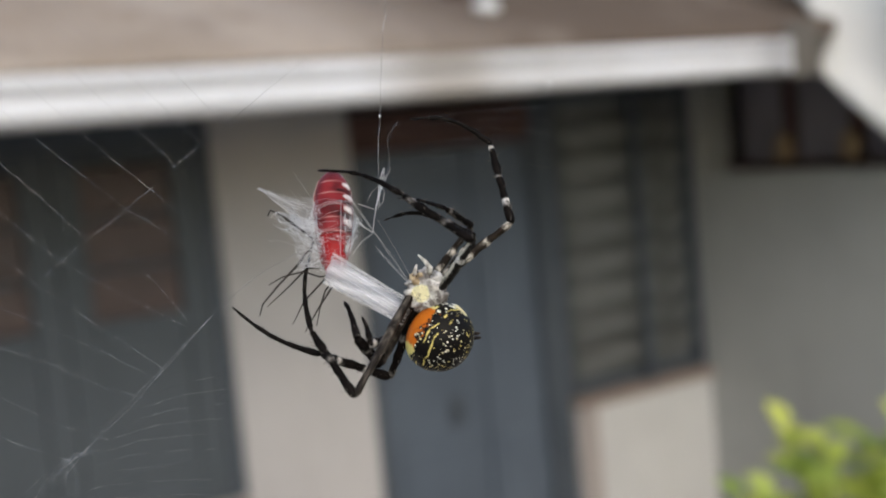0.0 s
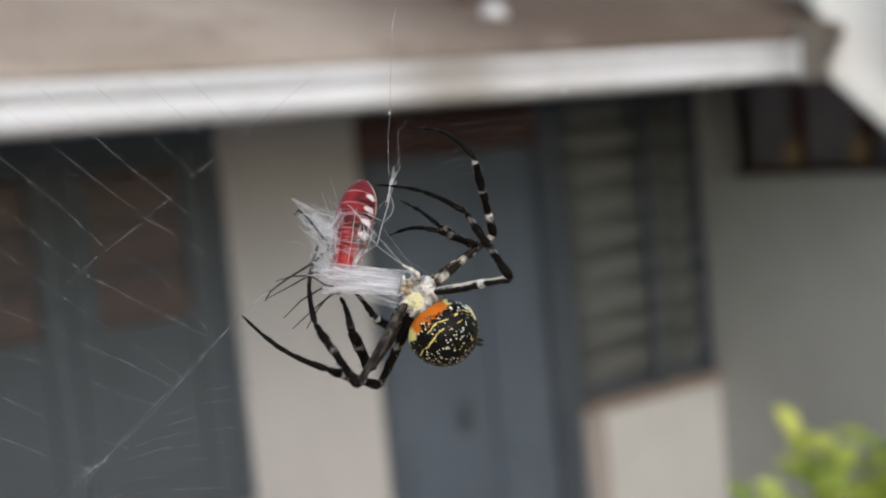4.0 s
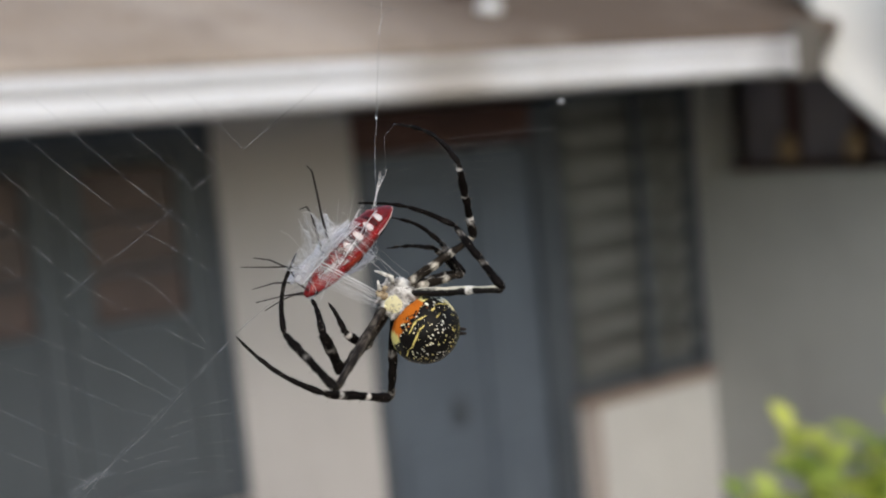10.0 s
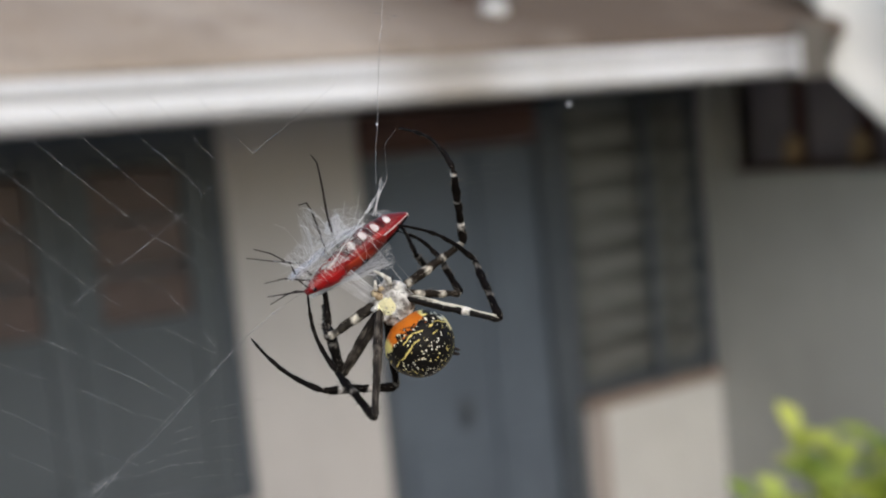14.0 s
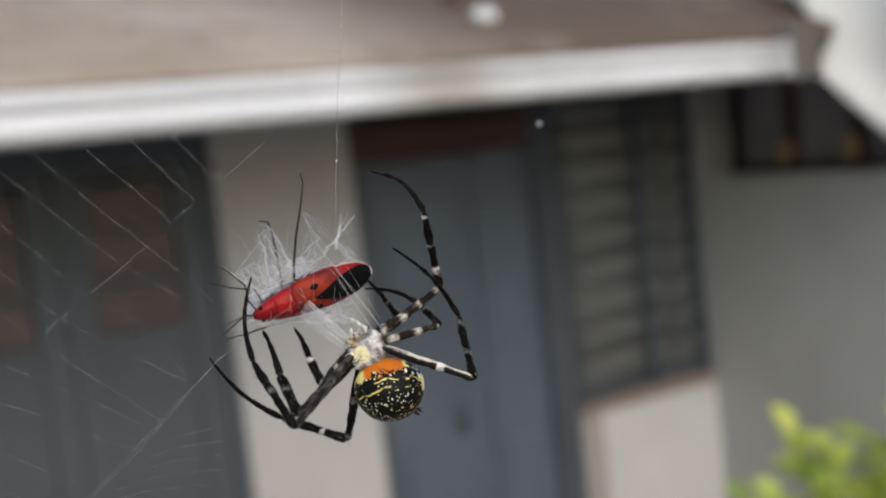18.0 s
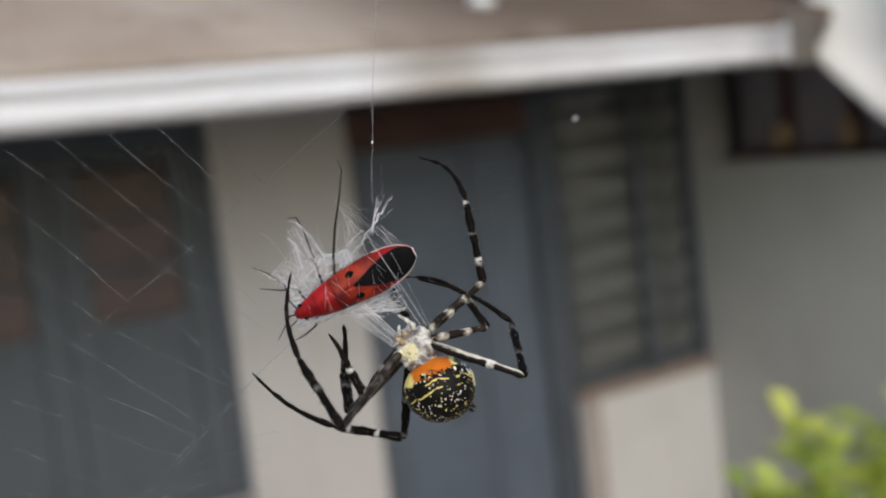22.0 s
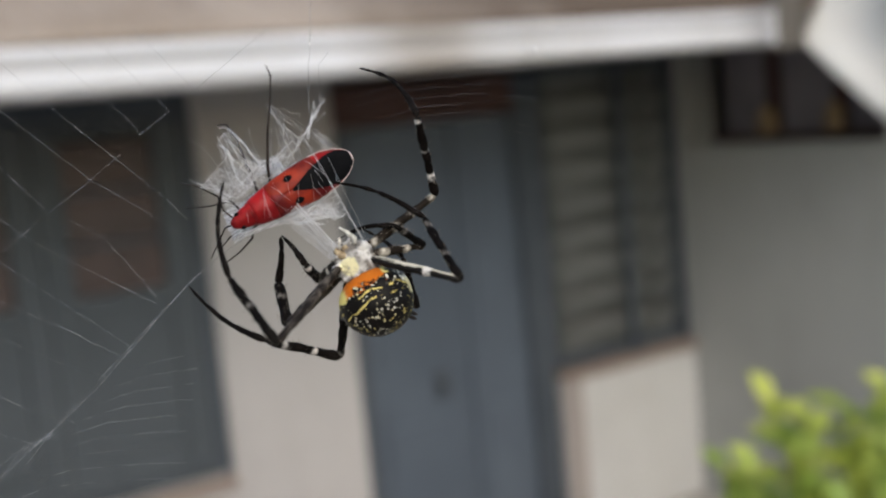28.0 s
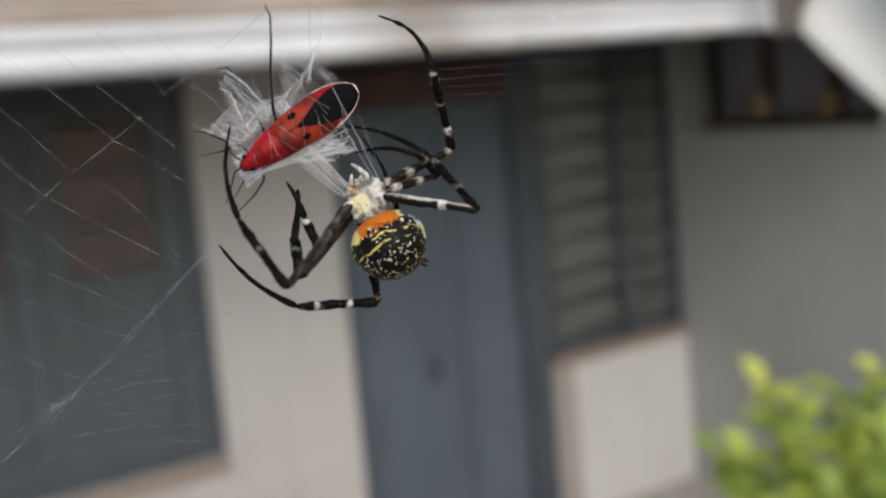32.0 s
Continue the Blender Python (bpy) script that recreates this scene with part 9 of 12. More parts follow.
    walk(femur_of['G'], [
        (0, mm(1.47, 0.27, 0, -22.3, 0.0, -54.6)), (0.5, mm(1.47, 0.27, 0, -27.2, 0.0, -55.0)), (1, mm(1.47, 0.27, 0, -32.0, -0.0, -55.7)), (1.5, mm(1.47, 0.27, 0, -32.9, -0.0, -55.0)),
        (2, mm(1.47, 0.27, 0, -33.6, -0.0, -54.4)), (2.5, mm(1.47, 0.27, 0, -20.1, -0.0, -66.5)), (3, mm(1.47, 0.27, 0, -6.4, -0.0, -77.0)), (3.5, mm(1.47, 0.27, 0, -8.3, 0.0, -79.3)),
        (5.5, mm(1.47, 0.27, 0, -16.3, 0.0, -89.1)), (6, mm(1.47, 0.27, 0, -18.2, -0.0, -91.8)), (6.5, mm(1.47, 0.27, 0, -19.5, 0.0, -90.0)), (7, mm(1.47, 0.27, 0, -20.8, 0.0, -88.3)),
        (7.5, mm(1.47, 0.27, 0, -23.5, 0.0, -89.0)), (8, mm(1.47, 0.27, 0, -26.1, -0.0, -90.0)), (8.5, mm(1.47, 0.27, 0, -29.5, 0.0, -100.4)), (9, mm(1.47, 0.27, 0, -32.4, -0.0, -111.5)),
        (9.5, mm(1.47, 0.27, 0, -28.3, -0.0, -114.6)), (10, mm(1.47, 0.27, 0, -24.2, -0.0, -117.7)), (10.5, mm(1.47, 0.27, 0, -22.3, -0.0, -123.6)), (11, mm(1.47, 0.27, 0, -20.1, 0.0, -129.3)),
        (11.5, mm(1.47, 0.27, 0, -18.4, -0.0, -125.7)), (12, mm(1.47, 0.27, 0, -16.6, -0.0, -122.0)), (12.5, mm(1.47, 0.27, 0, -21.0, -0.0, -123.3)), (13, mm(1.47, 0.27, 0, -25.4, -0.0, -124.5)),
        (13.5, mm(1.47, 0.27, 0, -25.3, -0.0, -124.6)), (14, mm(1.47, 0.27, 0, -25.1, -0.0, -124.7)), (14.5, mm(1.47, 0.27, 0, -22.4, 0.0, -123.7)), (16.5, mm(1.47, 0.27, 0, -11.3, 0.0, -120.8)),
        (17, mm(1.47, 0.27, 0, -15.5, -0.0, -109.6)), (17.5, mm(1.47, 0.27, 0, -8.3, 0.0, -106.9)), (18, mm(1.47, 0.27, 0, -1.1, 0.0, -104.3)), (18.5, mm(1.47, 0.27, 0, -9.5, -0.0, -104.4)),
        (19, mm(1.47, 0.27, 0, -17.9, -0.0, -104.5)), (19.5, mm(1.47, 0.27, 0, -17.3, -0.0, -103.3)), (20, mm(1.47, 0.27, 0, -16.7, -0.0, -102.3)), (20.5, mm(1.47, 0.27, 0, -16.0, 0.0, -101.2)),
        (21, mm(1.47, 0.27, 0, -12.8, 0.0, -98.2)), (21.5, mm(1.47, 0.27, 0, -14.2, -0.0, -104.7)), (22, mm(1.47, 0.27, 0, -15.4, 0.0, -111.3)), (22.5, mm(1.47, 0.27, 0, -13.1, -0.0, -100.2)),
        (23, mm(1.47, 0.27, 0, -10.5, -0.0, -89.1)), (23.5, mm(1.47, 0.27, 0, -11.2, -0.0, -99.1)), (24, mm(1.47, 0.27, 0, -11.5, 0.0, -109.0)), (24.5, mm(1.47, 0.27, 0, -13.7, 0.0, -109.1)),
        (25, mm(1.47, 0.27, 0, -15.8, -0.0, -109.2)), (25.5, mm(1.47, 0.27, 0, -18.7, -0.0, -109.4)), (27.5, mm(1.47, 0.27, 0, -30.4, 0.0, -110.3)), (28, mm(1.47, 0.27, 0, -33.3, -0.0, -110.5)),
        (28.5, mm(1.47, 0.27, 0, -30.3, -0.0, -102.2)), (29, mm(1.47, 0.27, 0, -27.0, 0.0, -94.4)), (29.5, mm(1.47, 0.27, 0, -30.3, -0.0, -91.4)), (30, mm(1.47, 0.27, 0, -33.6, -0.0, -88.5)),
        (30.5, mm(1.47, 0.27, 0, -29.9, -0.0, -94.0)), (31, mm(1.47, 0.27, 0, -26.1, -0.0, -99.0)), (31.5, mm(1.47, 0.27, 0, -25.7, 0.0, -99.4)), (32, mm(1.47, 0.27, 0, -25.2, -0.0, -99.8)),
    ])
    walk(tibia_of['G'], [
        (0, mm(0, 7.81, 0, 18.6, -21.9, 100.8)), (0.5, mm(0, 7.81, 0, 32.8, -27.2, 91.8)), (1, mm(0, 7.81, 0, 49.5, -31.6, 80.1)), (1.5, mm(0, 7.81, 0, 53.0, -32.6, 82.5)),
        (2, mm(0, 7.81, 0, 56.5, -33.5, 84.8)), (2.5, mm(0, 7.81, 0, 38.4, -19.3, 106.0)), (3, mm(0, 7.81, 0, 29.7, -5.5, 119.6)), (3.5, mm(0, 7.81, 0, 25.5, -7.3, 119.2)),
        (5.5, mm(0, 7.81, 0, 7.9, -14.3, 119.2)), (6, mm(0, 7.81, 0, 3.5, -16.0, 119.6)), (6.5, mm(0, 7.81, 0, -1.6, -17.6, 116.6)), (7, mm(0, 7.81, 0, -6.6, -19.2, 113.8)),
        (7.5, mm(0, 7.81, 0, -7.4, -21.7, 113.3)), (8, mm(0, 7.81, 0, -8.2, -24.3, 112.9)), (8.5, mm(0, 7.81, 0, -12.6, -26.3, 119.1)), (9, mm(0, 7.81, 0, -17.4, -27.2, 125.9)),
        (9.5, mm(0, 7.81, 0, -28.3, -25.0, 119.8)), (10, mm(0, 7.81, 0, -39.6, -22.5, 113.3)), (10.5, mm(0, 7.81, 0, -44.0, -20.0, 117.4)), (11, mm(0, 7.81, 0, -47.8, -17.5, 120.9)),
        (11.5, mm(0, 7.81, 0, -45.8, -16.3, 118.4)), (12, mm(0, 7.81, 0, -43.8, -15.0, 116.0)), (12.5, mm(0, 7.81, 0, -39.3, -18.3, 120.4)), (13, mm(0, 7.81, 0, -35.2, -21.3, 124.6)),
        (13.5, mm(0, 7.81, 0, -38.6, -21.3, 124.4)), (14, mm(0, 7.81, 0, -42.0, -21.2, 124.2)), (14.5, mm(0, 7.81, 0, -45.0, -19.4, 121.2)), (16.5, mm(0, 7.81, 0, -59.7, -10.7, 109.5)),
        (17, mm(0, 7.81, 0, -46.3, -14.6, 109.8)), (17.5, mm(0, 7.81, 0, -51.2, -7.6, 113.7)), (18, mm(0, 7.81, 0, -54.8, -0.9, 119.2)), (18.5, mm(0, 7.81, 0, -57.0, -8.2, 120.6)),
        (19, mm(0, 7.81, 0, -59.4, -15.3, 122.3)), (19.5, mm(0, 7.81, 0, -52.6, -15.5, 117.1)), (20, mm(0, 7.81, 0, -45.9, -15.5, 112.4)), (20.5, mm(0, 7.81, 0, -37.8, -15.2, 108.8)),
        (21, mm(0, 7.81, 0, -53.1, -12.0, 111.7)), (21.5, mm(0, 7.81, 0, -43.5, -13.1, 113.2)), (22, mm(0, 7.81, 0, -34.0, -13.8, 116.5)), (22.5, mm(0, 7.81, 0, -48.8, -11.9, 115.0)),
        (23, mm(0, 7.81, 0, -63.5, -9.1, 120.0)), (23.5, mm(0, 7.81, 0, -56.8, -8.9, 127.4)), (24, mm(0, 7.81, 0, -49.8, -8.1, 136.0)), (24.5, mm(0, 7.81, 0, -18.8, -9.1, 138.9)),
        (25, mm(0, 7.81, 0, 12.2, -10.0, 141.4)), (25.5, mm(0, 7.81, 0, 13.2, -12.0, 141.2)), (27.5, mm(0, 7.81, 0, 17.4, -20.2, 141.0)), (28, mm(0, 7.81, 0, 18.4, -22.4, 141.1)),
        (28.5, mm(0, 7.81, 0, 17.9, -21.7, 137.1)), (29, mm(0, 7.81, 0, 17.2, -20.4, 133.1)), (29.5, mm(0, 7.81, 0, 15.1, -23.1, 133.2)), (30, mm(0, 7.81, 0, 12.9, -25.8, 133.4)),
        (30.5, mm(0, 7.81, 0, 12.1, -20.7, 139.0)), (31, mm(0, 7.81, 0, 12.2, -16.0, 144.3)), (31.5, mm(0, 7.81, 0, 26.6, -18.4, 136.1)), (32, mm(0, 7.81, 0, 41.9, -21.3, 124.0)),
    ])
    walk(metatarsus_of['G'], [
        (0, mm(-4.92, 6.21, 1.61, -42.5, -16.8, 132.4)), (0.5, mm(-4.51, 6.33, 2.61, -38.2, -21.9, 128.6)), (1, mm(-3.84, 6.29, 3.51, -32.9, -27.3, 124.5)), (1.5, mm(-3.54, 5.92, 3.65, -32.6, -27.8, 125.5)),
        (2, mm(-3.2, 5.6, 3.77, -32.3, -28.1, 126.5)), (2.5, mm(-3.77, 5.57, 3.18, -36.3, -14.8, 133.6)), (3, mm(-3.97, 5.26, 2.67, -37.1, -3.9, 142.0)), (3.5, mm(-4.13, 5.16, 2.31, -38.2, -5.0, 143.0)),
        (5.5, mm(-4.6, 5.03, 0.72, -43.0, -8.9, 147.7)), (6, mm(-4.66, 5.06, 0.32, -44.2, -9.6, 149.0)), (6.5, mm(-4.86, 5.42, -0.14, -47.9, -10.8, 147.4)), (7, mm(-5.01, 5.83, -0.59, -51.4, -12.1, 145.8)),
        (7.5, mm(-5.04, 5.93, -0.65, -55.5, -13.7, 145.8)), (8, mm(-5.07, 6.02, -0.71, -59.4, -15.3, 145.9)), (8.5, mm(-4.88, 5.7, -1.06, -61.9, -13.0, 156.0)), (9, mm(-4.62, 5.37, -1.44, -63.4, -8.8, 165.8)),
        (9.5, mm(-4.68, 6.38, -2.33, -47.3, -13.6, 153.2)), (10, mm(-4.36, 7.37, -3.19, -30.2, -15.7, 141.5)), (10.5, mm(-4.05, 7.16, -3.54, -29.3, -13.3, 144.8)), (11, mm(-3.74, 6.97, -3.83, -27.8, -11.0, 148.0)),
        (11.5, mm(-3.84, 6.97, -3.73, -29.8, -9.3, 150.7)), (12, mm(-3.94, 6.97, -3.62, -31.7, -7.6, 153.4)), (12.5, mm(-4.16, 6.62, -3.26, -39.7, -8.8, 156.3)), (13, mm(-4.29, 6.23, -2.91, -47.7, -9.5, 159.3)),
        (13.5, mm(-4.19, 6.43, -3.15, -46.0, -11.2, 155.2)), (14, mm(-4.07, 6.63, -3.38, -44.0, -12.8, 151.1)), (14.5, mm(-3.94, 6.92, -3.62, -36.6, -11.4, 150.6)), (16.5, mm(-2.86, 7.72, -4.6, -6.2, -5.8, 149.6)),
        (17, mm(-3.86, 7.47, -3.79, 14.3, -8.0, 149.6)), (17.5, mm(-3.34, 6.95, -4.19, 8.5, -4.3, 148.8)), (18, mm(-2.76, 6.35, -4.43, 2.6, -0.6, 148.3)), (18.5, mm(-2.87, 6.87, -4.5, -5.2, -4.8, 149.7)),
        (19, mm(-2.99, 7.38, -4.5, -13.2, -8.8, 151.6)), (19.5, mm(-3.45, 7.34, -4.15, -3.3, -8.5, 151.3)), (20, mm(-3.88, 7.33, -3.75, 6.6, -8.3, 151.1)), (20.5, mm(-4.33, 7.26, -3.21, 13.4, -8.0, 150.8)),
        (21, mm(-3.35, 7.44, -4.24, 22.1, -8.6, 138.7)), (21.5, mm(-3.95, 7.04, -3.63, 4.6, -7.9, 147.0)), (22, mm(-4.34, 6.45, -2.94, -12.7, -6.6, 155.2)), (22.5, mm(-3.59, 7.07, -3.99, 0.2, -6.8, 149.0)),
        (23, mm(-2.48, 7.26, -4.79, 13.2, -6.3, 143.2)), (23.5, mm(-2.79, 6.56, -4.48, 9.3, -4.3, 157.6)), (24, mm(-2.85, 5.7, -4.1, 6.2, -1.7, 171.9)), (24.5, mm(-3.58, 4.12, -1.72, -22.5, 0.5, -178.1)),
        (25, mm(-3.15, 3.55, 1.13, -50.4, 3.8, -166.5)), (25.5, mm(-3.1, 3.54, 1.21, -50.2, 4.0, -168.1)), (27.5, mm(-2.82, 3.44, 1.52, -49.7, 3.7, -173.7)), (28, mm(-2.72, 3.4, 1.58, -49.5, 3.4, -174.9)),
        (28.5, mm(-3.06, 3.61, 1.54, -54.4, 0.5, -179.2)), (29, mm(-3.4, 3.86, 1.51, -58.8, -1.7, 176.6)), (29.5, mm(-3.44, 3.82, 1.3, -55.3, -5.1, 171.2)), (30, mm(-3.48, 3.8, 1.09, -51.3, -8.8, 166.6)),
        (30.5, mm(-3.17, 3.55, 1.06, -53.7, -4.9, 171.5)), (31, mm(-2.84, 3.32, 1.1, -55.6, -1.6, 176.7)), (31.5, mm(-2.81, 3.79, 2.3, -46.4, -5.0, 169.6)), (32, mm(-2.61, 4.47, 3.37, -36.6, -7.8, 163.0)),
    ])
    walk(femur_of['H'], [
        (0, mm(0.8, 1.07, -0.4, -35.2, 0.0, -54.4)), (0.5, mm(0.8, 1.07, -0.4, -27.8, 0.0, -59.4)), (1, mm(0.8, 1.07, -0.4, -20.5, -0.0, -64.9)), (1.5, mm(0.8, 1.07, -0.4, -23.7, -0.0, -61.5)),
        (2, mm(0.8, 1.07, -0.4, -26.9, -0.0, -58.0)), (2.5, mm(0.8, 1.07, -0.4, -32.7, -0.0, -71.3)), (3, mm(0.8, 1.07, -0.4, -38.1, -0.0, -84.7)), (3.5, mm(0.8, 1.07, -0.4, -37.3, 0.0, -87.8)),
        (5.5, mm(0.8, 1.07, -0.4, -34.0, -0.0, -100.8)), (6, mm(0.8, 1.07, -0.4, -33.0, -0.0, -104.0)), (6.5, mm(0.8, 1.07, -0.4, -38.0, 0.0, -108.0)), (7, mm(0.8, 1.07, -0.4, -42.6, 0.0, -112.8)),
        (7.5, mm(0.8, 1.07, -0.4, -44.5, -0.0, -120.8)), (8, mm(0.8, 1.07, -0.4, -45.7, -0.0, -129.5)), (8.5, mm(0.8, 1.07, -0.4, -46.2, 0.0, -125.7)), (9, mm(0.8, 1.07, -0.4, -46.5, -0.0, -121.9)),
        (9.5, mm(0.8, 1.07, -0.4, -44.3, -0.0, -119.6)), (10, mm(0.8, 1.07, -0.4, -41.9, -0.0, -117.7)), (10.5, mm(0.8, 1.07, -0.4, -44.3, -0.0, -114.0)), (11, mm(0.8, 1.07, -0.4, -46.7, 0.0, -110.2)),
        (11.5, mm(0.8, 1.07, -0.4, -51.2, -0.0, -102.4)), (12, mm(0.8, 1.07, -0.4, -55.6, -0.0, -94.1)), (12.5, mm(0.8, 1.07, -0.4, -57.9, -0.0, -93.8)), (13, mm(0.8, 1.07, -0.4, -60.2, -0.0, -93.3)),
        (13.5, mm(0.8, 1.07, -0.4, -61.2, -0.0, -94.6)), (14, mm(0.8, 1.07, -0.4, -62.2, -0.0, -95.9)), (14.5, mm(0.8, 1.07, -0.4, -60.5, 0.0, -99.8)), (16.5, mm(0.8, 1.07, -0.4, -53.3, 0.0, -113.3)),
        (17, mm(0.8, 1.07, -0.4, -50.6, -0.0, -101.9)), (17.5, mm(0.8, 1.07, -0.4, -59.3, 0.0, -93.9)), (18, mm(0.8, 1.07, -0.4, -67.6, 0.0, -82.4)), (18.5, mm(0.8, 1.07, -0.4, -79.9, -7.7, -30.4)),
        (19, mm(0.8, 1.07, -0.4, -83.2, 2.6, -31.9)), (19.5, mm(0.8, 1.07, -0.4, -82.4, 3.1, -32.6)), (20, mm(0.8, 1.07, -0.4, -81.7, 3.6, -33.4)), (20.5, mm(0.8, 1.07, -0.4, -81.0, 4.2, -34.2)),
        (21, mm(0.8, 1.07, -0.4, -80.6, 5.4, -32.6)), (21.5, mm(0.8, 1.07, -0.4, -80.4, 6.6, -31.2)), (22, mm(0.8, 1.07, -0.4, -80.2, 7.9, -29.8)), (22.5, mm(0.8, 1.07, -0.4, -79.4, 5.6, -28.9)),
        (23, mm(0.8, 1.07, -0.4, -78.5, 3.3, -27.8)), (23.5, mm(0.8, 1.07, -0.4, -78.6, 0.8, -26.7)), (24, mm(0.8, 1.07, -0.4, -78.7, -1.7, -25.5)), (24.5, mm(0.8, 1.07, -0.4, -80.0, -6.7, -25.7)),
        (25, mm(0.8, 1.07, -0.4, -75.5, -0.0, -79.3)), (25.5, mm(0.8, 1.07, -0.4, -72.3, -0.0, -113.3)), (27.5, mm(0.8, 1.07, -0.4, -30.7, -0.0, -160.1)), (28, mm(0.8, 1.07, -0.4, -21.4, -0.0, -163.5)),
        (28.5, mm(0.8, 1.07, -0.4, -14.0, -0.0, -159.5)), (29, mm(0.8, 1.07, -0.4, -6.6, 0.0, -155.8)), (29.5, mm(0.8, 1.07, -0.4, -19.8, -0.0, -151.9)), (30, mm(0.8, 1.07, -0.4, -32.9, 0.0, -147.8)),
        (30.5, mm(0.8, 1.07, -0.4, -21.4, 0.0, -158.8)), (31, mm(0.8, 1.07, -0.4, -9.5, -0.0, -168.3)), (31.5, mm(0.8, 1.07, -0.4, -31.1, 0.0, -169.6)), (32, mm(0.8, 1.07, -0.4, -52.8, 0.0, -170.8)),
    ])
    walk(tibia_of['H'], [
        (0, mm(0, 10.13, 0, 49.5, -34.9, 98.1)), (0.5, mm(0, 10.13, 0, 47.0, -27.7, 96.6)), (1, mm(0, 10.13, 0, 44.1, -20.4, 95.6)), (1.5, mm(0, 10.13, 0, 38.3, -23.6, 95.7)),
        (2, mm(0, 10.13, 0, 32.3, -26.7, 95.9)), (2.5, mm(0, 10.13, 0, 19.7, -31.9, 103.5)), (3, mm(0, 10.13, 0, 4.8, -35.8, 113.1)), (3.5, mm(0, 10.13, 0, 6.8, -33.9, 118.0)),
        (5.5, mm(0, 10.13, 0, 17.6, -24.3, 138.0)), (6, mm(0, 10.13, 0, 20.6, -21.3, 143.2)), (6.5, mm(0, 10.13, 0, 24.8, -27.3, 138.5)), (7, mm(0, 10.13, 0, 29.8, -34.6, 131.4)),
        (7.5, mm(0, 10.13, 0, 33.5, -39.3, 123.6)), (8, mm(0, 10.13, 0, 35.6, -42.6, 116.3)), (8.5, mm(0, 10.13, 0, 33.0, -41.9, 120.7)), (9, mm(0, 10.13, 0, 30.0, -40.9, 124.7)),
        (9.5, mm(0, 10.13, 0, 28.5, -38.2, 126.4)), (10, mm(0, 10.13, 0, 26.9, -35.3, 127.8)), (10.5, mm(0, 10.13, 0, 29.0, -38.6, 125.2)), (11, mm(0, 10.13, 0, 31.7, -42.0, 122.0)),
        (11.5, mm(0, 10.13, 0, 32.7, -47.0, 120.3)), (12, mm(0, 10.13, 0, 34.9, -52.3, 117.7)), (12.5, mm(0, 10.13, 0, 37.7, -55.2, 115.6)), (13, mm(0, 10.13, 0, 41.3, -58.2, 112.7)),
        (13.5, mm(0, 10.13, 0, 44.6, -59.5, 110.7)), (14, mm(0, 10.13, 0, 48.4, -60.9, 108.3)), (14.5, mm(0, 10.13, 0, 43.5, -58.3, 113.8)), (16.5, mm(0, 10.13, 0, 34.0, -47.2, 126.3)),
        (17, mm(0, 10.13, 0, 41.3, -47.4, 116.8)), (17.5, mm(0, 10.13, 0, 51.8, -58.7, 103.1)), (18, mm(0, 10.13, 0, 83.4, -66.2, 69.0)), (18.5, mm(0, 10.13, 0, 144.2, -21.5, 11.9)),
        (19, mm(0, 10.13, 0, 148.6, -18.1, -0.4)), (19.5, mm(0, 10.13, 0, 148.7, -21.8, -0.1)), (20, mm(0, 10.13, 0, 148.5, -25.8, 0.4)), (20.5, mm(0, 10.13, 0, 148.2, -28.9, 0.8)),
        (21, mm(0, 10.13, 0, 148.0, -31.4, 0.3)), (21.5, mm(0, 10.13, 0, 148.2, -32.5, -0.6)), (22, mm(0, 10.13, 0, 148.5, -33.7, -1.5)), (22.5, mm(0, 10.13, 0, 147.5, -32.3, 1.0)),
        (23, mm(0, 10.13, 0, 146.5, -30.9, 3.6)), (23.5, mm(0, 10.13, 0, 145.8, -29.1, 5.6)), (24, mm(0, 10.13, 0, 145.1, -27.5, 7.7)), (24.5, mm(0, 10.13, 0, 146.5, -25.8, 11.7)),
        (25, mm(0, 10.13, 0, 101.1, -72.4, 54.8)), (25.5, mm(0, 10.13, 0, 12.1, -63.6, 140.0)), (27.5, mm(0, 10.13, 0, -5.7, -15.4, 152.3)), (28, mm(0, 10.13, 0, -6.0, -10.2, 152.6)),
        (28.5, mm(0, 10.13, 0, -9.0, -7.0, 150.5)), (29, mm(0, 10.13, 0, -12.2, -3.4, 148.9)), (29.5, mm(0, 10.13, 0, -10.4, -8.8, 154.3)), (30, mm(0, 10.13, 0, -9.7, -12.1, 160.6)),
        (30.5, mm(0, 10.13, 0, -19.2, -6.2, 163.9)), (31, mm(0, 10.13, 0, -27.7, -2.1, 167.2)), (31.5, mm(0, 10.13, 0, -27.1, -8.7, 165.2)), (32, mm(0, 10.13, 0, -26.6, -17.0, 166.6)),
    ])
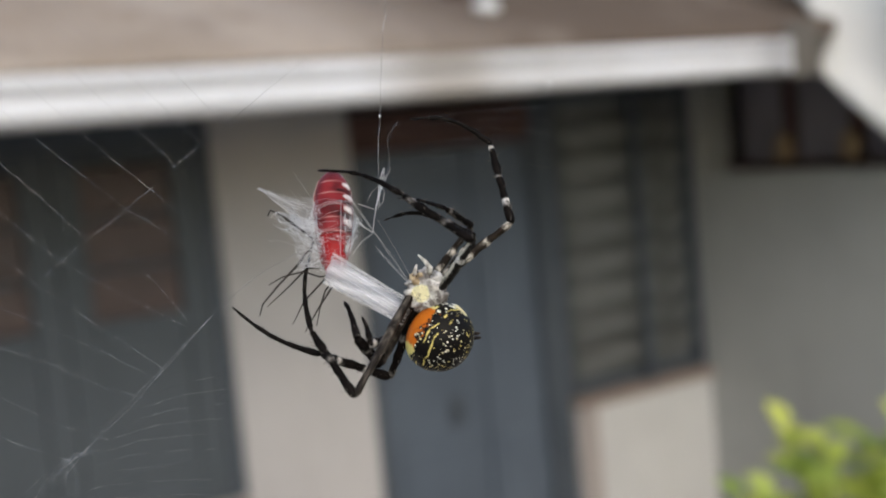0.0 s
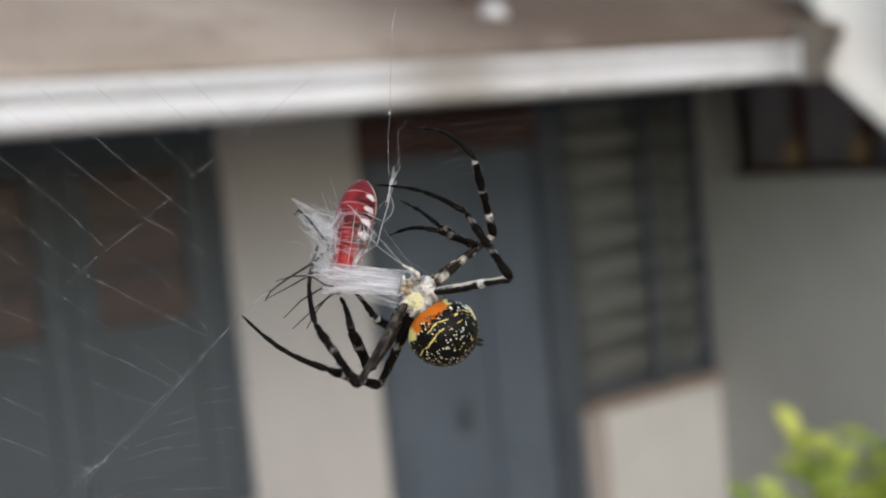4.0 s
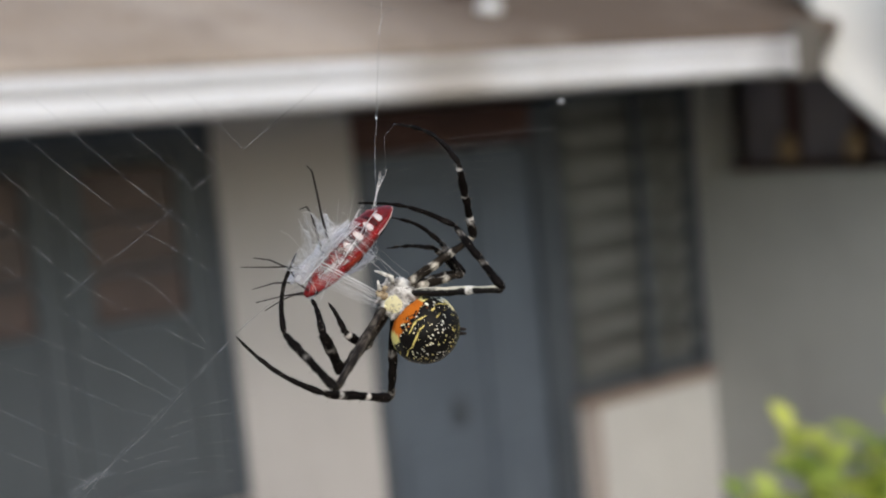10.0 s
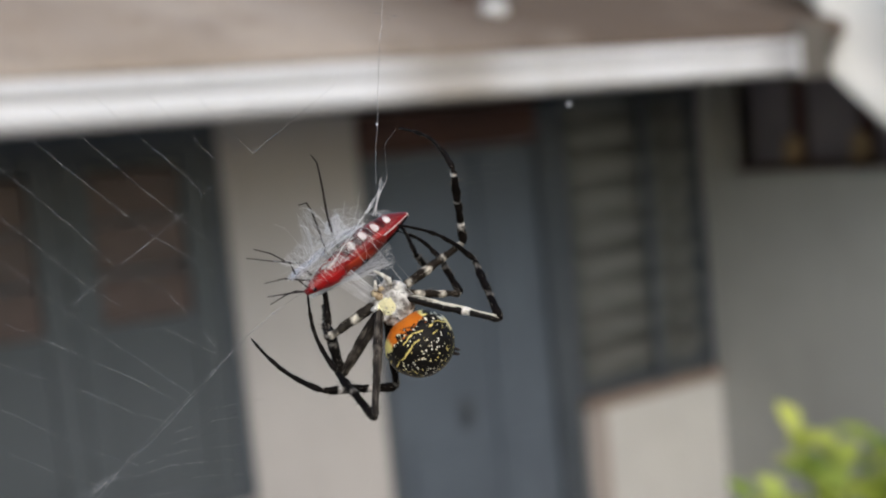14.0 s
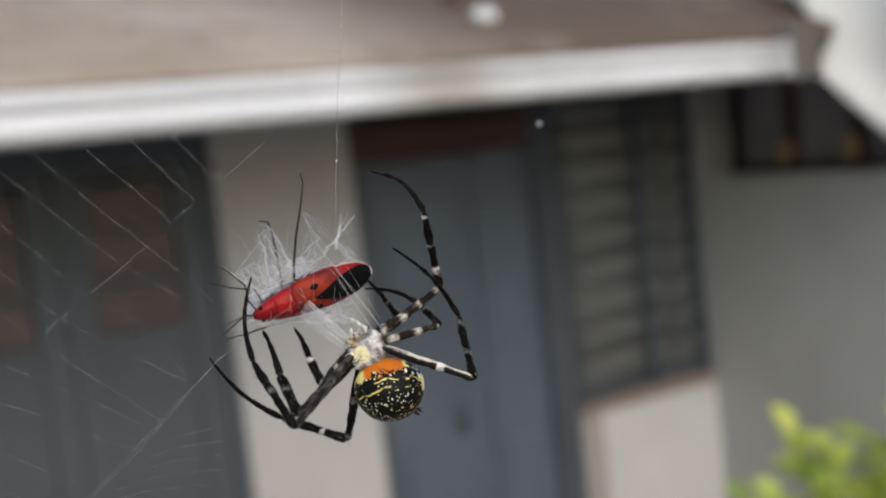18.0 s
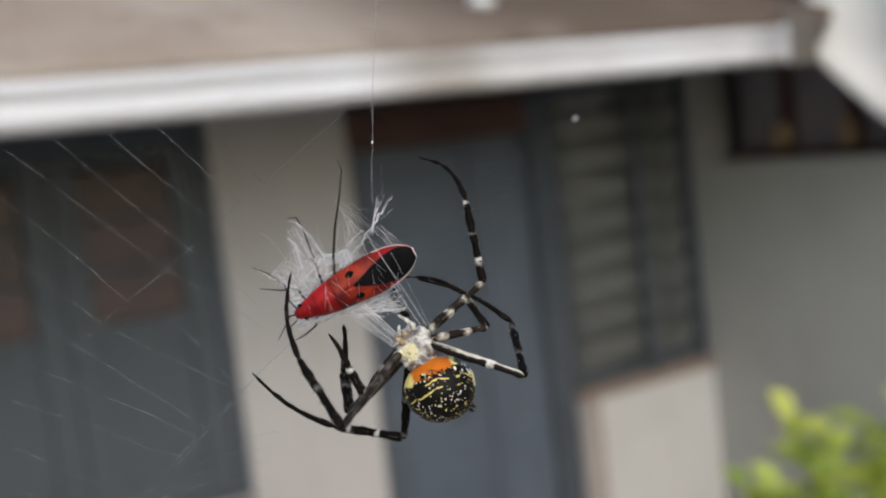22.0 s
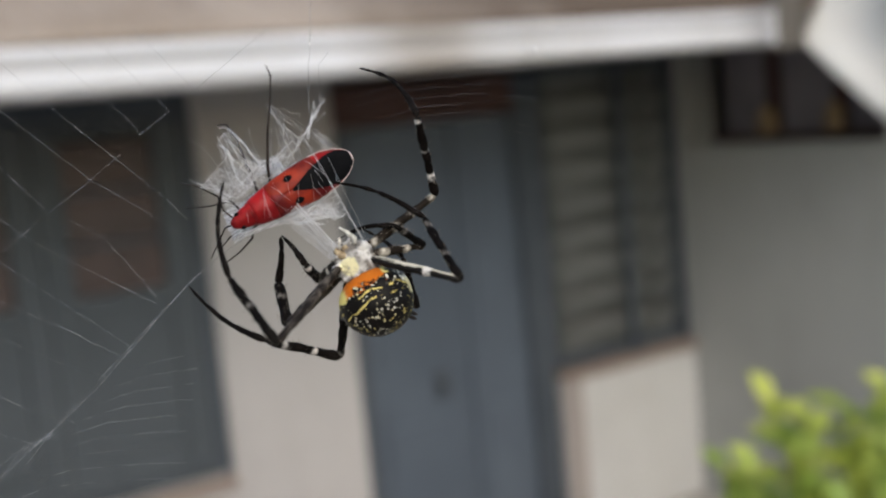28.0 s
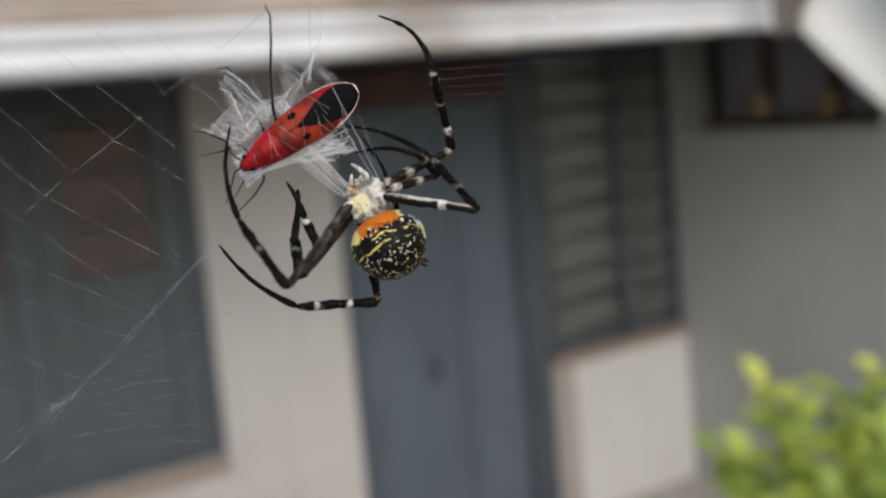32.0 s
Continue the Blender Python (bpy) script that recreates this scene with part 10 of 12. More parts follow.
    walk(metatarsus_of['H'], [
        (0, mm(-3.68, 6.82, 3.94, -62.9, -32.1, 117.4)), (0.5, mm(-4.04, 7.49, 4.1, -57.9, -26.0, 112.7)), (1, mm(-4.37, 8.16, 4.13, -53.9, -19.5, 108.7)), (1.5, mm(-4.79, 8.08, 3.6, -54.5, -22.8, 106.2)),
        (2, mm(-5.16, 8.06, 3.02, -54.7, -26.2, 103.6)), (2.5, mm(-5.53, 7.64, 1.81, -57.8, -31.4, 107.7)), (3, mm(-5.68, 7.37, 0.43, -62.2, -35.7, 113.5)), (3.5, mm(-5.35, 6.8, 0.63, -63.2, -34.4, 116.0)),
        (5.5, mm(-3.45, 5.12, 1.75, -65.9, -28.9, 124.9)), (6, mm(-2.9, 4.9, 2.08, -66.2, -27.5, 126.8)), (6.5, mm(-2.89, 5.02, 2.36, -73.6, -28.4, 136.1)), (7, mm(-2.94, 5.16, 2.59, -81.4, -27.3, 145.7)),
        (7.5, mm(-3.17, 5.37, 2.7, -87.5, -21.9, 155.9)), (8, mm(-3.51, 5.61, 2.71, -91.7, -14.8, 165.0)), (8.5, mm(-3.4, 5.44, 2.56, -92.3, -14.0, 166.1)), (9, mm(-3.33, 5.31, 2.39, -92.2, -13.3, 167.0)),
        (9.5, mm(-3.37, 5.33, 2.37, -90.5, -11.6, 167.9)), (10, mm(-3.45, 5.36, 2.34, -88.0, -9.7, 169.0)), (10.5, mm(-3.43, 5.38, 2.4, -89.1, -15.8, 163.2)), (11, mm(-3.39, 5.39, 2.47, -89.0, -22.3, 157.3)),
        (11.5, mm(-3.33, 5.28, 2.33, -90.1, -30.7, 151.5)), (12, mm(-3.27, 5.18, 2.21, -89.2, -39.9, 145.1)), (12.5, mm(-3.14, 5.1, 2.21, -85.1, -47.4, 137.1)), (13, mm(-3.01, 5.02, 2.2, -77.5, -54.5, 126.6)),
        (13.5, mm(-2.85, 4.95, 2.25, -68.1, -58.8, 114.8)), (14, mm(-2.7, 4.88, 2.3, -55.2, -61.8, 100.2)), (14.5, mm(-2.7, 4.89, 2.29, -67.9, -58.1, 114.6)), (16.5, mm(-2.69, 4.93, 2.4, -87.9, -36.4, 146.7)),
        (17, mm(-2.85, 5.24, 2.83, -85.4, -34.6, 145.5)), (17.5, mm(-2.85, 5.11, 2.59, -86.5, -47.9, 138.9)), (18, mm(-2.74, 5.02, 2.54, -76.9, -63.7, 123.8)), (18.5, mm(-0.27, 4.83, 3.44, 30.1, -38.2, 15.9)),
        (19, mm(-1.06, 4.73, 3.13, 34.9, -29.6, 1.3)), (19.5, mm(-1.23, 4.72, 3.06, 34.0, -25.8, 0.6)), (20, mm(-1.4, 4.72, 2.98, 33.3, -22.1, -0.2)), (20.5, mm(-1.54, 4.73, 2.92, 32.5, -18.8, -1.1)),
        (21, mm(-1.72, 4.75, 2.87, 31.8, -16.9, -2.6)), (21.5, mm(-1.85, 4.77, 2.81, 31.2, -15.8, -4.0)), (22, mm(-1.98, 4.79, 2.76, 30.7, -14.7, -5.5)), (22.5, mm(-1.72, 4.76, 2.88, 29.6, -21.2, -1.6)),
        (23, mm(-1.46, 4.75, 3, 28.7, -27.4, 2.6)), (23.5, mm(-1.21, 4.75, 3.11, 28.6, -33.1, 6.7)), (24, mm(-0.96, 4.76, 3.21, 28.7, -38.5, 10.9)), (24.5, mm(-0.42, 4.65, 3.14, 29.0, -46.9, 17.6)),
        (25, mm(-2.42, 4.59, 1.88, -100.0, -64.3, 147.5)), (25.5, mm(-3.07, 4.62, 0.59, -114.6, -33.1, 168.0)), (27.5, mm(-3.07, 4.63, -0.61, -78.8, 5.0, -171.5)), (28, mm(-3.01, 4.6, -0.65, -69.9, 4.6, -168.0)),
        (28.5, mm(-3.18, 4.75, -0.98, -37.1, 0.1, -179.5)), (29, mm(-3.26, 4.87, -1.34, -3.2, -0.9, 171.9)), (29.5, mm(-2.85, 4.59, -1.13, -44.1, -2.6, 172.8)), (30, mm(-2.28, 4.32, -1.04, -85.0, -3.2, 175.0)),
        (30.5, mm(-1.87, 4.45, -2.07, -72.5, 1.3, -176.8)), (31, mm(-1.35, 4.69, -2.94, -59.3, 1.9, -168.6)), (31.5, mm(-1.86, 4.79, -2.85, -75.7, 1.7, -177.2)), (32, mm(-2.12, 4.81, -2.71, -91.5, -2.8, 177.9)),
    ])
    walk(bug, [
        (0, near(-15.08, 2.04, -4.63, -148.5, -7.2, -179.9)), (0.5, near(-14.72, 2.07, -4.61, -148.7, -7.1, 176.9)), (1, near(-14.34, 2.09, -4.55, -149.0, -6.9, 173.7)),
        (1.5, near(-13.96, 2.11, -4.45, -149.8, -5.6, 170.9)), (2, near(-13.58, 2.15, -4.31, -150.9, -4.5, 168.3)), (2.5, near(-13.70, 1.75, -4.13, -152.3, -3.8, 169.7)),
        (3, near(-13.83, 1.35, -3.94, -153.8, -2.1, 171.4)), (3.5, near(-13.76, 1.19, -4.05, -153.0, 0.4, 171.5)), (5.5, near(-13.51, 0.44, -4.35, -146.5, 26.3, -177.7)),
        (6, near(-13.45, 0.25, -4.40, -144.6, 29.7, -176.1)), (6.5, near(-13.19, 0.21, -4.51, -142.9, 30.8, -178.5)), (7, near(-12.93, 0.17, -4.56, -141.7, 32.0, 178.8)),
        (7.5, near(-12.66, 0.13, -4.55, -141.0, 33.3, 175.6)), (8, near(-12.38, 0.09, -4.47, -140.9, 34.9, 172.2)), (8.5, near(-12.39, 0.11, -4.30, -140.5, 38.6, 172.2)),
        (9, near(-12.40, 0.13, -4.11, -140.1, 42.5, 172.1)), (9.5, near(-12.41, 0.14, -3.89, -139.8, 46.4, 172.1)), (10, near(-12.42, 0.14, -3.63, -139.4, 50.5, 171.9)),
        (10.5, near(-12.22, 0.18, -3.68, -135.2, 53.4, 173.1)), (11, near(-12.02, 0.22, -3.65, -130.9, 56.4, 174.5)), (11.5, near(-11.82, 0.25, -3.56, -126.5, 59.6, 176.0)),
        (12, near(-11.62, 0.29, -3.39, -121.7, 63.0, 178.1)), (12.5, near(-11.60, 0.44, -3.26, -119.6, 64.9, -177.6)), (13, near(-11.58, 0.58, -3.09, -117.2, 66.9, -173.2)),
        (13.5, near(-11.56, 0.73, -2.90, -114.5, 69.1, -168.4)), (14, near(-11.54, 0.87, -2.68, -111.4, 71.4, -163.4)), (14.5, near(-11.65, 0.81, -2.80, -92.4, 71.8, -144.7)),
        (16.5, near(-12.15, 0.56, -3.12, -43.1, 58.6, -95.3)), (17, near(-12.88, 0.38, -2.16, -22.3, 51.8, -80.8)), (17.5, near(-13.09, 0.11, -2.77, -23.6, 38.5, -81.0)),
        (18, near(-13.28, -0.16, -3.21, -24.3, 25.9, -79.9)), (18.5, near(-13.09, -0.10, -2.97, -21.4, 21.6, -75.5)), (19, near(-12.89, -0.02, -2.70, -18.4, 17.1, -71.4)),
        (19.5, near(-12.95, 0.19, -2.46, -16.3, 14.7, -68.6)), (20, near(-13.03, 0.40, -2.17, -13.9, 12.3, -65.9)), (20.5, near(-13.12, 0.59, -1.80, -11.0, 9.8, -63.5)),
        (21, near(-13.03, 0.58, -1.59, -9.5, 8.2, -63.4)), (21.5, near(-12.95, 0.57, -1.32, -7.5, 6.6, -63.3)), (22, near(-12.87, 0.56, -0.96, -4.9, 5.0, -63.2)),
        (22.5, near(-12.86, 0.65, -1.52, -9.0, 4.9, -63.8)), (23, near(-12.85, 0.76, -1.90, -11.7, 4.9, -64.2)), (23.5, near(-12.83, 0.87, -2.21, -13.9, 4.9, -64.5)),
        (24, near(-12.82, 1.00, -2.47, -15.9, 4.8, -64.8)), (24.5, near(-12.99, 0.98, -2.55, -16.6, 6.2, -64.3)), (25, near(-13.15, 0.96, -2.63, -17.2, 7.6, -63.9)),
        (25.5, near(-13.10, 1.04, -2.61, -17.0, 7.2, -63.2)), (27.5, near(-12.86, 1.34, -2.52, -16.2, 5.3, -60.3)), (28, near(-12.79, 1.40, -2.49, -16.0, 4.8, -59.6)),
        (28.5, near(-12.80, 1.59, -2.69, -17.5, 3.6, -59.2)), (29, near(-12.81, 1.78, -2.88, -18.8, 2.4, -58.8)), (29.5, near(-12.81, 1.97, -3.05, -20.1, 1.2, -58.2)),
        (30, near(-12.81, 2.17, -3.21, -21.3, -0.0, -57.6)), (30.5, near(-13.00, 2.34, -2.95, -19.3, -0.0, -56.4)), (31, near(-13.17, 2.50, -2.66, -17.0, -0.0, -55.4)),
        (31.5, near(-13.34, 2.65, -2.30, -14.4, -0.0, -54.4)), (32, near(-13.50, 2.79, -1.84, -11.1, 0.0, -53.6)),
    ])
    walk(silk_tangle, [
        (0, near(-15.08, 2.04, -4.63, -76.5, -57.8, 78.6)), (0.5, near(-14.72, 2.07, -4.61, -76.2, -57.8, 75.0)), (1, near(-14.34, 2.09, -4.55, -76.1, -58.2, 71.5)),
        (1.5, near(-13.96, 2.11, -4.45, -76.1, -58.9, 68.1)), (2, near(-13.58, 2.15, -4.31, -75.6, -59.9, 64.3)), (2.5, near(-13.70, 1.75, -4.13, -74.2, -61.2, 63.8)),
        (3, near(-13.83, 1.35, -3.94, -72.5, -62.5, 63.0)), (3.5, near(-13.76, 1.19, -4.05, -72.3, -61.6, 61.3)), (5.5, near(-13.51, 0.44, -4.35, -71.3, -58.4, 54.3)),
        (6, near(-13.45, 0.25, -4.40, -71.2, -57.9, 52.5)), (6.5, near(-13.19, 0.21, -4.51, -68.5, -56.1, 45.0)), (7, near(-12.93, 0.17, -4.56, -65.8, -54.8, 37.4)),
        (7.5, near(-12.66, 0.13, -4.55, -63.2, -53.9, 29.6)), (8, near(-12.38, 0.09, -4.47, -60.2, -53.4, 21.7)), (8.5, near(-12.39, 0.11, -4.30, -56.3, -53.3, 15.2)),
        (9, near(-12.40, 0.13, -4.11, -52.1, -53.3, 8.5)), (9.5, near(-12.41, 0.14, -3.89, -48.4, -53.4, 2.7)), (10, near(-12.42, 0.14, -3.63, -44.2, -53.6, -3.5)),
        (10.5, near(-12.22, 0.18, -3.68, -43.3, -52.3, -8.8)), (11, near(-12.02, 0.22, -3.65, -41.9, -51.2, -14.5)), (11.5, near(-11.82, 0.25, -3.56, -39.7, -50.5, -20.7)),
        (12, near(-11.62, 0.29, -3.39, -36.8, -49.9, -27.4)), (12.5, near(-11.60, 0.44, -3.26, -33.9, -48.6, -28.8)), (13, near(-11.58, 0.58, -3.09, -30.9, -47.3, -30.2)),
        (13.5, near(-11.56, 0.73, -2.90, -27.8, -45.9, -31.8)), (14, near(-11.54, 0.87, -2.68, -24.6, -44.4, -33.3)), (14.5, near(-11.65, 0.81, -2.80, -24.9, -42.3, -34.7)),
        (16.5, near(-12.15, 0.56, -3.12, -22.7, -23.1, -47.4)), (17, near(-12.88, 0.38, -2.16, -14.1, -15.1, -59.2)), (17.5, near(-13.09, 0.11, -2.77, -18.4, -8.0, -63.1)),
        (18, near(-13.28, -0.16, -3.21, -21.7, -1.2, -68.3)), (18.5, near(-13.09, -0.10, -2.97, -19.8, 2.4, -68.2)), (19, near(-12.89, -0.02, -2.70, -17.8, 7.4, -68.1)),
        (19.5, near(-12.95, 0.19, -2.46, -15.9, 6.3, -66.1)), (20, near(-13.03, 0.40, -2.17, -13.6, 5.3, -64.2)), (20.5, near(-13.12, 0.59, -1.80, -10.9, 4.2, -62.4)),
        (21, near(-13.03, 0.58, -1.59, -9.4, 3.5, -62.6)), (21.5, near(-12.95, 0.57, -1.32, -7.5, 2.8, -62.8)), (22, near(-12.87, 0.56, -0.96, -4.9, 2.1, -62.9)),
        (22.5, near(-12.86, 0.65, -1.52, -8.9, 2.1, -63.3)), (23, near(-12.85, 0.76, -1.90, -11.7, 2.1, -63.6)), (23.5, near(-12.83, 0.87, -2.21, -13.9, 2.1, -63.8)),
        (24, near(-12.82, 1.00, -2.47, -15.8, 2.1, -64.0)), (24.5, near(-12.99, 0.98, -2.55, -16.5, 2.7, -63.3)), (25, near(-13.15, 0.96, -2.63, -17.1, 3.3, -62.6)),
        (25.5, near(-13.10, 1.04, -2.61, -16.9, 3.1, -61.9)), (27.5, near(-12.86, 1.34, -2.52, -16.2, 2.3, -59.4)), (28, near(-12.79, 1.40, -2.49, -16.0, 2.1, -58.8)),
        (28.5, near(-12.80, 1.59, -2.69, -17.4, 1.5, -58.6)), (29, near(-12.81, 1.78, -2.88, -18.8, 1.0, -58.3)), (29.5, near(-12.81, 1.97, -3.05, -20.1, 0.5, -58.0)),
        (30, near(-12.81, 2.17, -3.21, -21.3, -0.0, -57.6)), (30.5, near(-13.00, 2.34, -2.95, -19.3, -0.0, -56.4)), (31, near(-13.17, 2.50, -2.66, -17.0, -0.0, -55.4)),
        (31.5, near(-13.34, 2.65, -2.30, -14.4, -0.0, -54.4)), (32, near(-13.50, 2.79, -1.84, -11.1, 0.0, -53.6)),
    ])
    walk(silk_wrap, [
        (0, near(-15.08, 2.04, -4.63, -45.4, 43.3, -30.3)), (0.5, near(-14.72, 2.07, -4.61, -45.4, 43.4, -33.7)), (1, near(-14.34, 2.09, -4.55, -45.0, 43.7, -36.9)),
        (1.5, near(-13.96, 2.11, -4.45, -44.3, 44.2, -40.0)), (2, near(-13.58, 2.15, -4.31, -43.2, 44.8, -42.7)), (2.5, near(-13.70, 1.75, -4.13, -42.3, 46.4, -41.7)),
        (3, near(-13.83, 1.35, -3.94, -41.2, 48.0, -40.5)), (3.5, near(-13.76, 1.19, -4.05, -43.0, 48.4, -43.7)), (5.5, near(-13.51, 0.44, -4.35, -49.9, 49.6, -56.2)),
        (6, near(-13.45, 0.25, -4.40, -51.4, 50.0, -59.4)), (6.5, near(-13.19, 0.21, -4.51, -51.9, 48.8, -63.4)), (7, near(-12.93, 0.17, -4.56, -51.8, 48.0, -67.2)),
        (7.5, near(-12.66, 0.13, -4.55, -51.1, 47.5, -70.8)), (8, near(-12.38, 0.09, -4.47, -49.9, 47.4, -73.9)), (8.5, near(-12.39, 0.11, -4.30, -46.9, 47.1, -73.1)),
        (9, near(-12.40, 0.13, -4.11, -43.7, 46.9, -72.2)), (9.5, near(-12.41, 0.14, -3.89, -40.4, 46.6, -71.1)), (10, near(-12.42, 0.14, -3.63, -36.7, 46.2, -69.9)),
        (10.5, near(-12.22, 0.18, -3.68, -36.1, 44.6, -72.6)), (11, near(-12.02, 0.22, -3.65, -34.9, 43.1, -74.9)), (11.5, near(-11.82, 0.25, -3.56, -33.1, 41.9, -76.9)),
        (12, near(-11.62, 0.29, -3.39, -30.7, 40.8, -78.4)), (12.5, near(-11.60, 0.44, -3.26, -29.0, 40.5, -75.4)), (13, near(-11.58, 0.58, -3.09, -27.1, 40.1, -72.2)),
        (13.5, near(-11.56, 0.73, -2.90, -25.0, 39.8, -69.1)), (14, near(-11.54, 0.87, -2.68, -22.6, 39.4, -65.8)), (14.5, near(-11.65, 0.81, -2.80, -22.9, 36.8, -66.3)),
        (16.5, near(-12.15, 0.56, -3.12, -23.4, 26.4, -67.6)), (17, near(-12.88, 0.38, -2.16, -14.7, 22.5, -68.7)), (17.5, near(-13.09, 0.11, -2.77, -19.1, 16.7, -71.4)),
        (18, near(-13.28, -0.16, -3.21, -22.1, 11.2, -73.3)), (18.5, near(-13.09, -0.10, -2.97, -20.1, 9.3, -70.7)), (19, near(-12.89, -0.02, -2.70, -17.8, 7.4, -68.1)),
        (19.5, near(-12.95, 0.19, -2.46, -15.9, 6.3, -66.1)), (20, near(-13.03, 0.40, -2.17, -13.6, 5.3, -64.2)), (20.5, near(-13.12, 0.59, -1.80, -10.9, 4.2, -62.4)),
        (21, near(-13.03, 0.58, -1.59, -9.4, 3.5, -62.6)), (21.5, near(-12.95, 0.57, -1.32, -7.5, 2.8, -62.8)), (22, near(-12.87, 0.56, -0.96, -4.9, 2.1, -62.9)),
        (22.5, near(-12.86, 0.65, -1.52, -8.9, 2.1, -63.3)), (23, near(-12.85, 0.76, -1.90, -11.7, 2.1, -63.6)), (23.5, near(-12.83, 0.87, -2.21, -13.9, 2.1, -63.8)),
        (24, near(-12.82, 1.00, -2.47, -15.8, 2.1, -64.0)), (24.5, near(-12.99, 0.98, -2.55, -16.5, 2.7, -63.3)), (25, near(-13.15, 0.96, -2.63, -17.1, 3.3, -62.6)),
        (25.5, near(-13.10, 1.04, -2.61, -16.9, 3.1, -61.9)), (27.5, near(-12.86, 1.34, -2.52, -16.2, 2.3, -59.4)), (28, near(-12.79, 1.40, -2.49, -16.0, 2.1, -58.8)),
        (28.5, near(-12.80, 1.59, -2.69, -17.4, 1.5, -58.6)), (29, near(-12.81, 1.78, -2.88, -18.8, 1.0, -58.3)), (29.5, near(-12.81, 1.97, -3.05, -20.1, 0.5, -58.0)),
        (30, near(-12.81, 2.17, -3.21, -21.3, -0.0, -57.6)), (30.5, near(-13.00, 2.34, -2.95, -19.3, -0.0, -56.4)), (31, near(-13.17, 2.50, -2.66, -17.0, -0.0, -55.4)),
        (31.5, near(-13.34, 2.65, -2.30, -14.4, -0.0, -54.4)), (32, near(-13.50, 2.79, -1.84, -11.1, -0.0, -53.6)),
    ])
    for item in bug_limbs[1:]:
        walk(item, [
            (0, mm(0.00, 0.00, 0.00, 180.0, -44.9, 180.0)), (3, mm(0.00, 0.00, 0.00, 180.0, -53.5, 180.0)), (3.5, mm(0.00, 0.00, 0.00, 180.0, -57.4, 180.0)), (5.5, mm(0.00, 0.00, 0.00, 0.0, -88.0, 0.0)),
            (6, mm(0.00, 0.00, 0.00, 0.0, -82.6, 0.0)), (7, mm(0.00, 0.00, 0.00, 0.0, -80.7, 0.0)), (8, mm(0.00, 0.00, 0.00, 0.0, -78.7, 0.0)), (9, mm(0.00, 0.00, 0.00, 0.0, -74.1, 0.0)),
            (10, mm(0.00, 0.00, 0.00, 0.0, -69.5, 0.0)), (11, mm(0.00, 0.00, 0.00, 0.0, -64.7, 0.0)), (12, mm(0.00, 0.00, 0.00, 0.0, -59.8, 0.0)), (14, mm(0.00, 0.00, 0.00, 0.0, -55.3, 0.0)),
            (14.5, mm(0.00, 0.00, 0.00, 0.0, -51.8, 0.0)), (16.5, mm(0.00, 0.00, 0.00, 0.0, -37.6, 0.0)), (17, mm(0.00, 0.00, 0.00, 0.0, -30.8, 0.0)), (18, mm(0.00, 0.00, 0.00, 0.0, -16.0, 0.0)),
            (19, mm(0.00, 0.00, 0.00, 0.0, -10.3, 0.0)), (22, mm(0.00, 0.00, 0.00, 0.0, -2.8, 0.0)), (25, mm(0.00, 0.00, 0.00, 0.0, -4.6, 0.0)), (32, mm(0.00, 0.00, 0.00, 0.0, -0.0, 0.0)),
        ])
    walk(bug_limbs[0], [
        (0, mm(2.71, 0.21, -2.69, -135.2, 1.5, 88.6)), (3, mm(2.26, 0.21, -3.07, -126.5, 1.6, 88.8)), (3.5, mm(2.06, 0.21, -3.22, -122.6, 1.7, 88.9)), (6, mm(0.39, 0.87, -1.34, -23.8, -27.0, 43.7)),
        (7, mm(0.31, 0.86, -1.32, -29.5, -32.4, 44.6)), (8, mm(0.22, 0.86, -1.33, -37.1, -37.9, 47.1)), (9, mm(0.13, 0.80, -1.16, -34.0, -40.9, 43.2)), (10, mm(0.09, 0.70, -0.93, -27.1, -42.9, 36.3)),
        (11, mm(0.05, 0.67, -0.88, -21.0, -39.0, 32.1)), (12, mm(-0.04, 0.70, -0.93, -18.4, -33.3, 31.4)), (13, mm(0.02, 0.59, -0.75, -12.4, -33.4, 25.7)), (14, mm(-0.03, 0.59, -0.74, -13.0, -33.3, 25.4)),
        (17, mm(0.07, 0.29, -0.53, 7.8, -5.4, 12.5)), (18, mm(-0.12, 0.35, -0.60, 12.8, 12.1, 15.2)), (19, mm(-0.04, 0.24, -0.68, 19.6, 23.4, 14.3)), (20, mm(0.05, 0.12, -0.65, 19.3, 24.6, 10.6)),
        (21, mm(0.17, -0.07, -0.48, 14.0, 19.0, 3.0)), (22, mm(0.18, -0.10, -0.55, 16.1, 24.2, 3.0)), (23, mm(0.09, 0.02, -0.77, 24.2, 33.7, 10.2)), (24, mm(0.01, 0.11, -0.85, 28.6, 37.2, 15.2)),
        (25, mm(0.08, 0.05, -0.81, 26.0, 34.6, 11.9)), (28, mm(0.02, 0.08, -0.82, 27.4, 37.1, 13.7)), (29, mm(-0.07, 0.15, -0.93, 34.5, 43.0, 19.7)), (30, mm(-0.16, 0.22, -0.94, 37.6, 44.8, 23.9)),
        (31, mm(-0.05, 0.12, -0.88, 31.6, 41.9, 17.2)), (32, mm(0.05, -0.03, -0.93, 31.9, 43.8, 13.3)),
    ])
    for item in wisps:
        walk(item, [(0, mm(0, 0, 0, 0, 0, 0)), (3, mm(0, 0, 0, 0, 0, 0)), (3.5, mm(0, 0, 0, 0, -14, 0)), (5.5, mm(0, 0, 0, 0, -80, 0)), (6, mm(0, 0, 0, 0, -85, 0)), (14.5, mm(0, 0, 0, 0, -85, 0)), (17, mm(0, 0, 0, 0, -48, 0)), (32, mm(0, 0, 0, 0, -45, 0))])
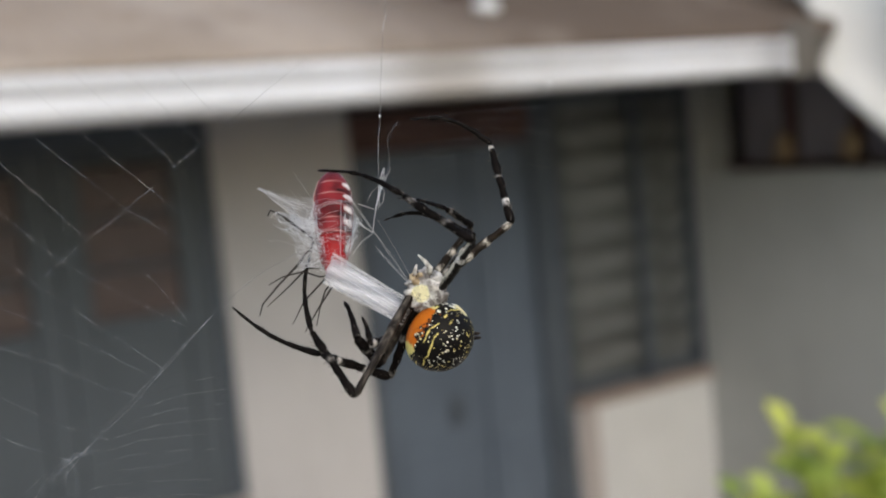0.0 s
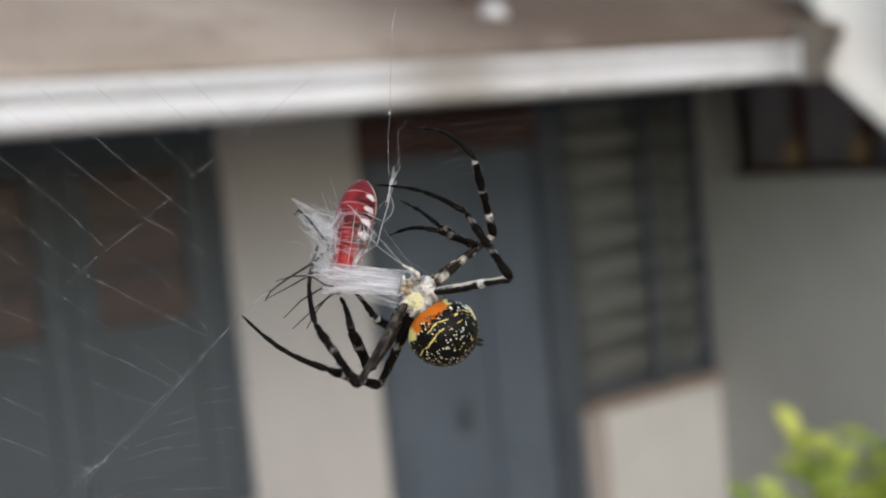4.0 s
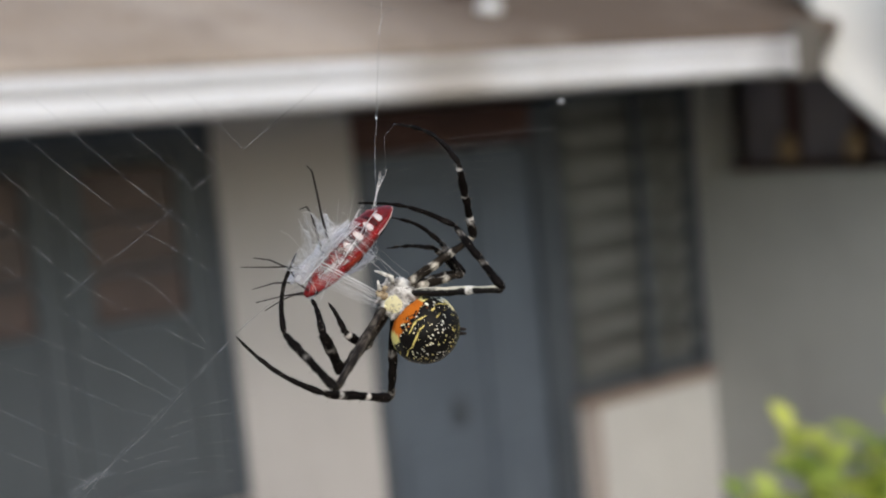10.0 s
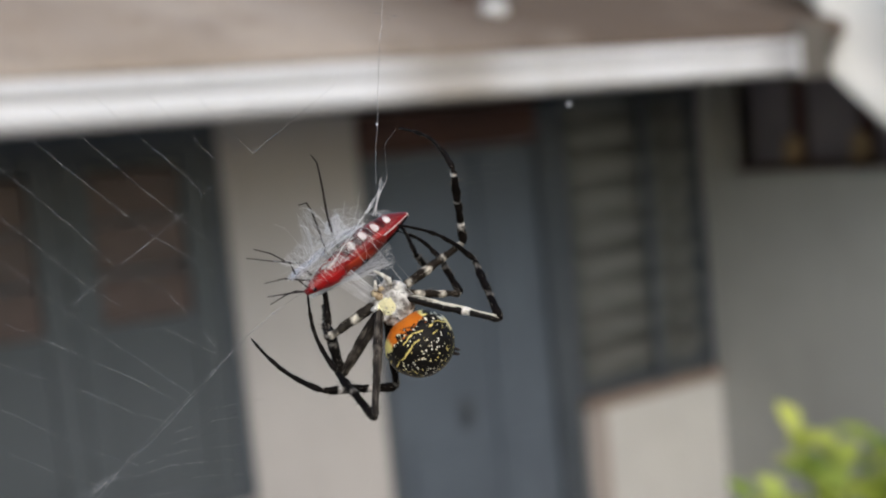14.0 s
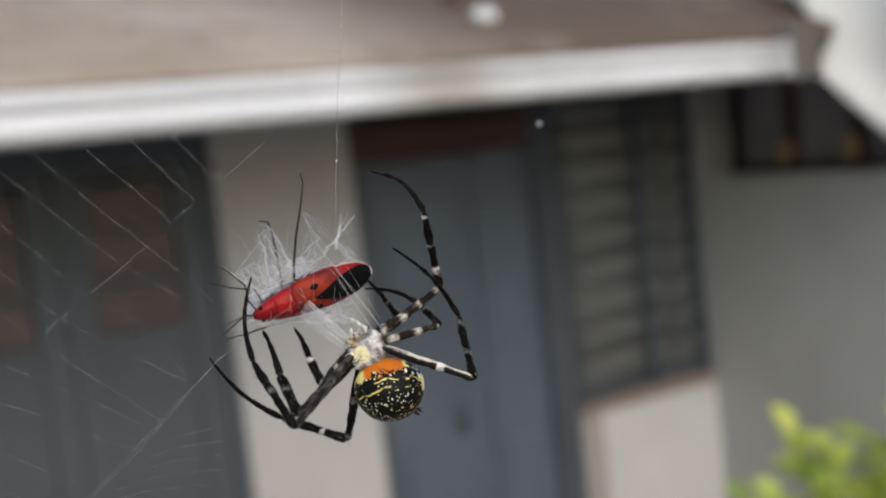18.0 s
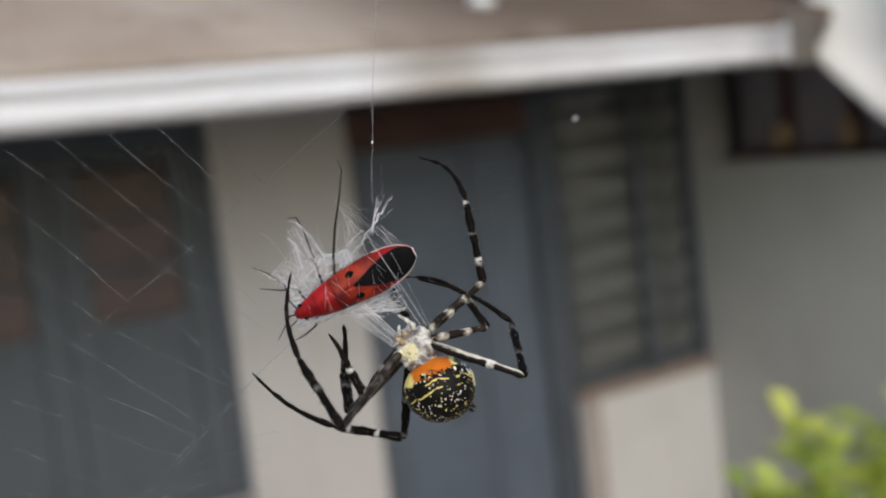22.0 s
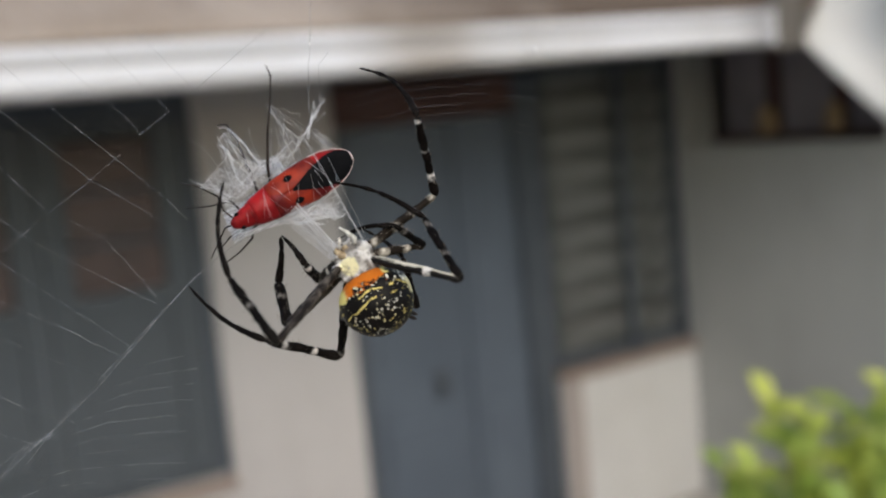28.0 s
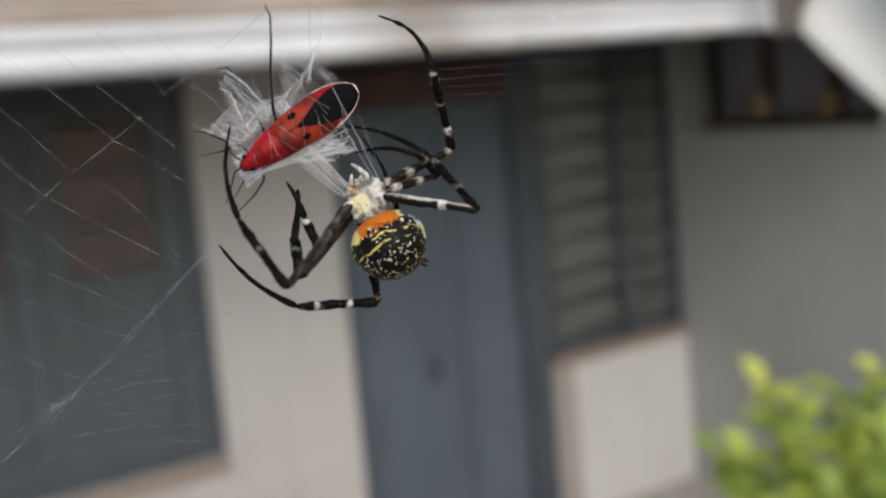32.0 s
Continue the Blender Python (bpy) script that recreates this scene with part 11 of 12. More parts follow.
    walk(web, [
        (0, near(-2.64, 1.36, 0)), (0.5, near(-2.56, 1.47, 0)), (1, near(-2.37, 1.77, 0)), (1.5, near(-1.88, 1.85, 0)), (2, near(-1.55, 1.68, 0)),
        (2.5, near(-1.45, 1.18, 0)), (3, near(-1.30, 0.72, 0)), (3.5, near(-1.25, 0.50, 0)), (5.5, near(-0.39, 0.99, 0)), (6, near(-0.38, 1.15, 0)),
        (6.5, near(-0.34, 1.01, 0)), (7, near(-0.15, 1.03, 0)), (7.5, near(0.00, 0.83, 0)), (8, near(0.05, 0.74, 0)), (8.5, near(0.01, 0.45, 0)),
        (9, near(0.02, 0.12, 0)), (9.5, near(0.15, -0.22, 0)), (10, near(0.21, -0.33, 0)), (10.5, near(0.27, -0.37, 0)), (11, near(0.29, -0.10, 0)),
        (11.5, near(0.41, 0.23, 0)), (12, near(0.55, 0.54, 0)), (12.5, near(0.64, 0.62, 0)), (13, near(0.72, 0.45, 0)), (13.5, near(0.90, 0.29, 0)),
        (14, near(1.11, 0.20, 0)), (14.5, near(1.26, 0.22, 0)), (16.5, near(1.17, 0.59, 0)), (17, near(1.03, 0.77, 0)), (17.5, near(0.67, 0.91, 0)),
        (18, near(0.58, 0.80, 0)), (18.5, near(0.62, 0.55, 0)), (19, near(0.72, 0.24, 0)), (19.5, near(0.87, 0.03, 0)), (20, near(1.07, -0.17, 0)),
        (20.5, near(1.35, -0.08, 0)), (21, near(1.60, -0.09, 0)), (21.5, near(1.58, 0.04, 0)), (22, near(1.56, -0.08, 0)), (22.5, near(1.67, 0.15, 0)),
        (23, near(1.95, 0.18, 0)), (23.5, near(1.94, 0.37, 0)), (24, near(1.67, 0.30, 0)), (24.5, near(1.23, 0.29, 0)), (25, near(0.98, 0.26, 0)),
        (25.5, near(0.85, 0.26, 0)), (27.5, near(1.30, -0.03, 0)), (28, near(1.31, 0.10, 0)), (28.5, near(1.37, 0.29, 0)), (29, near(1.56, 0.41, 0)),
        (29.5, near(1.71, 0.26, 0)), (30, near(1.74, -0.01, 0)), (30.5, near(1.75, -0.41, 0)), (31, near(1.94, -0.70, 0)), (31.5, near(2.42, -0.95, 0)),
        (32, near(2.68, -1.03, 0)),
    ])
    walk(dragline, [
        (0, near(-0.48, -0.83, 0.00, 0.0, -0.0, 0.0)), (0.5, near(-0.15, -0.74, 0.00, 0.0, -0.0, 0.0)), (1, near(0.24, -0.62, 0.00, 0.0, -0.0, 0.0)),
        (1.5, near(0.39, -0.69, 0.00, 0.0, -0.0, 0.0)), (2, near(0.33, -0.72, 0.00, 0.0, -0.0, 0.0)), (2.5, near(0.25, -0.45, 0.00, 0.0, -0.0, 0.0)),
        (3, near(0.12, -0.18, 0.00, 0.0, -0.0, 0.0)), (3.5, near(0.06, -0.25, 0.00, 0.0, -0.0, 0.0)), (5.5, near(-0.19, 0.15, 0.00, 0.0, -0.0, 0.0)),
        (6, near(-0.20, 0.28, 0.00, 0.0, -0.0, 0.0)), (6.5, near(0.04, 0.30, 0.00, 0.0, -0.0, 0.0)), (7, near(0.13, 0.15, 0.00, 0.0, -0.0, 0.0)),
        (7.5, near(0.22, 0.02, 0.00, 0.0, -0.0, 0.0)), (8, near(0.22, -0.10, 0.00, 0.0, -0.0, 0.0)), (8.5, near(0.12, -0.13, 0.00, 0.0, -0.0, 0.0)),
        (9, near(0.00, 0.00, 0.00, 0.0, -0.0, 0.0)), (9.5, near(-0.14, 0.14, 0.00, 0.0, -0.0, 0.0)), (10, near(-0.12, 0.16, 0.00, 0.0, -0.0, 0.0)),
        (10.5, near(0.08, 0.05, 0.00, 0.0, -0.0, 0.0)), (11, near(0.24, -0.15, 0.00, 0.0, -0.0, 0.0)), (11.5, near(0.29, -0.30, 0.00, 0.0, -0.0, 0.0)),
        (12, near(0.28, -0.39, 0.00, 0.0, -0.0, 0.0)), (12.5, near(0.30, -0.29, 0.00, 0.0, -0.0, 0.0)), (13, near(0.24, -0.00, 0.00, 0.0, -0.0, 0.0)),
        (13.5, near(0.02, 0.26, 0.00, 0.0, -0.0, 0.0)), (14, near(-0.21, 0.48, 0.00, 0.0, -0.0, 0.0)), (14.5, near(-0.39, 0.50, 0.00, 0.0, -0.0, 0.0)),
        (16.5, near(-1.17, 0.22, 0.00, 0.0, -0.0, 0.0)), (17, near(-1.06, 0.17, 0.00, 0.0, -0.0, 0.0)), (17.5, near(-1.06, 0.07, 0.00, 0.0, -0.0, 0.0)),
        (18, near(-1.20, 0.09, 0.00, 0.0, -0.0, 0.0)), (18.5, near(-1.43, 0.26, 0.00, 0.0, -0.0, 0.0)), (19, near(-1.61, 0.50, 0.00, 0.0, -0.0, 0.0)),
        (19.5, near(-1.80, 0.77, 0.00, 0.0, -0.0, 0.0)), (20, near(-1.93, 0.99, 0.00, 0.0, -0.0, 0.0)), (20.5, near(-2.01, 1.14, 0.00, 0.0, -0.0, 0.0)),
        (21, near(-1.95, 1.34, 0.00, 0.0, -0.0, 0.0)), (21.5, near(-1.96, 1.43, 0.00, 0.0, -0.0, 0.0)), (22, near(-1.80, 1.49, 0.00, 0.0, -0.0, 0.0)),
        (22.5, near(-1.77, 1.44, 0.00, 0.0, -0.0, 0.0)), (23, near(-1.70, 1.37, 0.00, 0.0, -0.0, 0.0)), (23.5, near(-1.69, 1.41, 0.00, 0.0, -0.0, 0.0)),
        (24, near(-1.68, 1.46, 0.00, 0.0, -0.0, 0.0)), (24.5, near(-1.63, 1.44, 0.00, 0.0, -0.0, 0.0)), (25, near(-1.59, 1.42, 0.00, 0.0, -0.0, 0.0)),
        (25.5, near(-1.72, 1.53, 0.00, 0.0, -0.0, 0.0)), (27.5, near(-2.01, 1.94, 0.00, 0.0, -0.0, 0.0)), (28, near(-1.84, 1.89, 0.00, 0.0, -0.0, 0.0)),
        (28.5, near(-1.73, 1.83, 0.00, 0.0, -0.0, 0.0)), (29, near(-1.82, 1.87, 0.00, 0.0, -0.0, 0.0)), (29.5, near(-1.85, 2.02, 0.00, 0.0, -0.0, 0.0)),
        (30, near(-2.02, 2.28, 0.00, 0.0, -0.0, 0.0)), (30.5, near(-2.27, 2.54, 0.00, 0.0, -0.0, 0.0)), (31, near(-2.65, 2.76, 0.00, 0.0, -0.0, 0.0)),
        (31.5, near(-3.04, 2.90, 0.00, 0.0, -0.0, 0.0)), (32, near(-3.32, 2.88, 0.00, 0.0, -0.0, 0.0)),
    ])
    walk(silk_loops, [
        (0, near(-9.97, 1.10, -0.50, 0.0, -0.0, -3.3)), (1, near(-9.01, 1.47, -0.50, 0.0, 0.0, 0.0)), (2, near(-9.11, 1.02, -0.50, 0.0, -0.0, -2.7)),
        (3, near(-9.63, 0.47, -0.50, 0.0, 0.0, -5.4)), (3.5, near(-9.74, 0.38, -0.50, 0.0, 0.0, -7.6)), (5.5, near(-11.96, -1.59, -0.50, -0.0, 78.0, -16.4)),
        (6, near(-12.11, -1.66, -0.41, -1.7, 74.2, -17.4)), (6.5, near(-12.04, -1.68, -0.45, -4.9, 72.6, -23.7)), (7, near(-11.98, -1.70, -0.44, -6.2, 71.1, -28.2)),
        (7.5, near(-11.92, -1.75, -0.39, -6.0, 69.7, -31.6)), (8, near(-11.87, -1.81, -0.29, -4.2, 68.2, -33.4)), (8.5, near(-12.15, -1.73, -0.07, -1.1, 64.7, -30.8)),
        (9, near(-12.46, -1.65, 0.16, 1.4, 61.0, -28.9)), (9.5, near(-12.76, -1.58, 0.38, 3.7, 57.2, -27.2)), (10, near(-13.08, -1.52, 0.63, 5.5, 53.3, -26.1)),
        (10.5, near(-13.13, -1.23, 0.63, 3.3, 49.7, -30.0)), (11, near(-13.18, -0.94, 0.67, 1.9, 45.9, -33.2)), (11.5, near(-13.25, -0.66, 0.74, 1.3, 41.9, -35.8)),
        (12, near(-13.32, -0.38, 0.86, 1.2, 37.8, -38.0)), (12.5, near(-13.41, -0.24, 0.94, 1.7, 35.8, -35.3)), (13, near(-13.52, -0.11, 1.05, 2.3, 33.6, -32.7)),
        (13.5, near(-13.64, 0.01, 1.17, 3.1, 31.3, -30.0)), (14, near(-13.76, 0.10, 1.30, 4.0, 28.9, -27.5)), (14.5, near(-14.07, 0.37, 1.11, 0.4, 23.8, -28.4)),
        (16.5, near(-15.31, 1.24, 0.18, -12.6, 4.0, -27.7)), (17, near(-16.61, 1.54, 0.31, -12.3, -9.6, -30.4)), (17.5, near(-16.88, 1.75, -0.70, -23.6, -17.1, -27.0)),
        (18, near(-17.17, 1.78, -1.64, -35.2, -23.6, -21.5)), (18.5, near(-17.17, 1.71, -1.76, -37.7, -28.1, -17.2)), (19, near(-17.13, 1.62, -1.89, -40.4, -32.9, -12.7)),
        (19.5, near(-17.29, 1.69, -1.89, -41.6, -35.9, -9.8)), (20, near(-17.44, 1.74, -1.87, -42.7, -39.1, -7.0)), (20.5, near(-17.58, 1.79, -1.81, -43.6, -42.8, -4.5)),
        (21, near(-17.49, 1.79, -1.77, -44.4, -44.9, -4.1)), (21.5, near(-17.39, 1.79, -1.71, -45.0, -47.5, -3.9)), (22, near(-17.28, 1.79, -1.59, -45.1, -50.5, -4.0)),
        (22.5, near(-17.30, 1.88, -1.91, -48.2, -47.0, -1.8)), (23, near(-17.30, 2.00, -2.13, -50.0, -44.6, -0.7)), (23.5, near(-17.28, 2.12, -2.30, -51.3, -42.6, 0.1)),
        (24, near(-17.27, 2.25, -2.45, -52.6, -40.9, 0.8)), (24.5, near(-17.45, 2.19, -2.41, -51.3, -39.6, 0.5)), (25, near(-17.61, 2.13, -2.38, -50.0, -38.5, 0.2)),
        (25.5, near(-17.58, 2.16, -2.40, -50.3, -38.8, 1.1)), (27.5, near(-17.39, 2.24, -2.45, -52.1, -40.4, 5.0)), (28, near(-17.33, 2.25, -2.46, -52.6, -40.8, 6.0)),
        (28.5, near(-17.35, 2.40, -2.63, -54.9, -39.9, 8.0)), (29, near(-17.37, 2.55, -2.81, -56.9, -39.1, 9.8)), (29.5, near(-17.37, 2.69, -2.96, -59.0, -38.3, 11.7)),
        (30, near(-17.38, 2.85, -3.11, -60.9, -37.6, 13.5)), (30.5, near(-17.59, 2.92, -2.97, -60.1, -39.5, 14.2)), (31, near(-17.76, 3.00, -2.83, -59.0, -41.7, 14.5)),
        (31.5, near(-17.93, 3.08, -2.62, -57.8, -44.1, 14.6)), (32, near(-18.08, 3.17, -2.36, -56.1, -47.2, 14.2)),
    ])
    walk(silk_guys, [
        (0, near(-5.43, -5.10, 0.80, 7.7, -0.0, 34.8)), (0.5, near(-5.44, -5.39, 0.80, 7.7, -0.0, 34.5)), (1, near(-5.46, -5.67, 0.80, 7.7, -0.0, 34.2)),
        (1.5, near(-5.28, -5.73, 0.80, 7.7, -0.0, 34.1)), (2, near(-5.11, -5.78, 0.80, 7.6, -0.0, 33.9)), (2.5, near(-5.17, -5.24, 0.80, 7.7, 0.0, 37.0)),
        (3, near(-5.22, -4.68, 0.80, 7.7, 0.0, 40.3)), (3.5, near(-5.19, -4.71, 0.80, 7.7, 0.0, 41.7)), (5.5, near(-5.69, -3.52, 0.80, 7.7, -0.0, 41.9)),
        (6, near(-6.14, -3.28, 0.80, 7.7, -0.0, 39.6)), (6.5, near(-5.95, -3.48, 0.80, 7.7, 0.0, 41.0)), (7, near(-5.77, -3.69, 0.80, 7.7, 0.0, 42.4)),
        (7.5, near(-5.65, -3.65, 0.80, 7.7, -0.0, 43.8)), (8, near(-5.54, -3.61, 0.80, 7.7, -0.0, 45.3)), (8.5, near(-5.50, -3.43, 0.80, 7.7, -0.0, 46.8)),
        (9, near(-5.45, -3.26, 0.80, 7.7, -0.0, 48.3)), (9.5, near(-6.17, -3.46, 0.80, 7.7, -0.0, 46.4)), (10, near(-6.88, -3.66, 0.80, 7.6, 0.0, 44.6)),
        (10.5, near(-7.40, -4.12, 0.80, 7.6, -0.0, 42.7)), (11, near(-7.94, -4.57, 0.80, 7.6, 0.0, 41.0)), (11.5, near(-8.28, -4.81, 0.80, 7.6, 0.0, 39.4)),
        (12, near(-8.63, -5.07, 0.80, 7.6, 0.0, 37.8)), (12.5, near(-8.32, -4.69, 0.80, 7.6, -0.0, 37.8)), (13, near(-8.00, -4.33, 0.80, 7.6, 0.0, 37.8)),
        (13.5, near(-7.91, -3.92, 0.80, 7.6, -0.0, 37.8)), (14, near(-7.82, -3.53, 0.80, 7.6, -0.0, 37.7)), (14.5, near(-7.28, -3.46, 0.80, 7.6, 0.0, 37.7)),
        (16.5, near(-5.12, -3.19, 0.80, 7.6, -0.0, 37.4)), (17, near(-4.52, -4.02, 0.80, 7.5, -0.0, 37.2)), (17.5, near(-4.69, -4.16, 0.80, 7.5, -0.0, 36.5)),
        (18, near(-4.86, -4.30, 0.80, 7.5, -0.0, 35.9)), (18.5, near(-4.50, -3.88, 0.80, 7.5, -0.0, 35.5)), (19, near(-4.14, -3.45, 0.80, 7.5, -0.0, 35.1)),
        (19.5, near(-4.26, -3.46, 0.80, 7.4, 0.0, 34.9)), (20, near(-4.37, -3.47, 0.80, 7.4, 0.0, 34.6)), (20.5, near(-4.51, -3.51, 0.80, 7.5, 0.0, 34.2)),
        (21, near(-4.70, -3.57, 0.80, 7.5, 0.0, 33.5)), (21.5, near(-4.87, -3.63, 0.80, 7.6, 0.0, 32.6)), (22, near(-5.04, -3.70, 0.80, 7.7, 0.0, 31.7)),
        (22.5, near(-4.95, -3.69, 0.80, 7.7, -0.0, 30.9)), (23, near(-4.85, -3.69, 0.80, 7.8, -0.0, 30.2)), (23.5, near(-4.71, -3.73, 0.80, 7.9, -0.0, 30.2)),
        (24, near(-4.58, -3.77, 0.80, 7.9, -0.0, 30.2)), (24.5, near(-4.87, -3.48, 0.80, 8.0, 0.0, 30.2)), (25, near(-5.16, -3.19, 0.80, 8.1, -0.0, 30.2)),
        (25.5, near(-5.17, -3.19, 0.80, 8.1, -0.0, 30.1)), (27.5, near(-5.22, -3.18, 0.80, 8.2, 0.0, 29.7)), (28, near(-5.23, -3.18, 0.80, 8.2, -0.0, 29.5)),
        (28.5, near(-5.23, -3.25, 0.80, 8.2, -0.0, 29.4)), (29, near(-5.23, -3.33, 0.80, 8.2, -0.0, 29.3)), (29.5, near(-4.77, -4.05, 0.80, 8.2, 0.0, 28.4)),
        (30, near(-4.29, -4.78, 0.80, 8.2, 0.0, 27.6)), (30.5, near(-3.99, -4.94, 0.80, 8.2, -0.0, 26.9)), (31, near(-3.70, -5.11, 0.80, 8.2, -0.0, 26.3)),
        (31.5, near(-3.82, -4.65, 0.80, 8.2, -0.0, 26.3)), (32, near(-3.94, -4.19, 0.80, 8.2, -0.0, 26.4)),
    ])
    walk(silk_swath, [
        (0, near(-9.68, -6.12, 0.67, 2.8, -0.0, -118.5)), (0.5, near(-9.59, -6.25, 0.66, 2.7, -0.0, -120.3)), (1, near(-9.50, -6.38, 0.66, 2.6, -0.0, -122.0)),
        (1.5, near(-9.62, -6.45, 0.65, 2.7, -0.0, -124.4)), (2, near(-9.73, -6.52, 0.64, 2.7, -0.0, -126.8)), (2.5, near(-9.52, -5.97, 0.64, 2.8, -0.0, -117.0)),
        (3, near(-9.43, -5.51, 0.63, 2.9, -0.0, -107.9)), (3.5, near(-9.52, -5.39, 0.62, 3.0, -0.0, -107.2)), (5.5, near(-9.63, -5.31, 0.60, 3.1, -0.0, -107.4)),
        (6, near(-9.65, -5.29, 0.59, 3.1, -0.0, -107.4)), (6.5, near(-9.64, -5.23, 0.58, 3.1, -0.0, -109.5)), (7, near(-9.62, -5.18, 0.58, 3.1, -0.0, -111.6)),
        (7.5, near(-9.65, -5.01, 0.57, 3.1, -0.0, -112.6)), (8, near(-9.67, -4.84, 0.56, 3.2, -0.0, -113.6)), (8.5, near(-9.78, -4.65, 0.56, 3.2, -0.0, -112.8)),
        (9, near(-9.90, -4.45, 0.55, 3.2, -0.0, -112.1)), (9.5, near(-10.08, -4.31, 0.54, 3.3, -0.0, -112.3)), (10, near(-10.26, -4.18, 0.54, 3.3, -0.0, -112.6)),
        (10.5, near(-10.24, -4.09, 0.42, 4.1, -0.0, -115.2)), (11, near(-10.23, -4.01, 0.31, 4.9, -0.0, -117.8)), (11.5, near(-10.14, -3.83, 0.20, 5.6, -0.0, -118.8)),
        (12, near(-10.06, -3.65, 0.08, 6.4, -0.0, -119.8)), (12.5, near(-10.05, -3.51, -0.03, 7.3, -0.0, -120.2)), (13, near(-10.04, -3.36, -0.14, 8.3, -0.0, -120.7)),
        (13.5, near(-10.15, -3.19, -0.26, 9.6, -0.0, -121.7)), (14, near(-10.27, -3.01, -0.37, 11.0, -0.0, -122.9)), (14.5, near(-10.24, -3.04, -0.48, 11.6, -0.0, -123.2)),
        (16.5, near(-10.16, -3.19, -0.94, 13.5, -0.0, -124.0)), (17, near(-10.54, -3.69, -0.94, 11.6, -0.0, -125.4)), (17.5, near(-10.65, -3.85, -0.94, 11.5, -0.0, -125.8)),
        (18, near(-10.76, -4.01, -0.94, 11.4, -0.0, -126.1)), (18.5, near(-10.45, -3.83, -0.94, 11.4, -0.0, -123.8)), (19, near(-10.13, -3.66, -0.94, 11.3, -0.0, -121.5)),
        (19.5, near(-10.17, -3.63, -0.94, 11.1, -0.0, -122.5)), (20, near(-10.22, -3.61, -0.94, 11.0, -0.0, -123.4)), (20.5, near(-10.26, -3.58, -0.94, 10.8, -0.0, -124.3)),
        (21, near(-10.26, -3.62, -0.94, 10.8, -0.0, -125.4)), (21.5, near(-10.25, -3.67, -0.94, 10.9, -0.0, -126.5)), (22, near(-10.24, -3.71, -0.94, 11.0, -0.0, -127.6)),
        (22.5, near(-10.11, -3.67, -0.94, 10.8, -0.0, -128.0)), (23, near(-9.98, -3.63, -0.94, 10.6, -0.0, -128.3)), (23.5, near(-9.85, -3.58, -0.94, 10.4, -0.0, -128.7)),
        (24, near(-9.72, -3.54, -0.94, 10.3, -0.0, -129.0)), (24.5, near(-9.89, -3.42, -0.94, 10.5, -0.0, -128.2)), (25, near(-10.06, -3.30, -0.94, 10.8, -0.0, -127.3)),
        (25.5, near(-9.99, -3.28, -0.94, 10.8, -0.0, -127.9)), (27.5, near(-9.74, -3.20, -0.94, 10.8, -0.0, -130.3)), (28, near(-9.68, -3.18, -0.94, 10.8, -0.0, -130.9)),
        (28.5, near(-9.64, -3.14, -0.94, 10.6, -0.0, -131.9)), (29, near(-9.59, -3.10, -0.94, 10.4, -0.0, -133.0)), (29.5, near(-9.55, -3.06, -0.94, 10.3, -0.0, -134.0)),
        (30, near(-9.51, -3.01, -0.94, 10.1, -0.0, -134.9)), (30.5, near(-9.65, -2.71, -0.94, 10.3, -0.0, -133.7)), (31, near(-9.80, -2.40, -0.94, 10.4, -0.0, -132.5)),
        (31.5, near(-9.94, -2.09, -0.94, 10.6, -0.0, -131.3)), (32, near(-10.09, -1.78, -0.94, 10.7, -0.0, -130.0)),
    ])
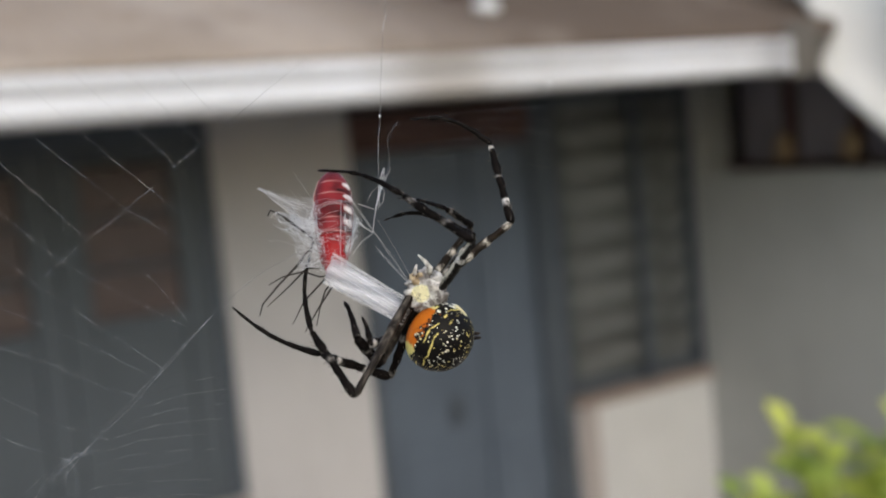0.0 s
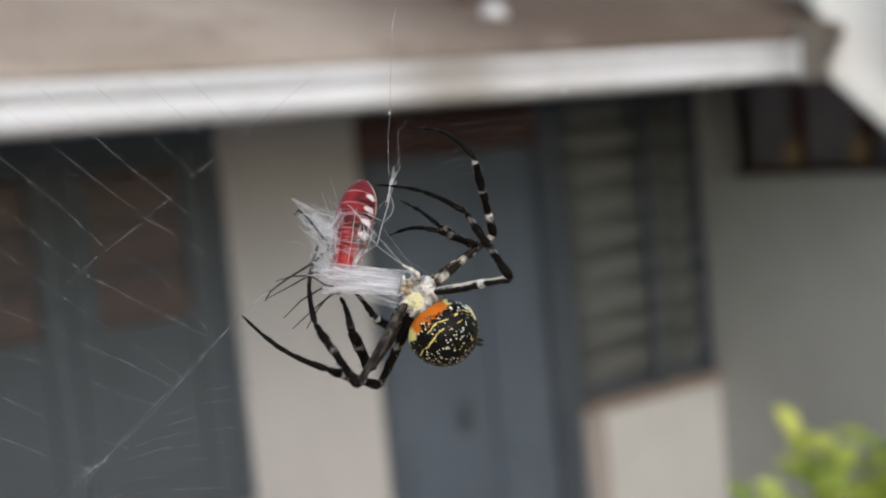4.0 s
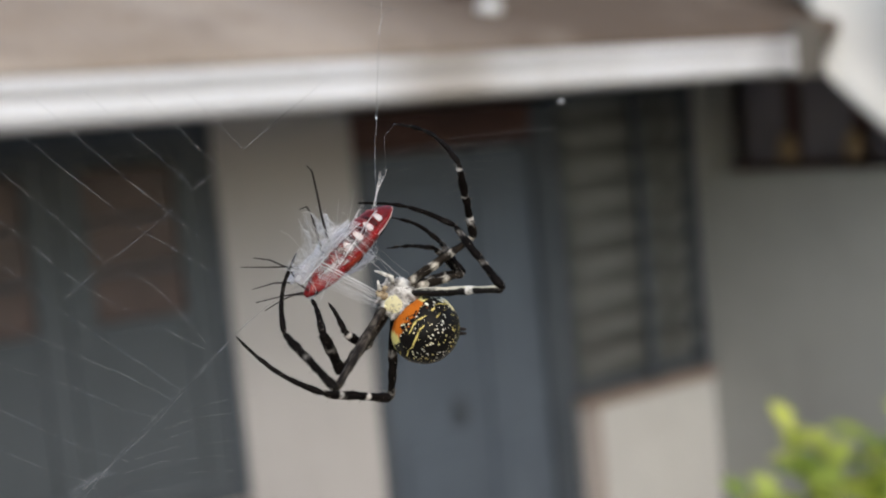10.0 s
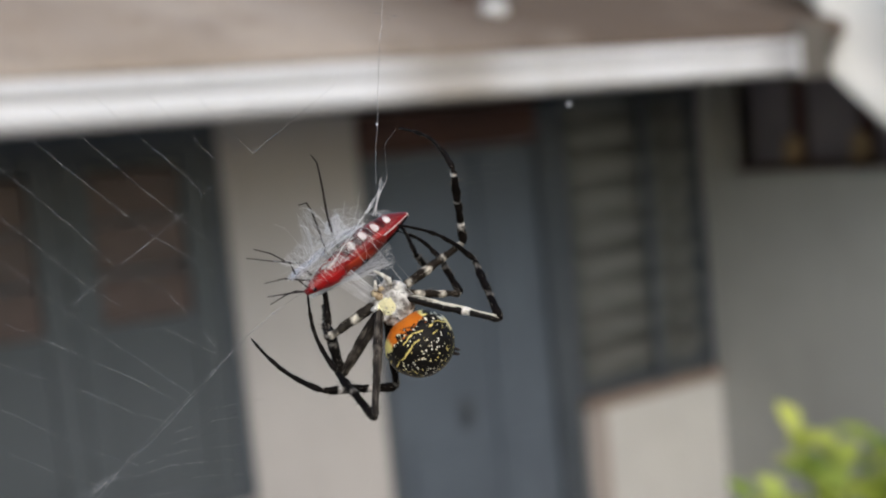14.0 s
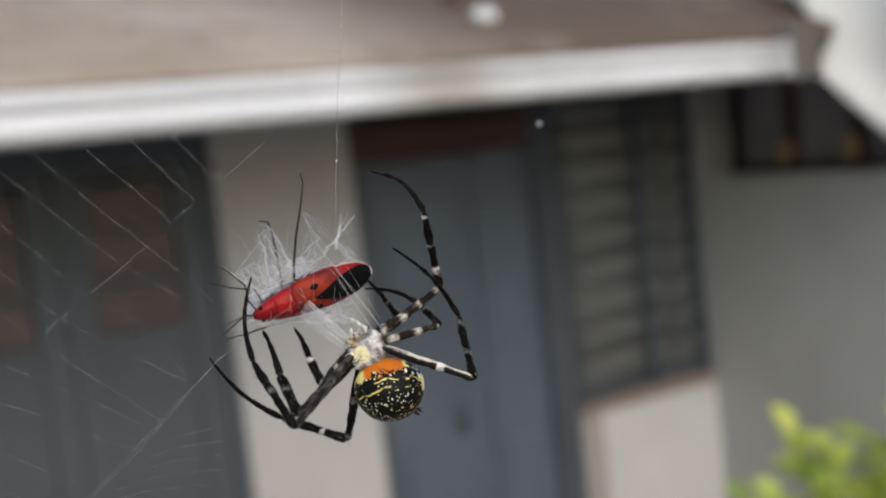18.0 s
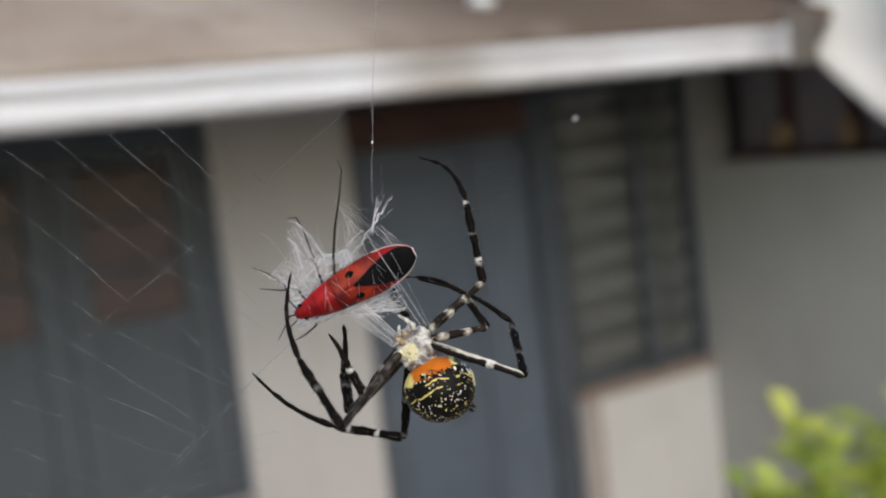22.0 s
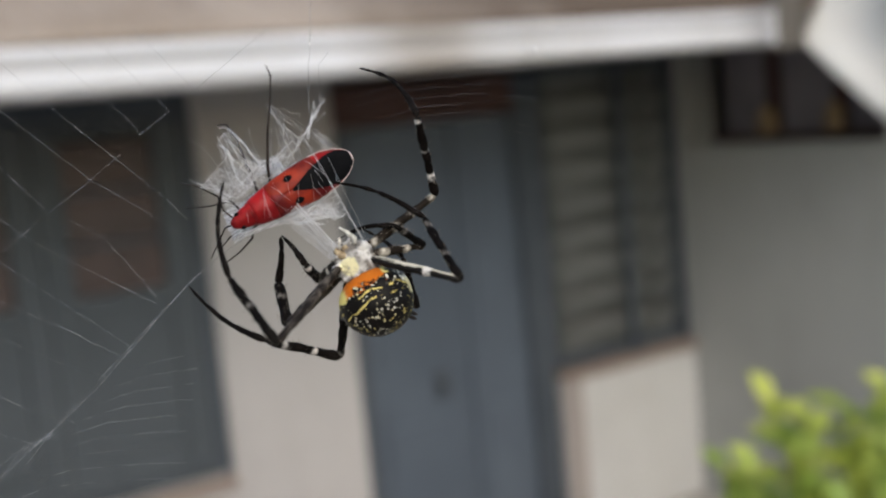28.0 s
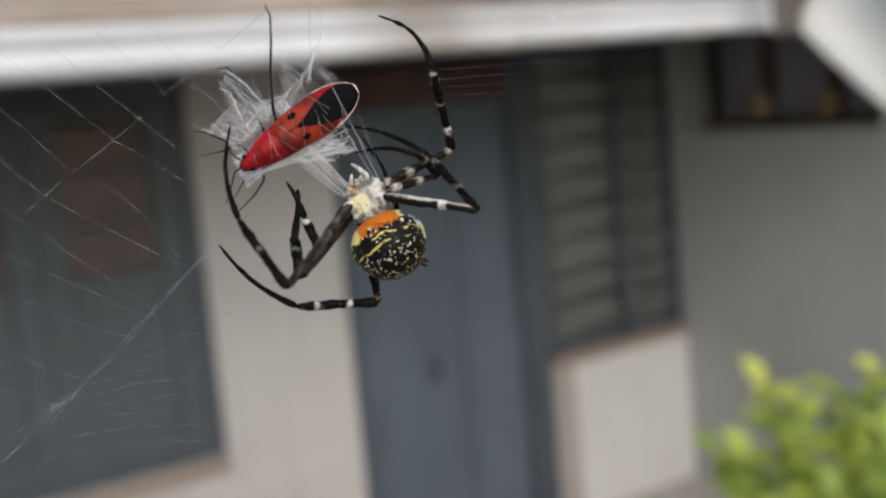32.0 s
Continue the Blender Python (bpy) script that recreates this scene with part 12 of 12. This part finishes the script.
    walk(silk_ribbon, [
        (0, near(-9.68, -6.12, 0.67, 2.8, -0.0, -118.5)), (0.5, near(-9.59, -6.25, 0.66, 2.7, -0.0, -120.3)), (1, near(-9.50, -6.38, 0.66, 2.6, -0.0, -122.0)),
        (1.5, near(-9.62, -6.45, 0.65, 2.7, -0.0, -124.4)), (2, near(-9.73, -6.52, 0.64, 2.7, -0.0, -126.8)), (2.5, near(-9.52, -5.97, 0.64, 2.8, -0.0, -117.0)),
        (3, near(-9.43, -5.51, 0.63, 2.9, -0.0, -107.9)), (3.5, near(-9.52, -5.39, 0.62, 3.0, -0.0, -107.2)), (5.5, near(-15.06, -0.03, -1.80, -35.7, -31.9, 6.7)),
        (6, near(-14.91, -0.14, -1.80, -35.4, -29.7, 3.9)), (6.5, near(-14.73, -0.03, -1.93, -37.1, -30.8, 1.5)), (7, near(-14.53, 0.08, -2.01, -38.3, -32.0, -1.2)),
        (7.5, near(-14.31, 0.17, -2.04, -39.0, -33.3, -4.4)), (8, near(-14.09, 0.25, -2.02, -39.1, -34.9, -7.8)), (8.5, near(-14.26, 0.31, -1.96, -39.5, -38.6, -7.8)),
        (9, near(-14.41, 0.37, -1.90, -39.9, -42.5, -7.9)), (9.5, near(-14.56, 0.42, -1.82, -40.2, -46.4, -7.9)), (10, near(-14.71, 0.47, -1.72, -40.6, -50.5, -8.1)),
        (10.5, near(-14.58, 0.69, -1.90, -44.8, -53.4, -6.9)), (11, near(-14.43, 0.90, -2.02, -49.1, -56.4, -5.5)), (11.5, near(-14.28, 1.10, -2.08, -53.5, -59.6, -4.0)),
        (12, near(-14.12, 1.29, -2.10, -58.3, -63.0, -1.9)), (12.5, near(-14.19, 1.35, -2.06, -60.4, -64.9, 2.4)), (13, near(-14.25, 1.41, -2.01, -62.8, -66.9, 6.8)),
        (13.5, near(-14.30, 1.46, -1.93, -65.5, -69.1, 11.6)), (14, near(-14.34, 1.51, -1.84, -68.6, -71.4, 16.6)), (14.5, near(-14.50, 1.48, -2.16, -87.6, -71.8, 35.3)),
        (16.5, near(-15.08, 1.13, -3.30, -136.9, -58.6, 84.7)), (17, near(-15.67, 1.02, -3.00, -157.7, -51.8, 99.2)), (17.5, near(-15.86, 0.50, -3.80, -156.4, -38.5, 99.0)),
        (18, near(-16.01, -0.08, -4.37, -155.7, -25.9, 100.1)), (18.5, near(-15.75, -0.25, -4.30, -158.6, -21.6, 104.5)), (19, near(-15.45, -0.40, -4.18, -161.6, -17.1, 108.6)),
        (19.5, near(-15.43, -0.33, -4.05, -163.7, -14.7, 111.4)), (20, near(-15.41, -0.26, -3.88, -166.1, -12.3, 114.1)), (20.5, near(-15.36, -0.17, -3.64, -169.0, -9.8, 116.5)),
        (21, near(-15.21, -0.20, -3.50, -170.5, -8.2, 116.6)), (21.5, near(-15.05, -0.23, -3.31, -172.5, -6.6, 116.7)), (22, near(-14.86, -0.24, -3.05, -175.1, -5.0, 116.8)),
        (22.5, near(-14.98, -0.20, -3.46, -171.0, -4.9, 116.2)), (23, near(-15.04, -0.13, -3.73, -168.3, -4.9, 115.8)), (23.5, near(-15.09, -0.04, -3.94, -166.1, -4.9, 115.5)),
        (24, near(-15.13, 0.06, -4.12, -164.1, -4.8, 115.2)), (24.5, near(-15.32, 0.05, -4.17, -163.4, -6.2, 115.7)), (25, near(-15.51, 0.04, -4.22, -162.8, -7.6, 116.1)),
        (25.5, near(-15.43, 0.08, -4.21, -163.0, -7.2, 116.8)), (27.5, near(-15.10, 0.23, -4.15, -163.8, -5.3, 119.7)), (28, near(-15.01, 0.26, -4.14, -164.0, -4.8, 120.4)),
        (28.5, near(-15.03, 0.38, -4.28, -162.5, -3.6, 120.8)), (29, near(-15.04, 0.50, -4.40, -161.2, -2.4, 121.2)), (29.5, near(-15.04, 0.62, -4.52, -159.9, -1.2, 121.8)),
        (30, near(-15.04, 0.75, -4.63, -158.7, -0.0, 122.4)), (30.5, near(-15.16, 0.91, -4.46, -160.7, -0.0, 123.6)), (31, near(-15.26, 1.06, -4.26, -163.0, -0.0, 124.6)),
        (31.5, near(-15.34, 1.22, -4.02, -165.6, -0.0, 125.6)), (32, near(-15.40, 1.39, -3.70, -168.9, -0.0, 126.4)),
    ])


motions()
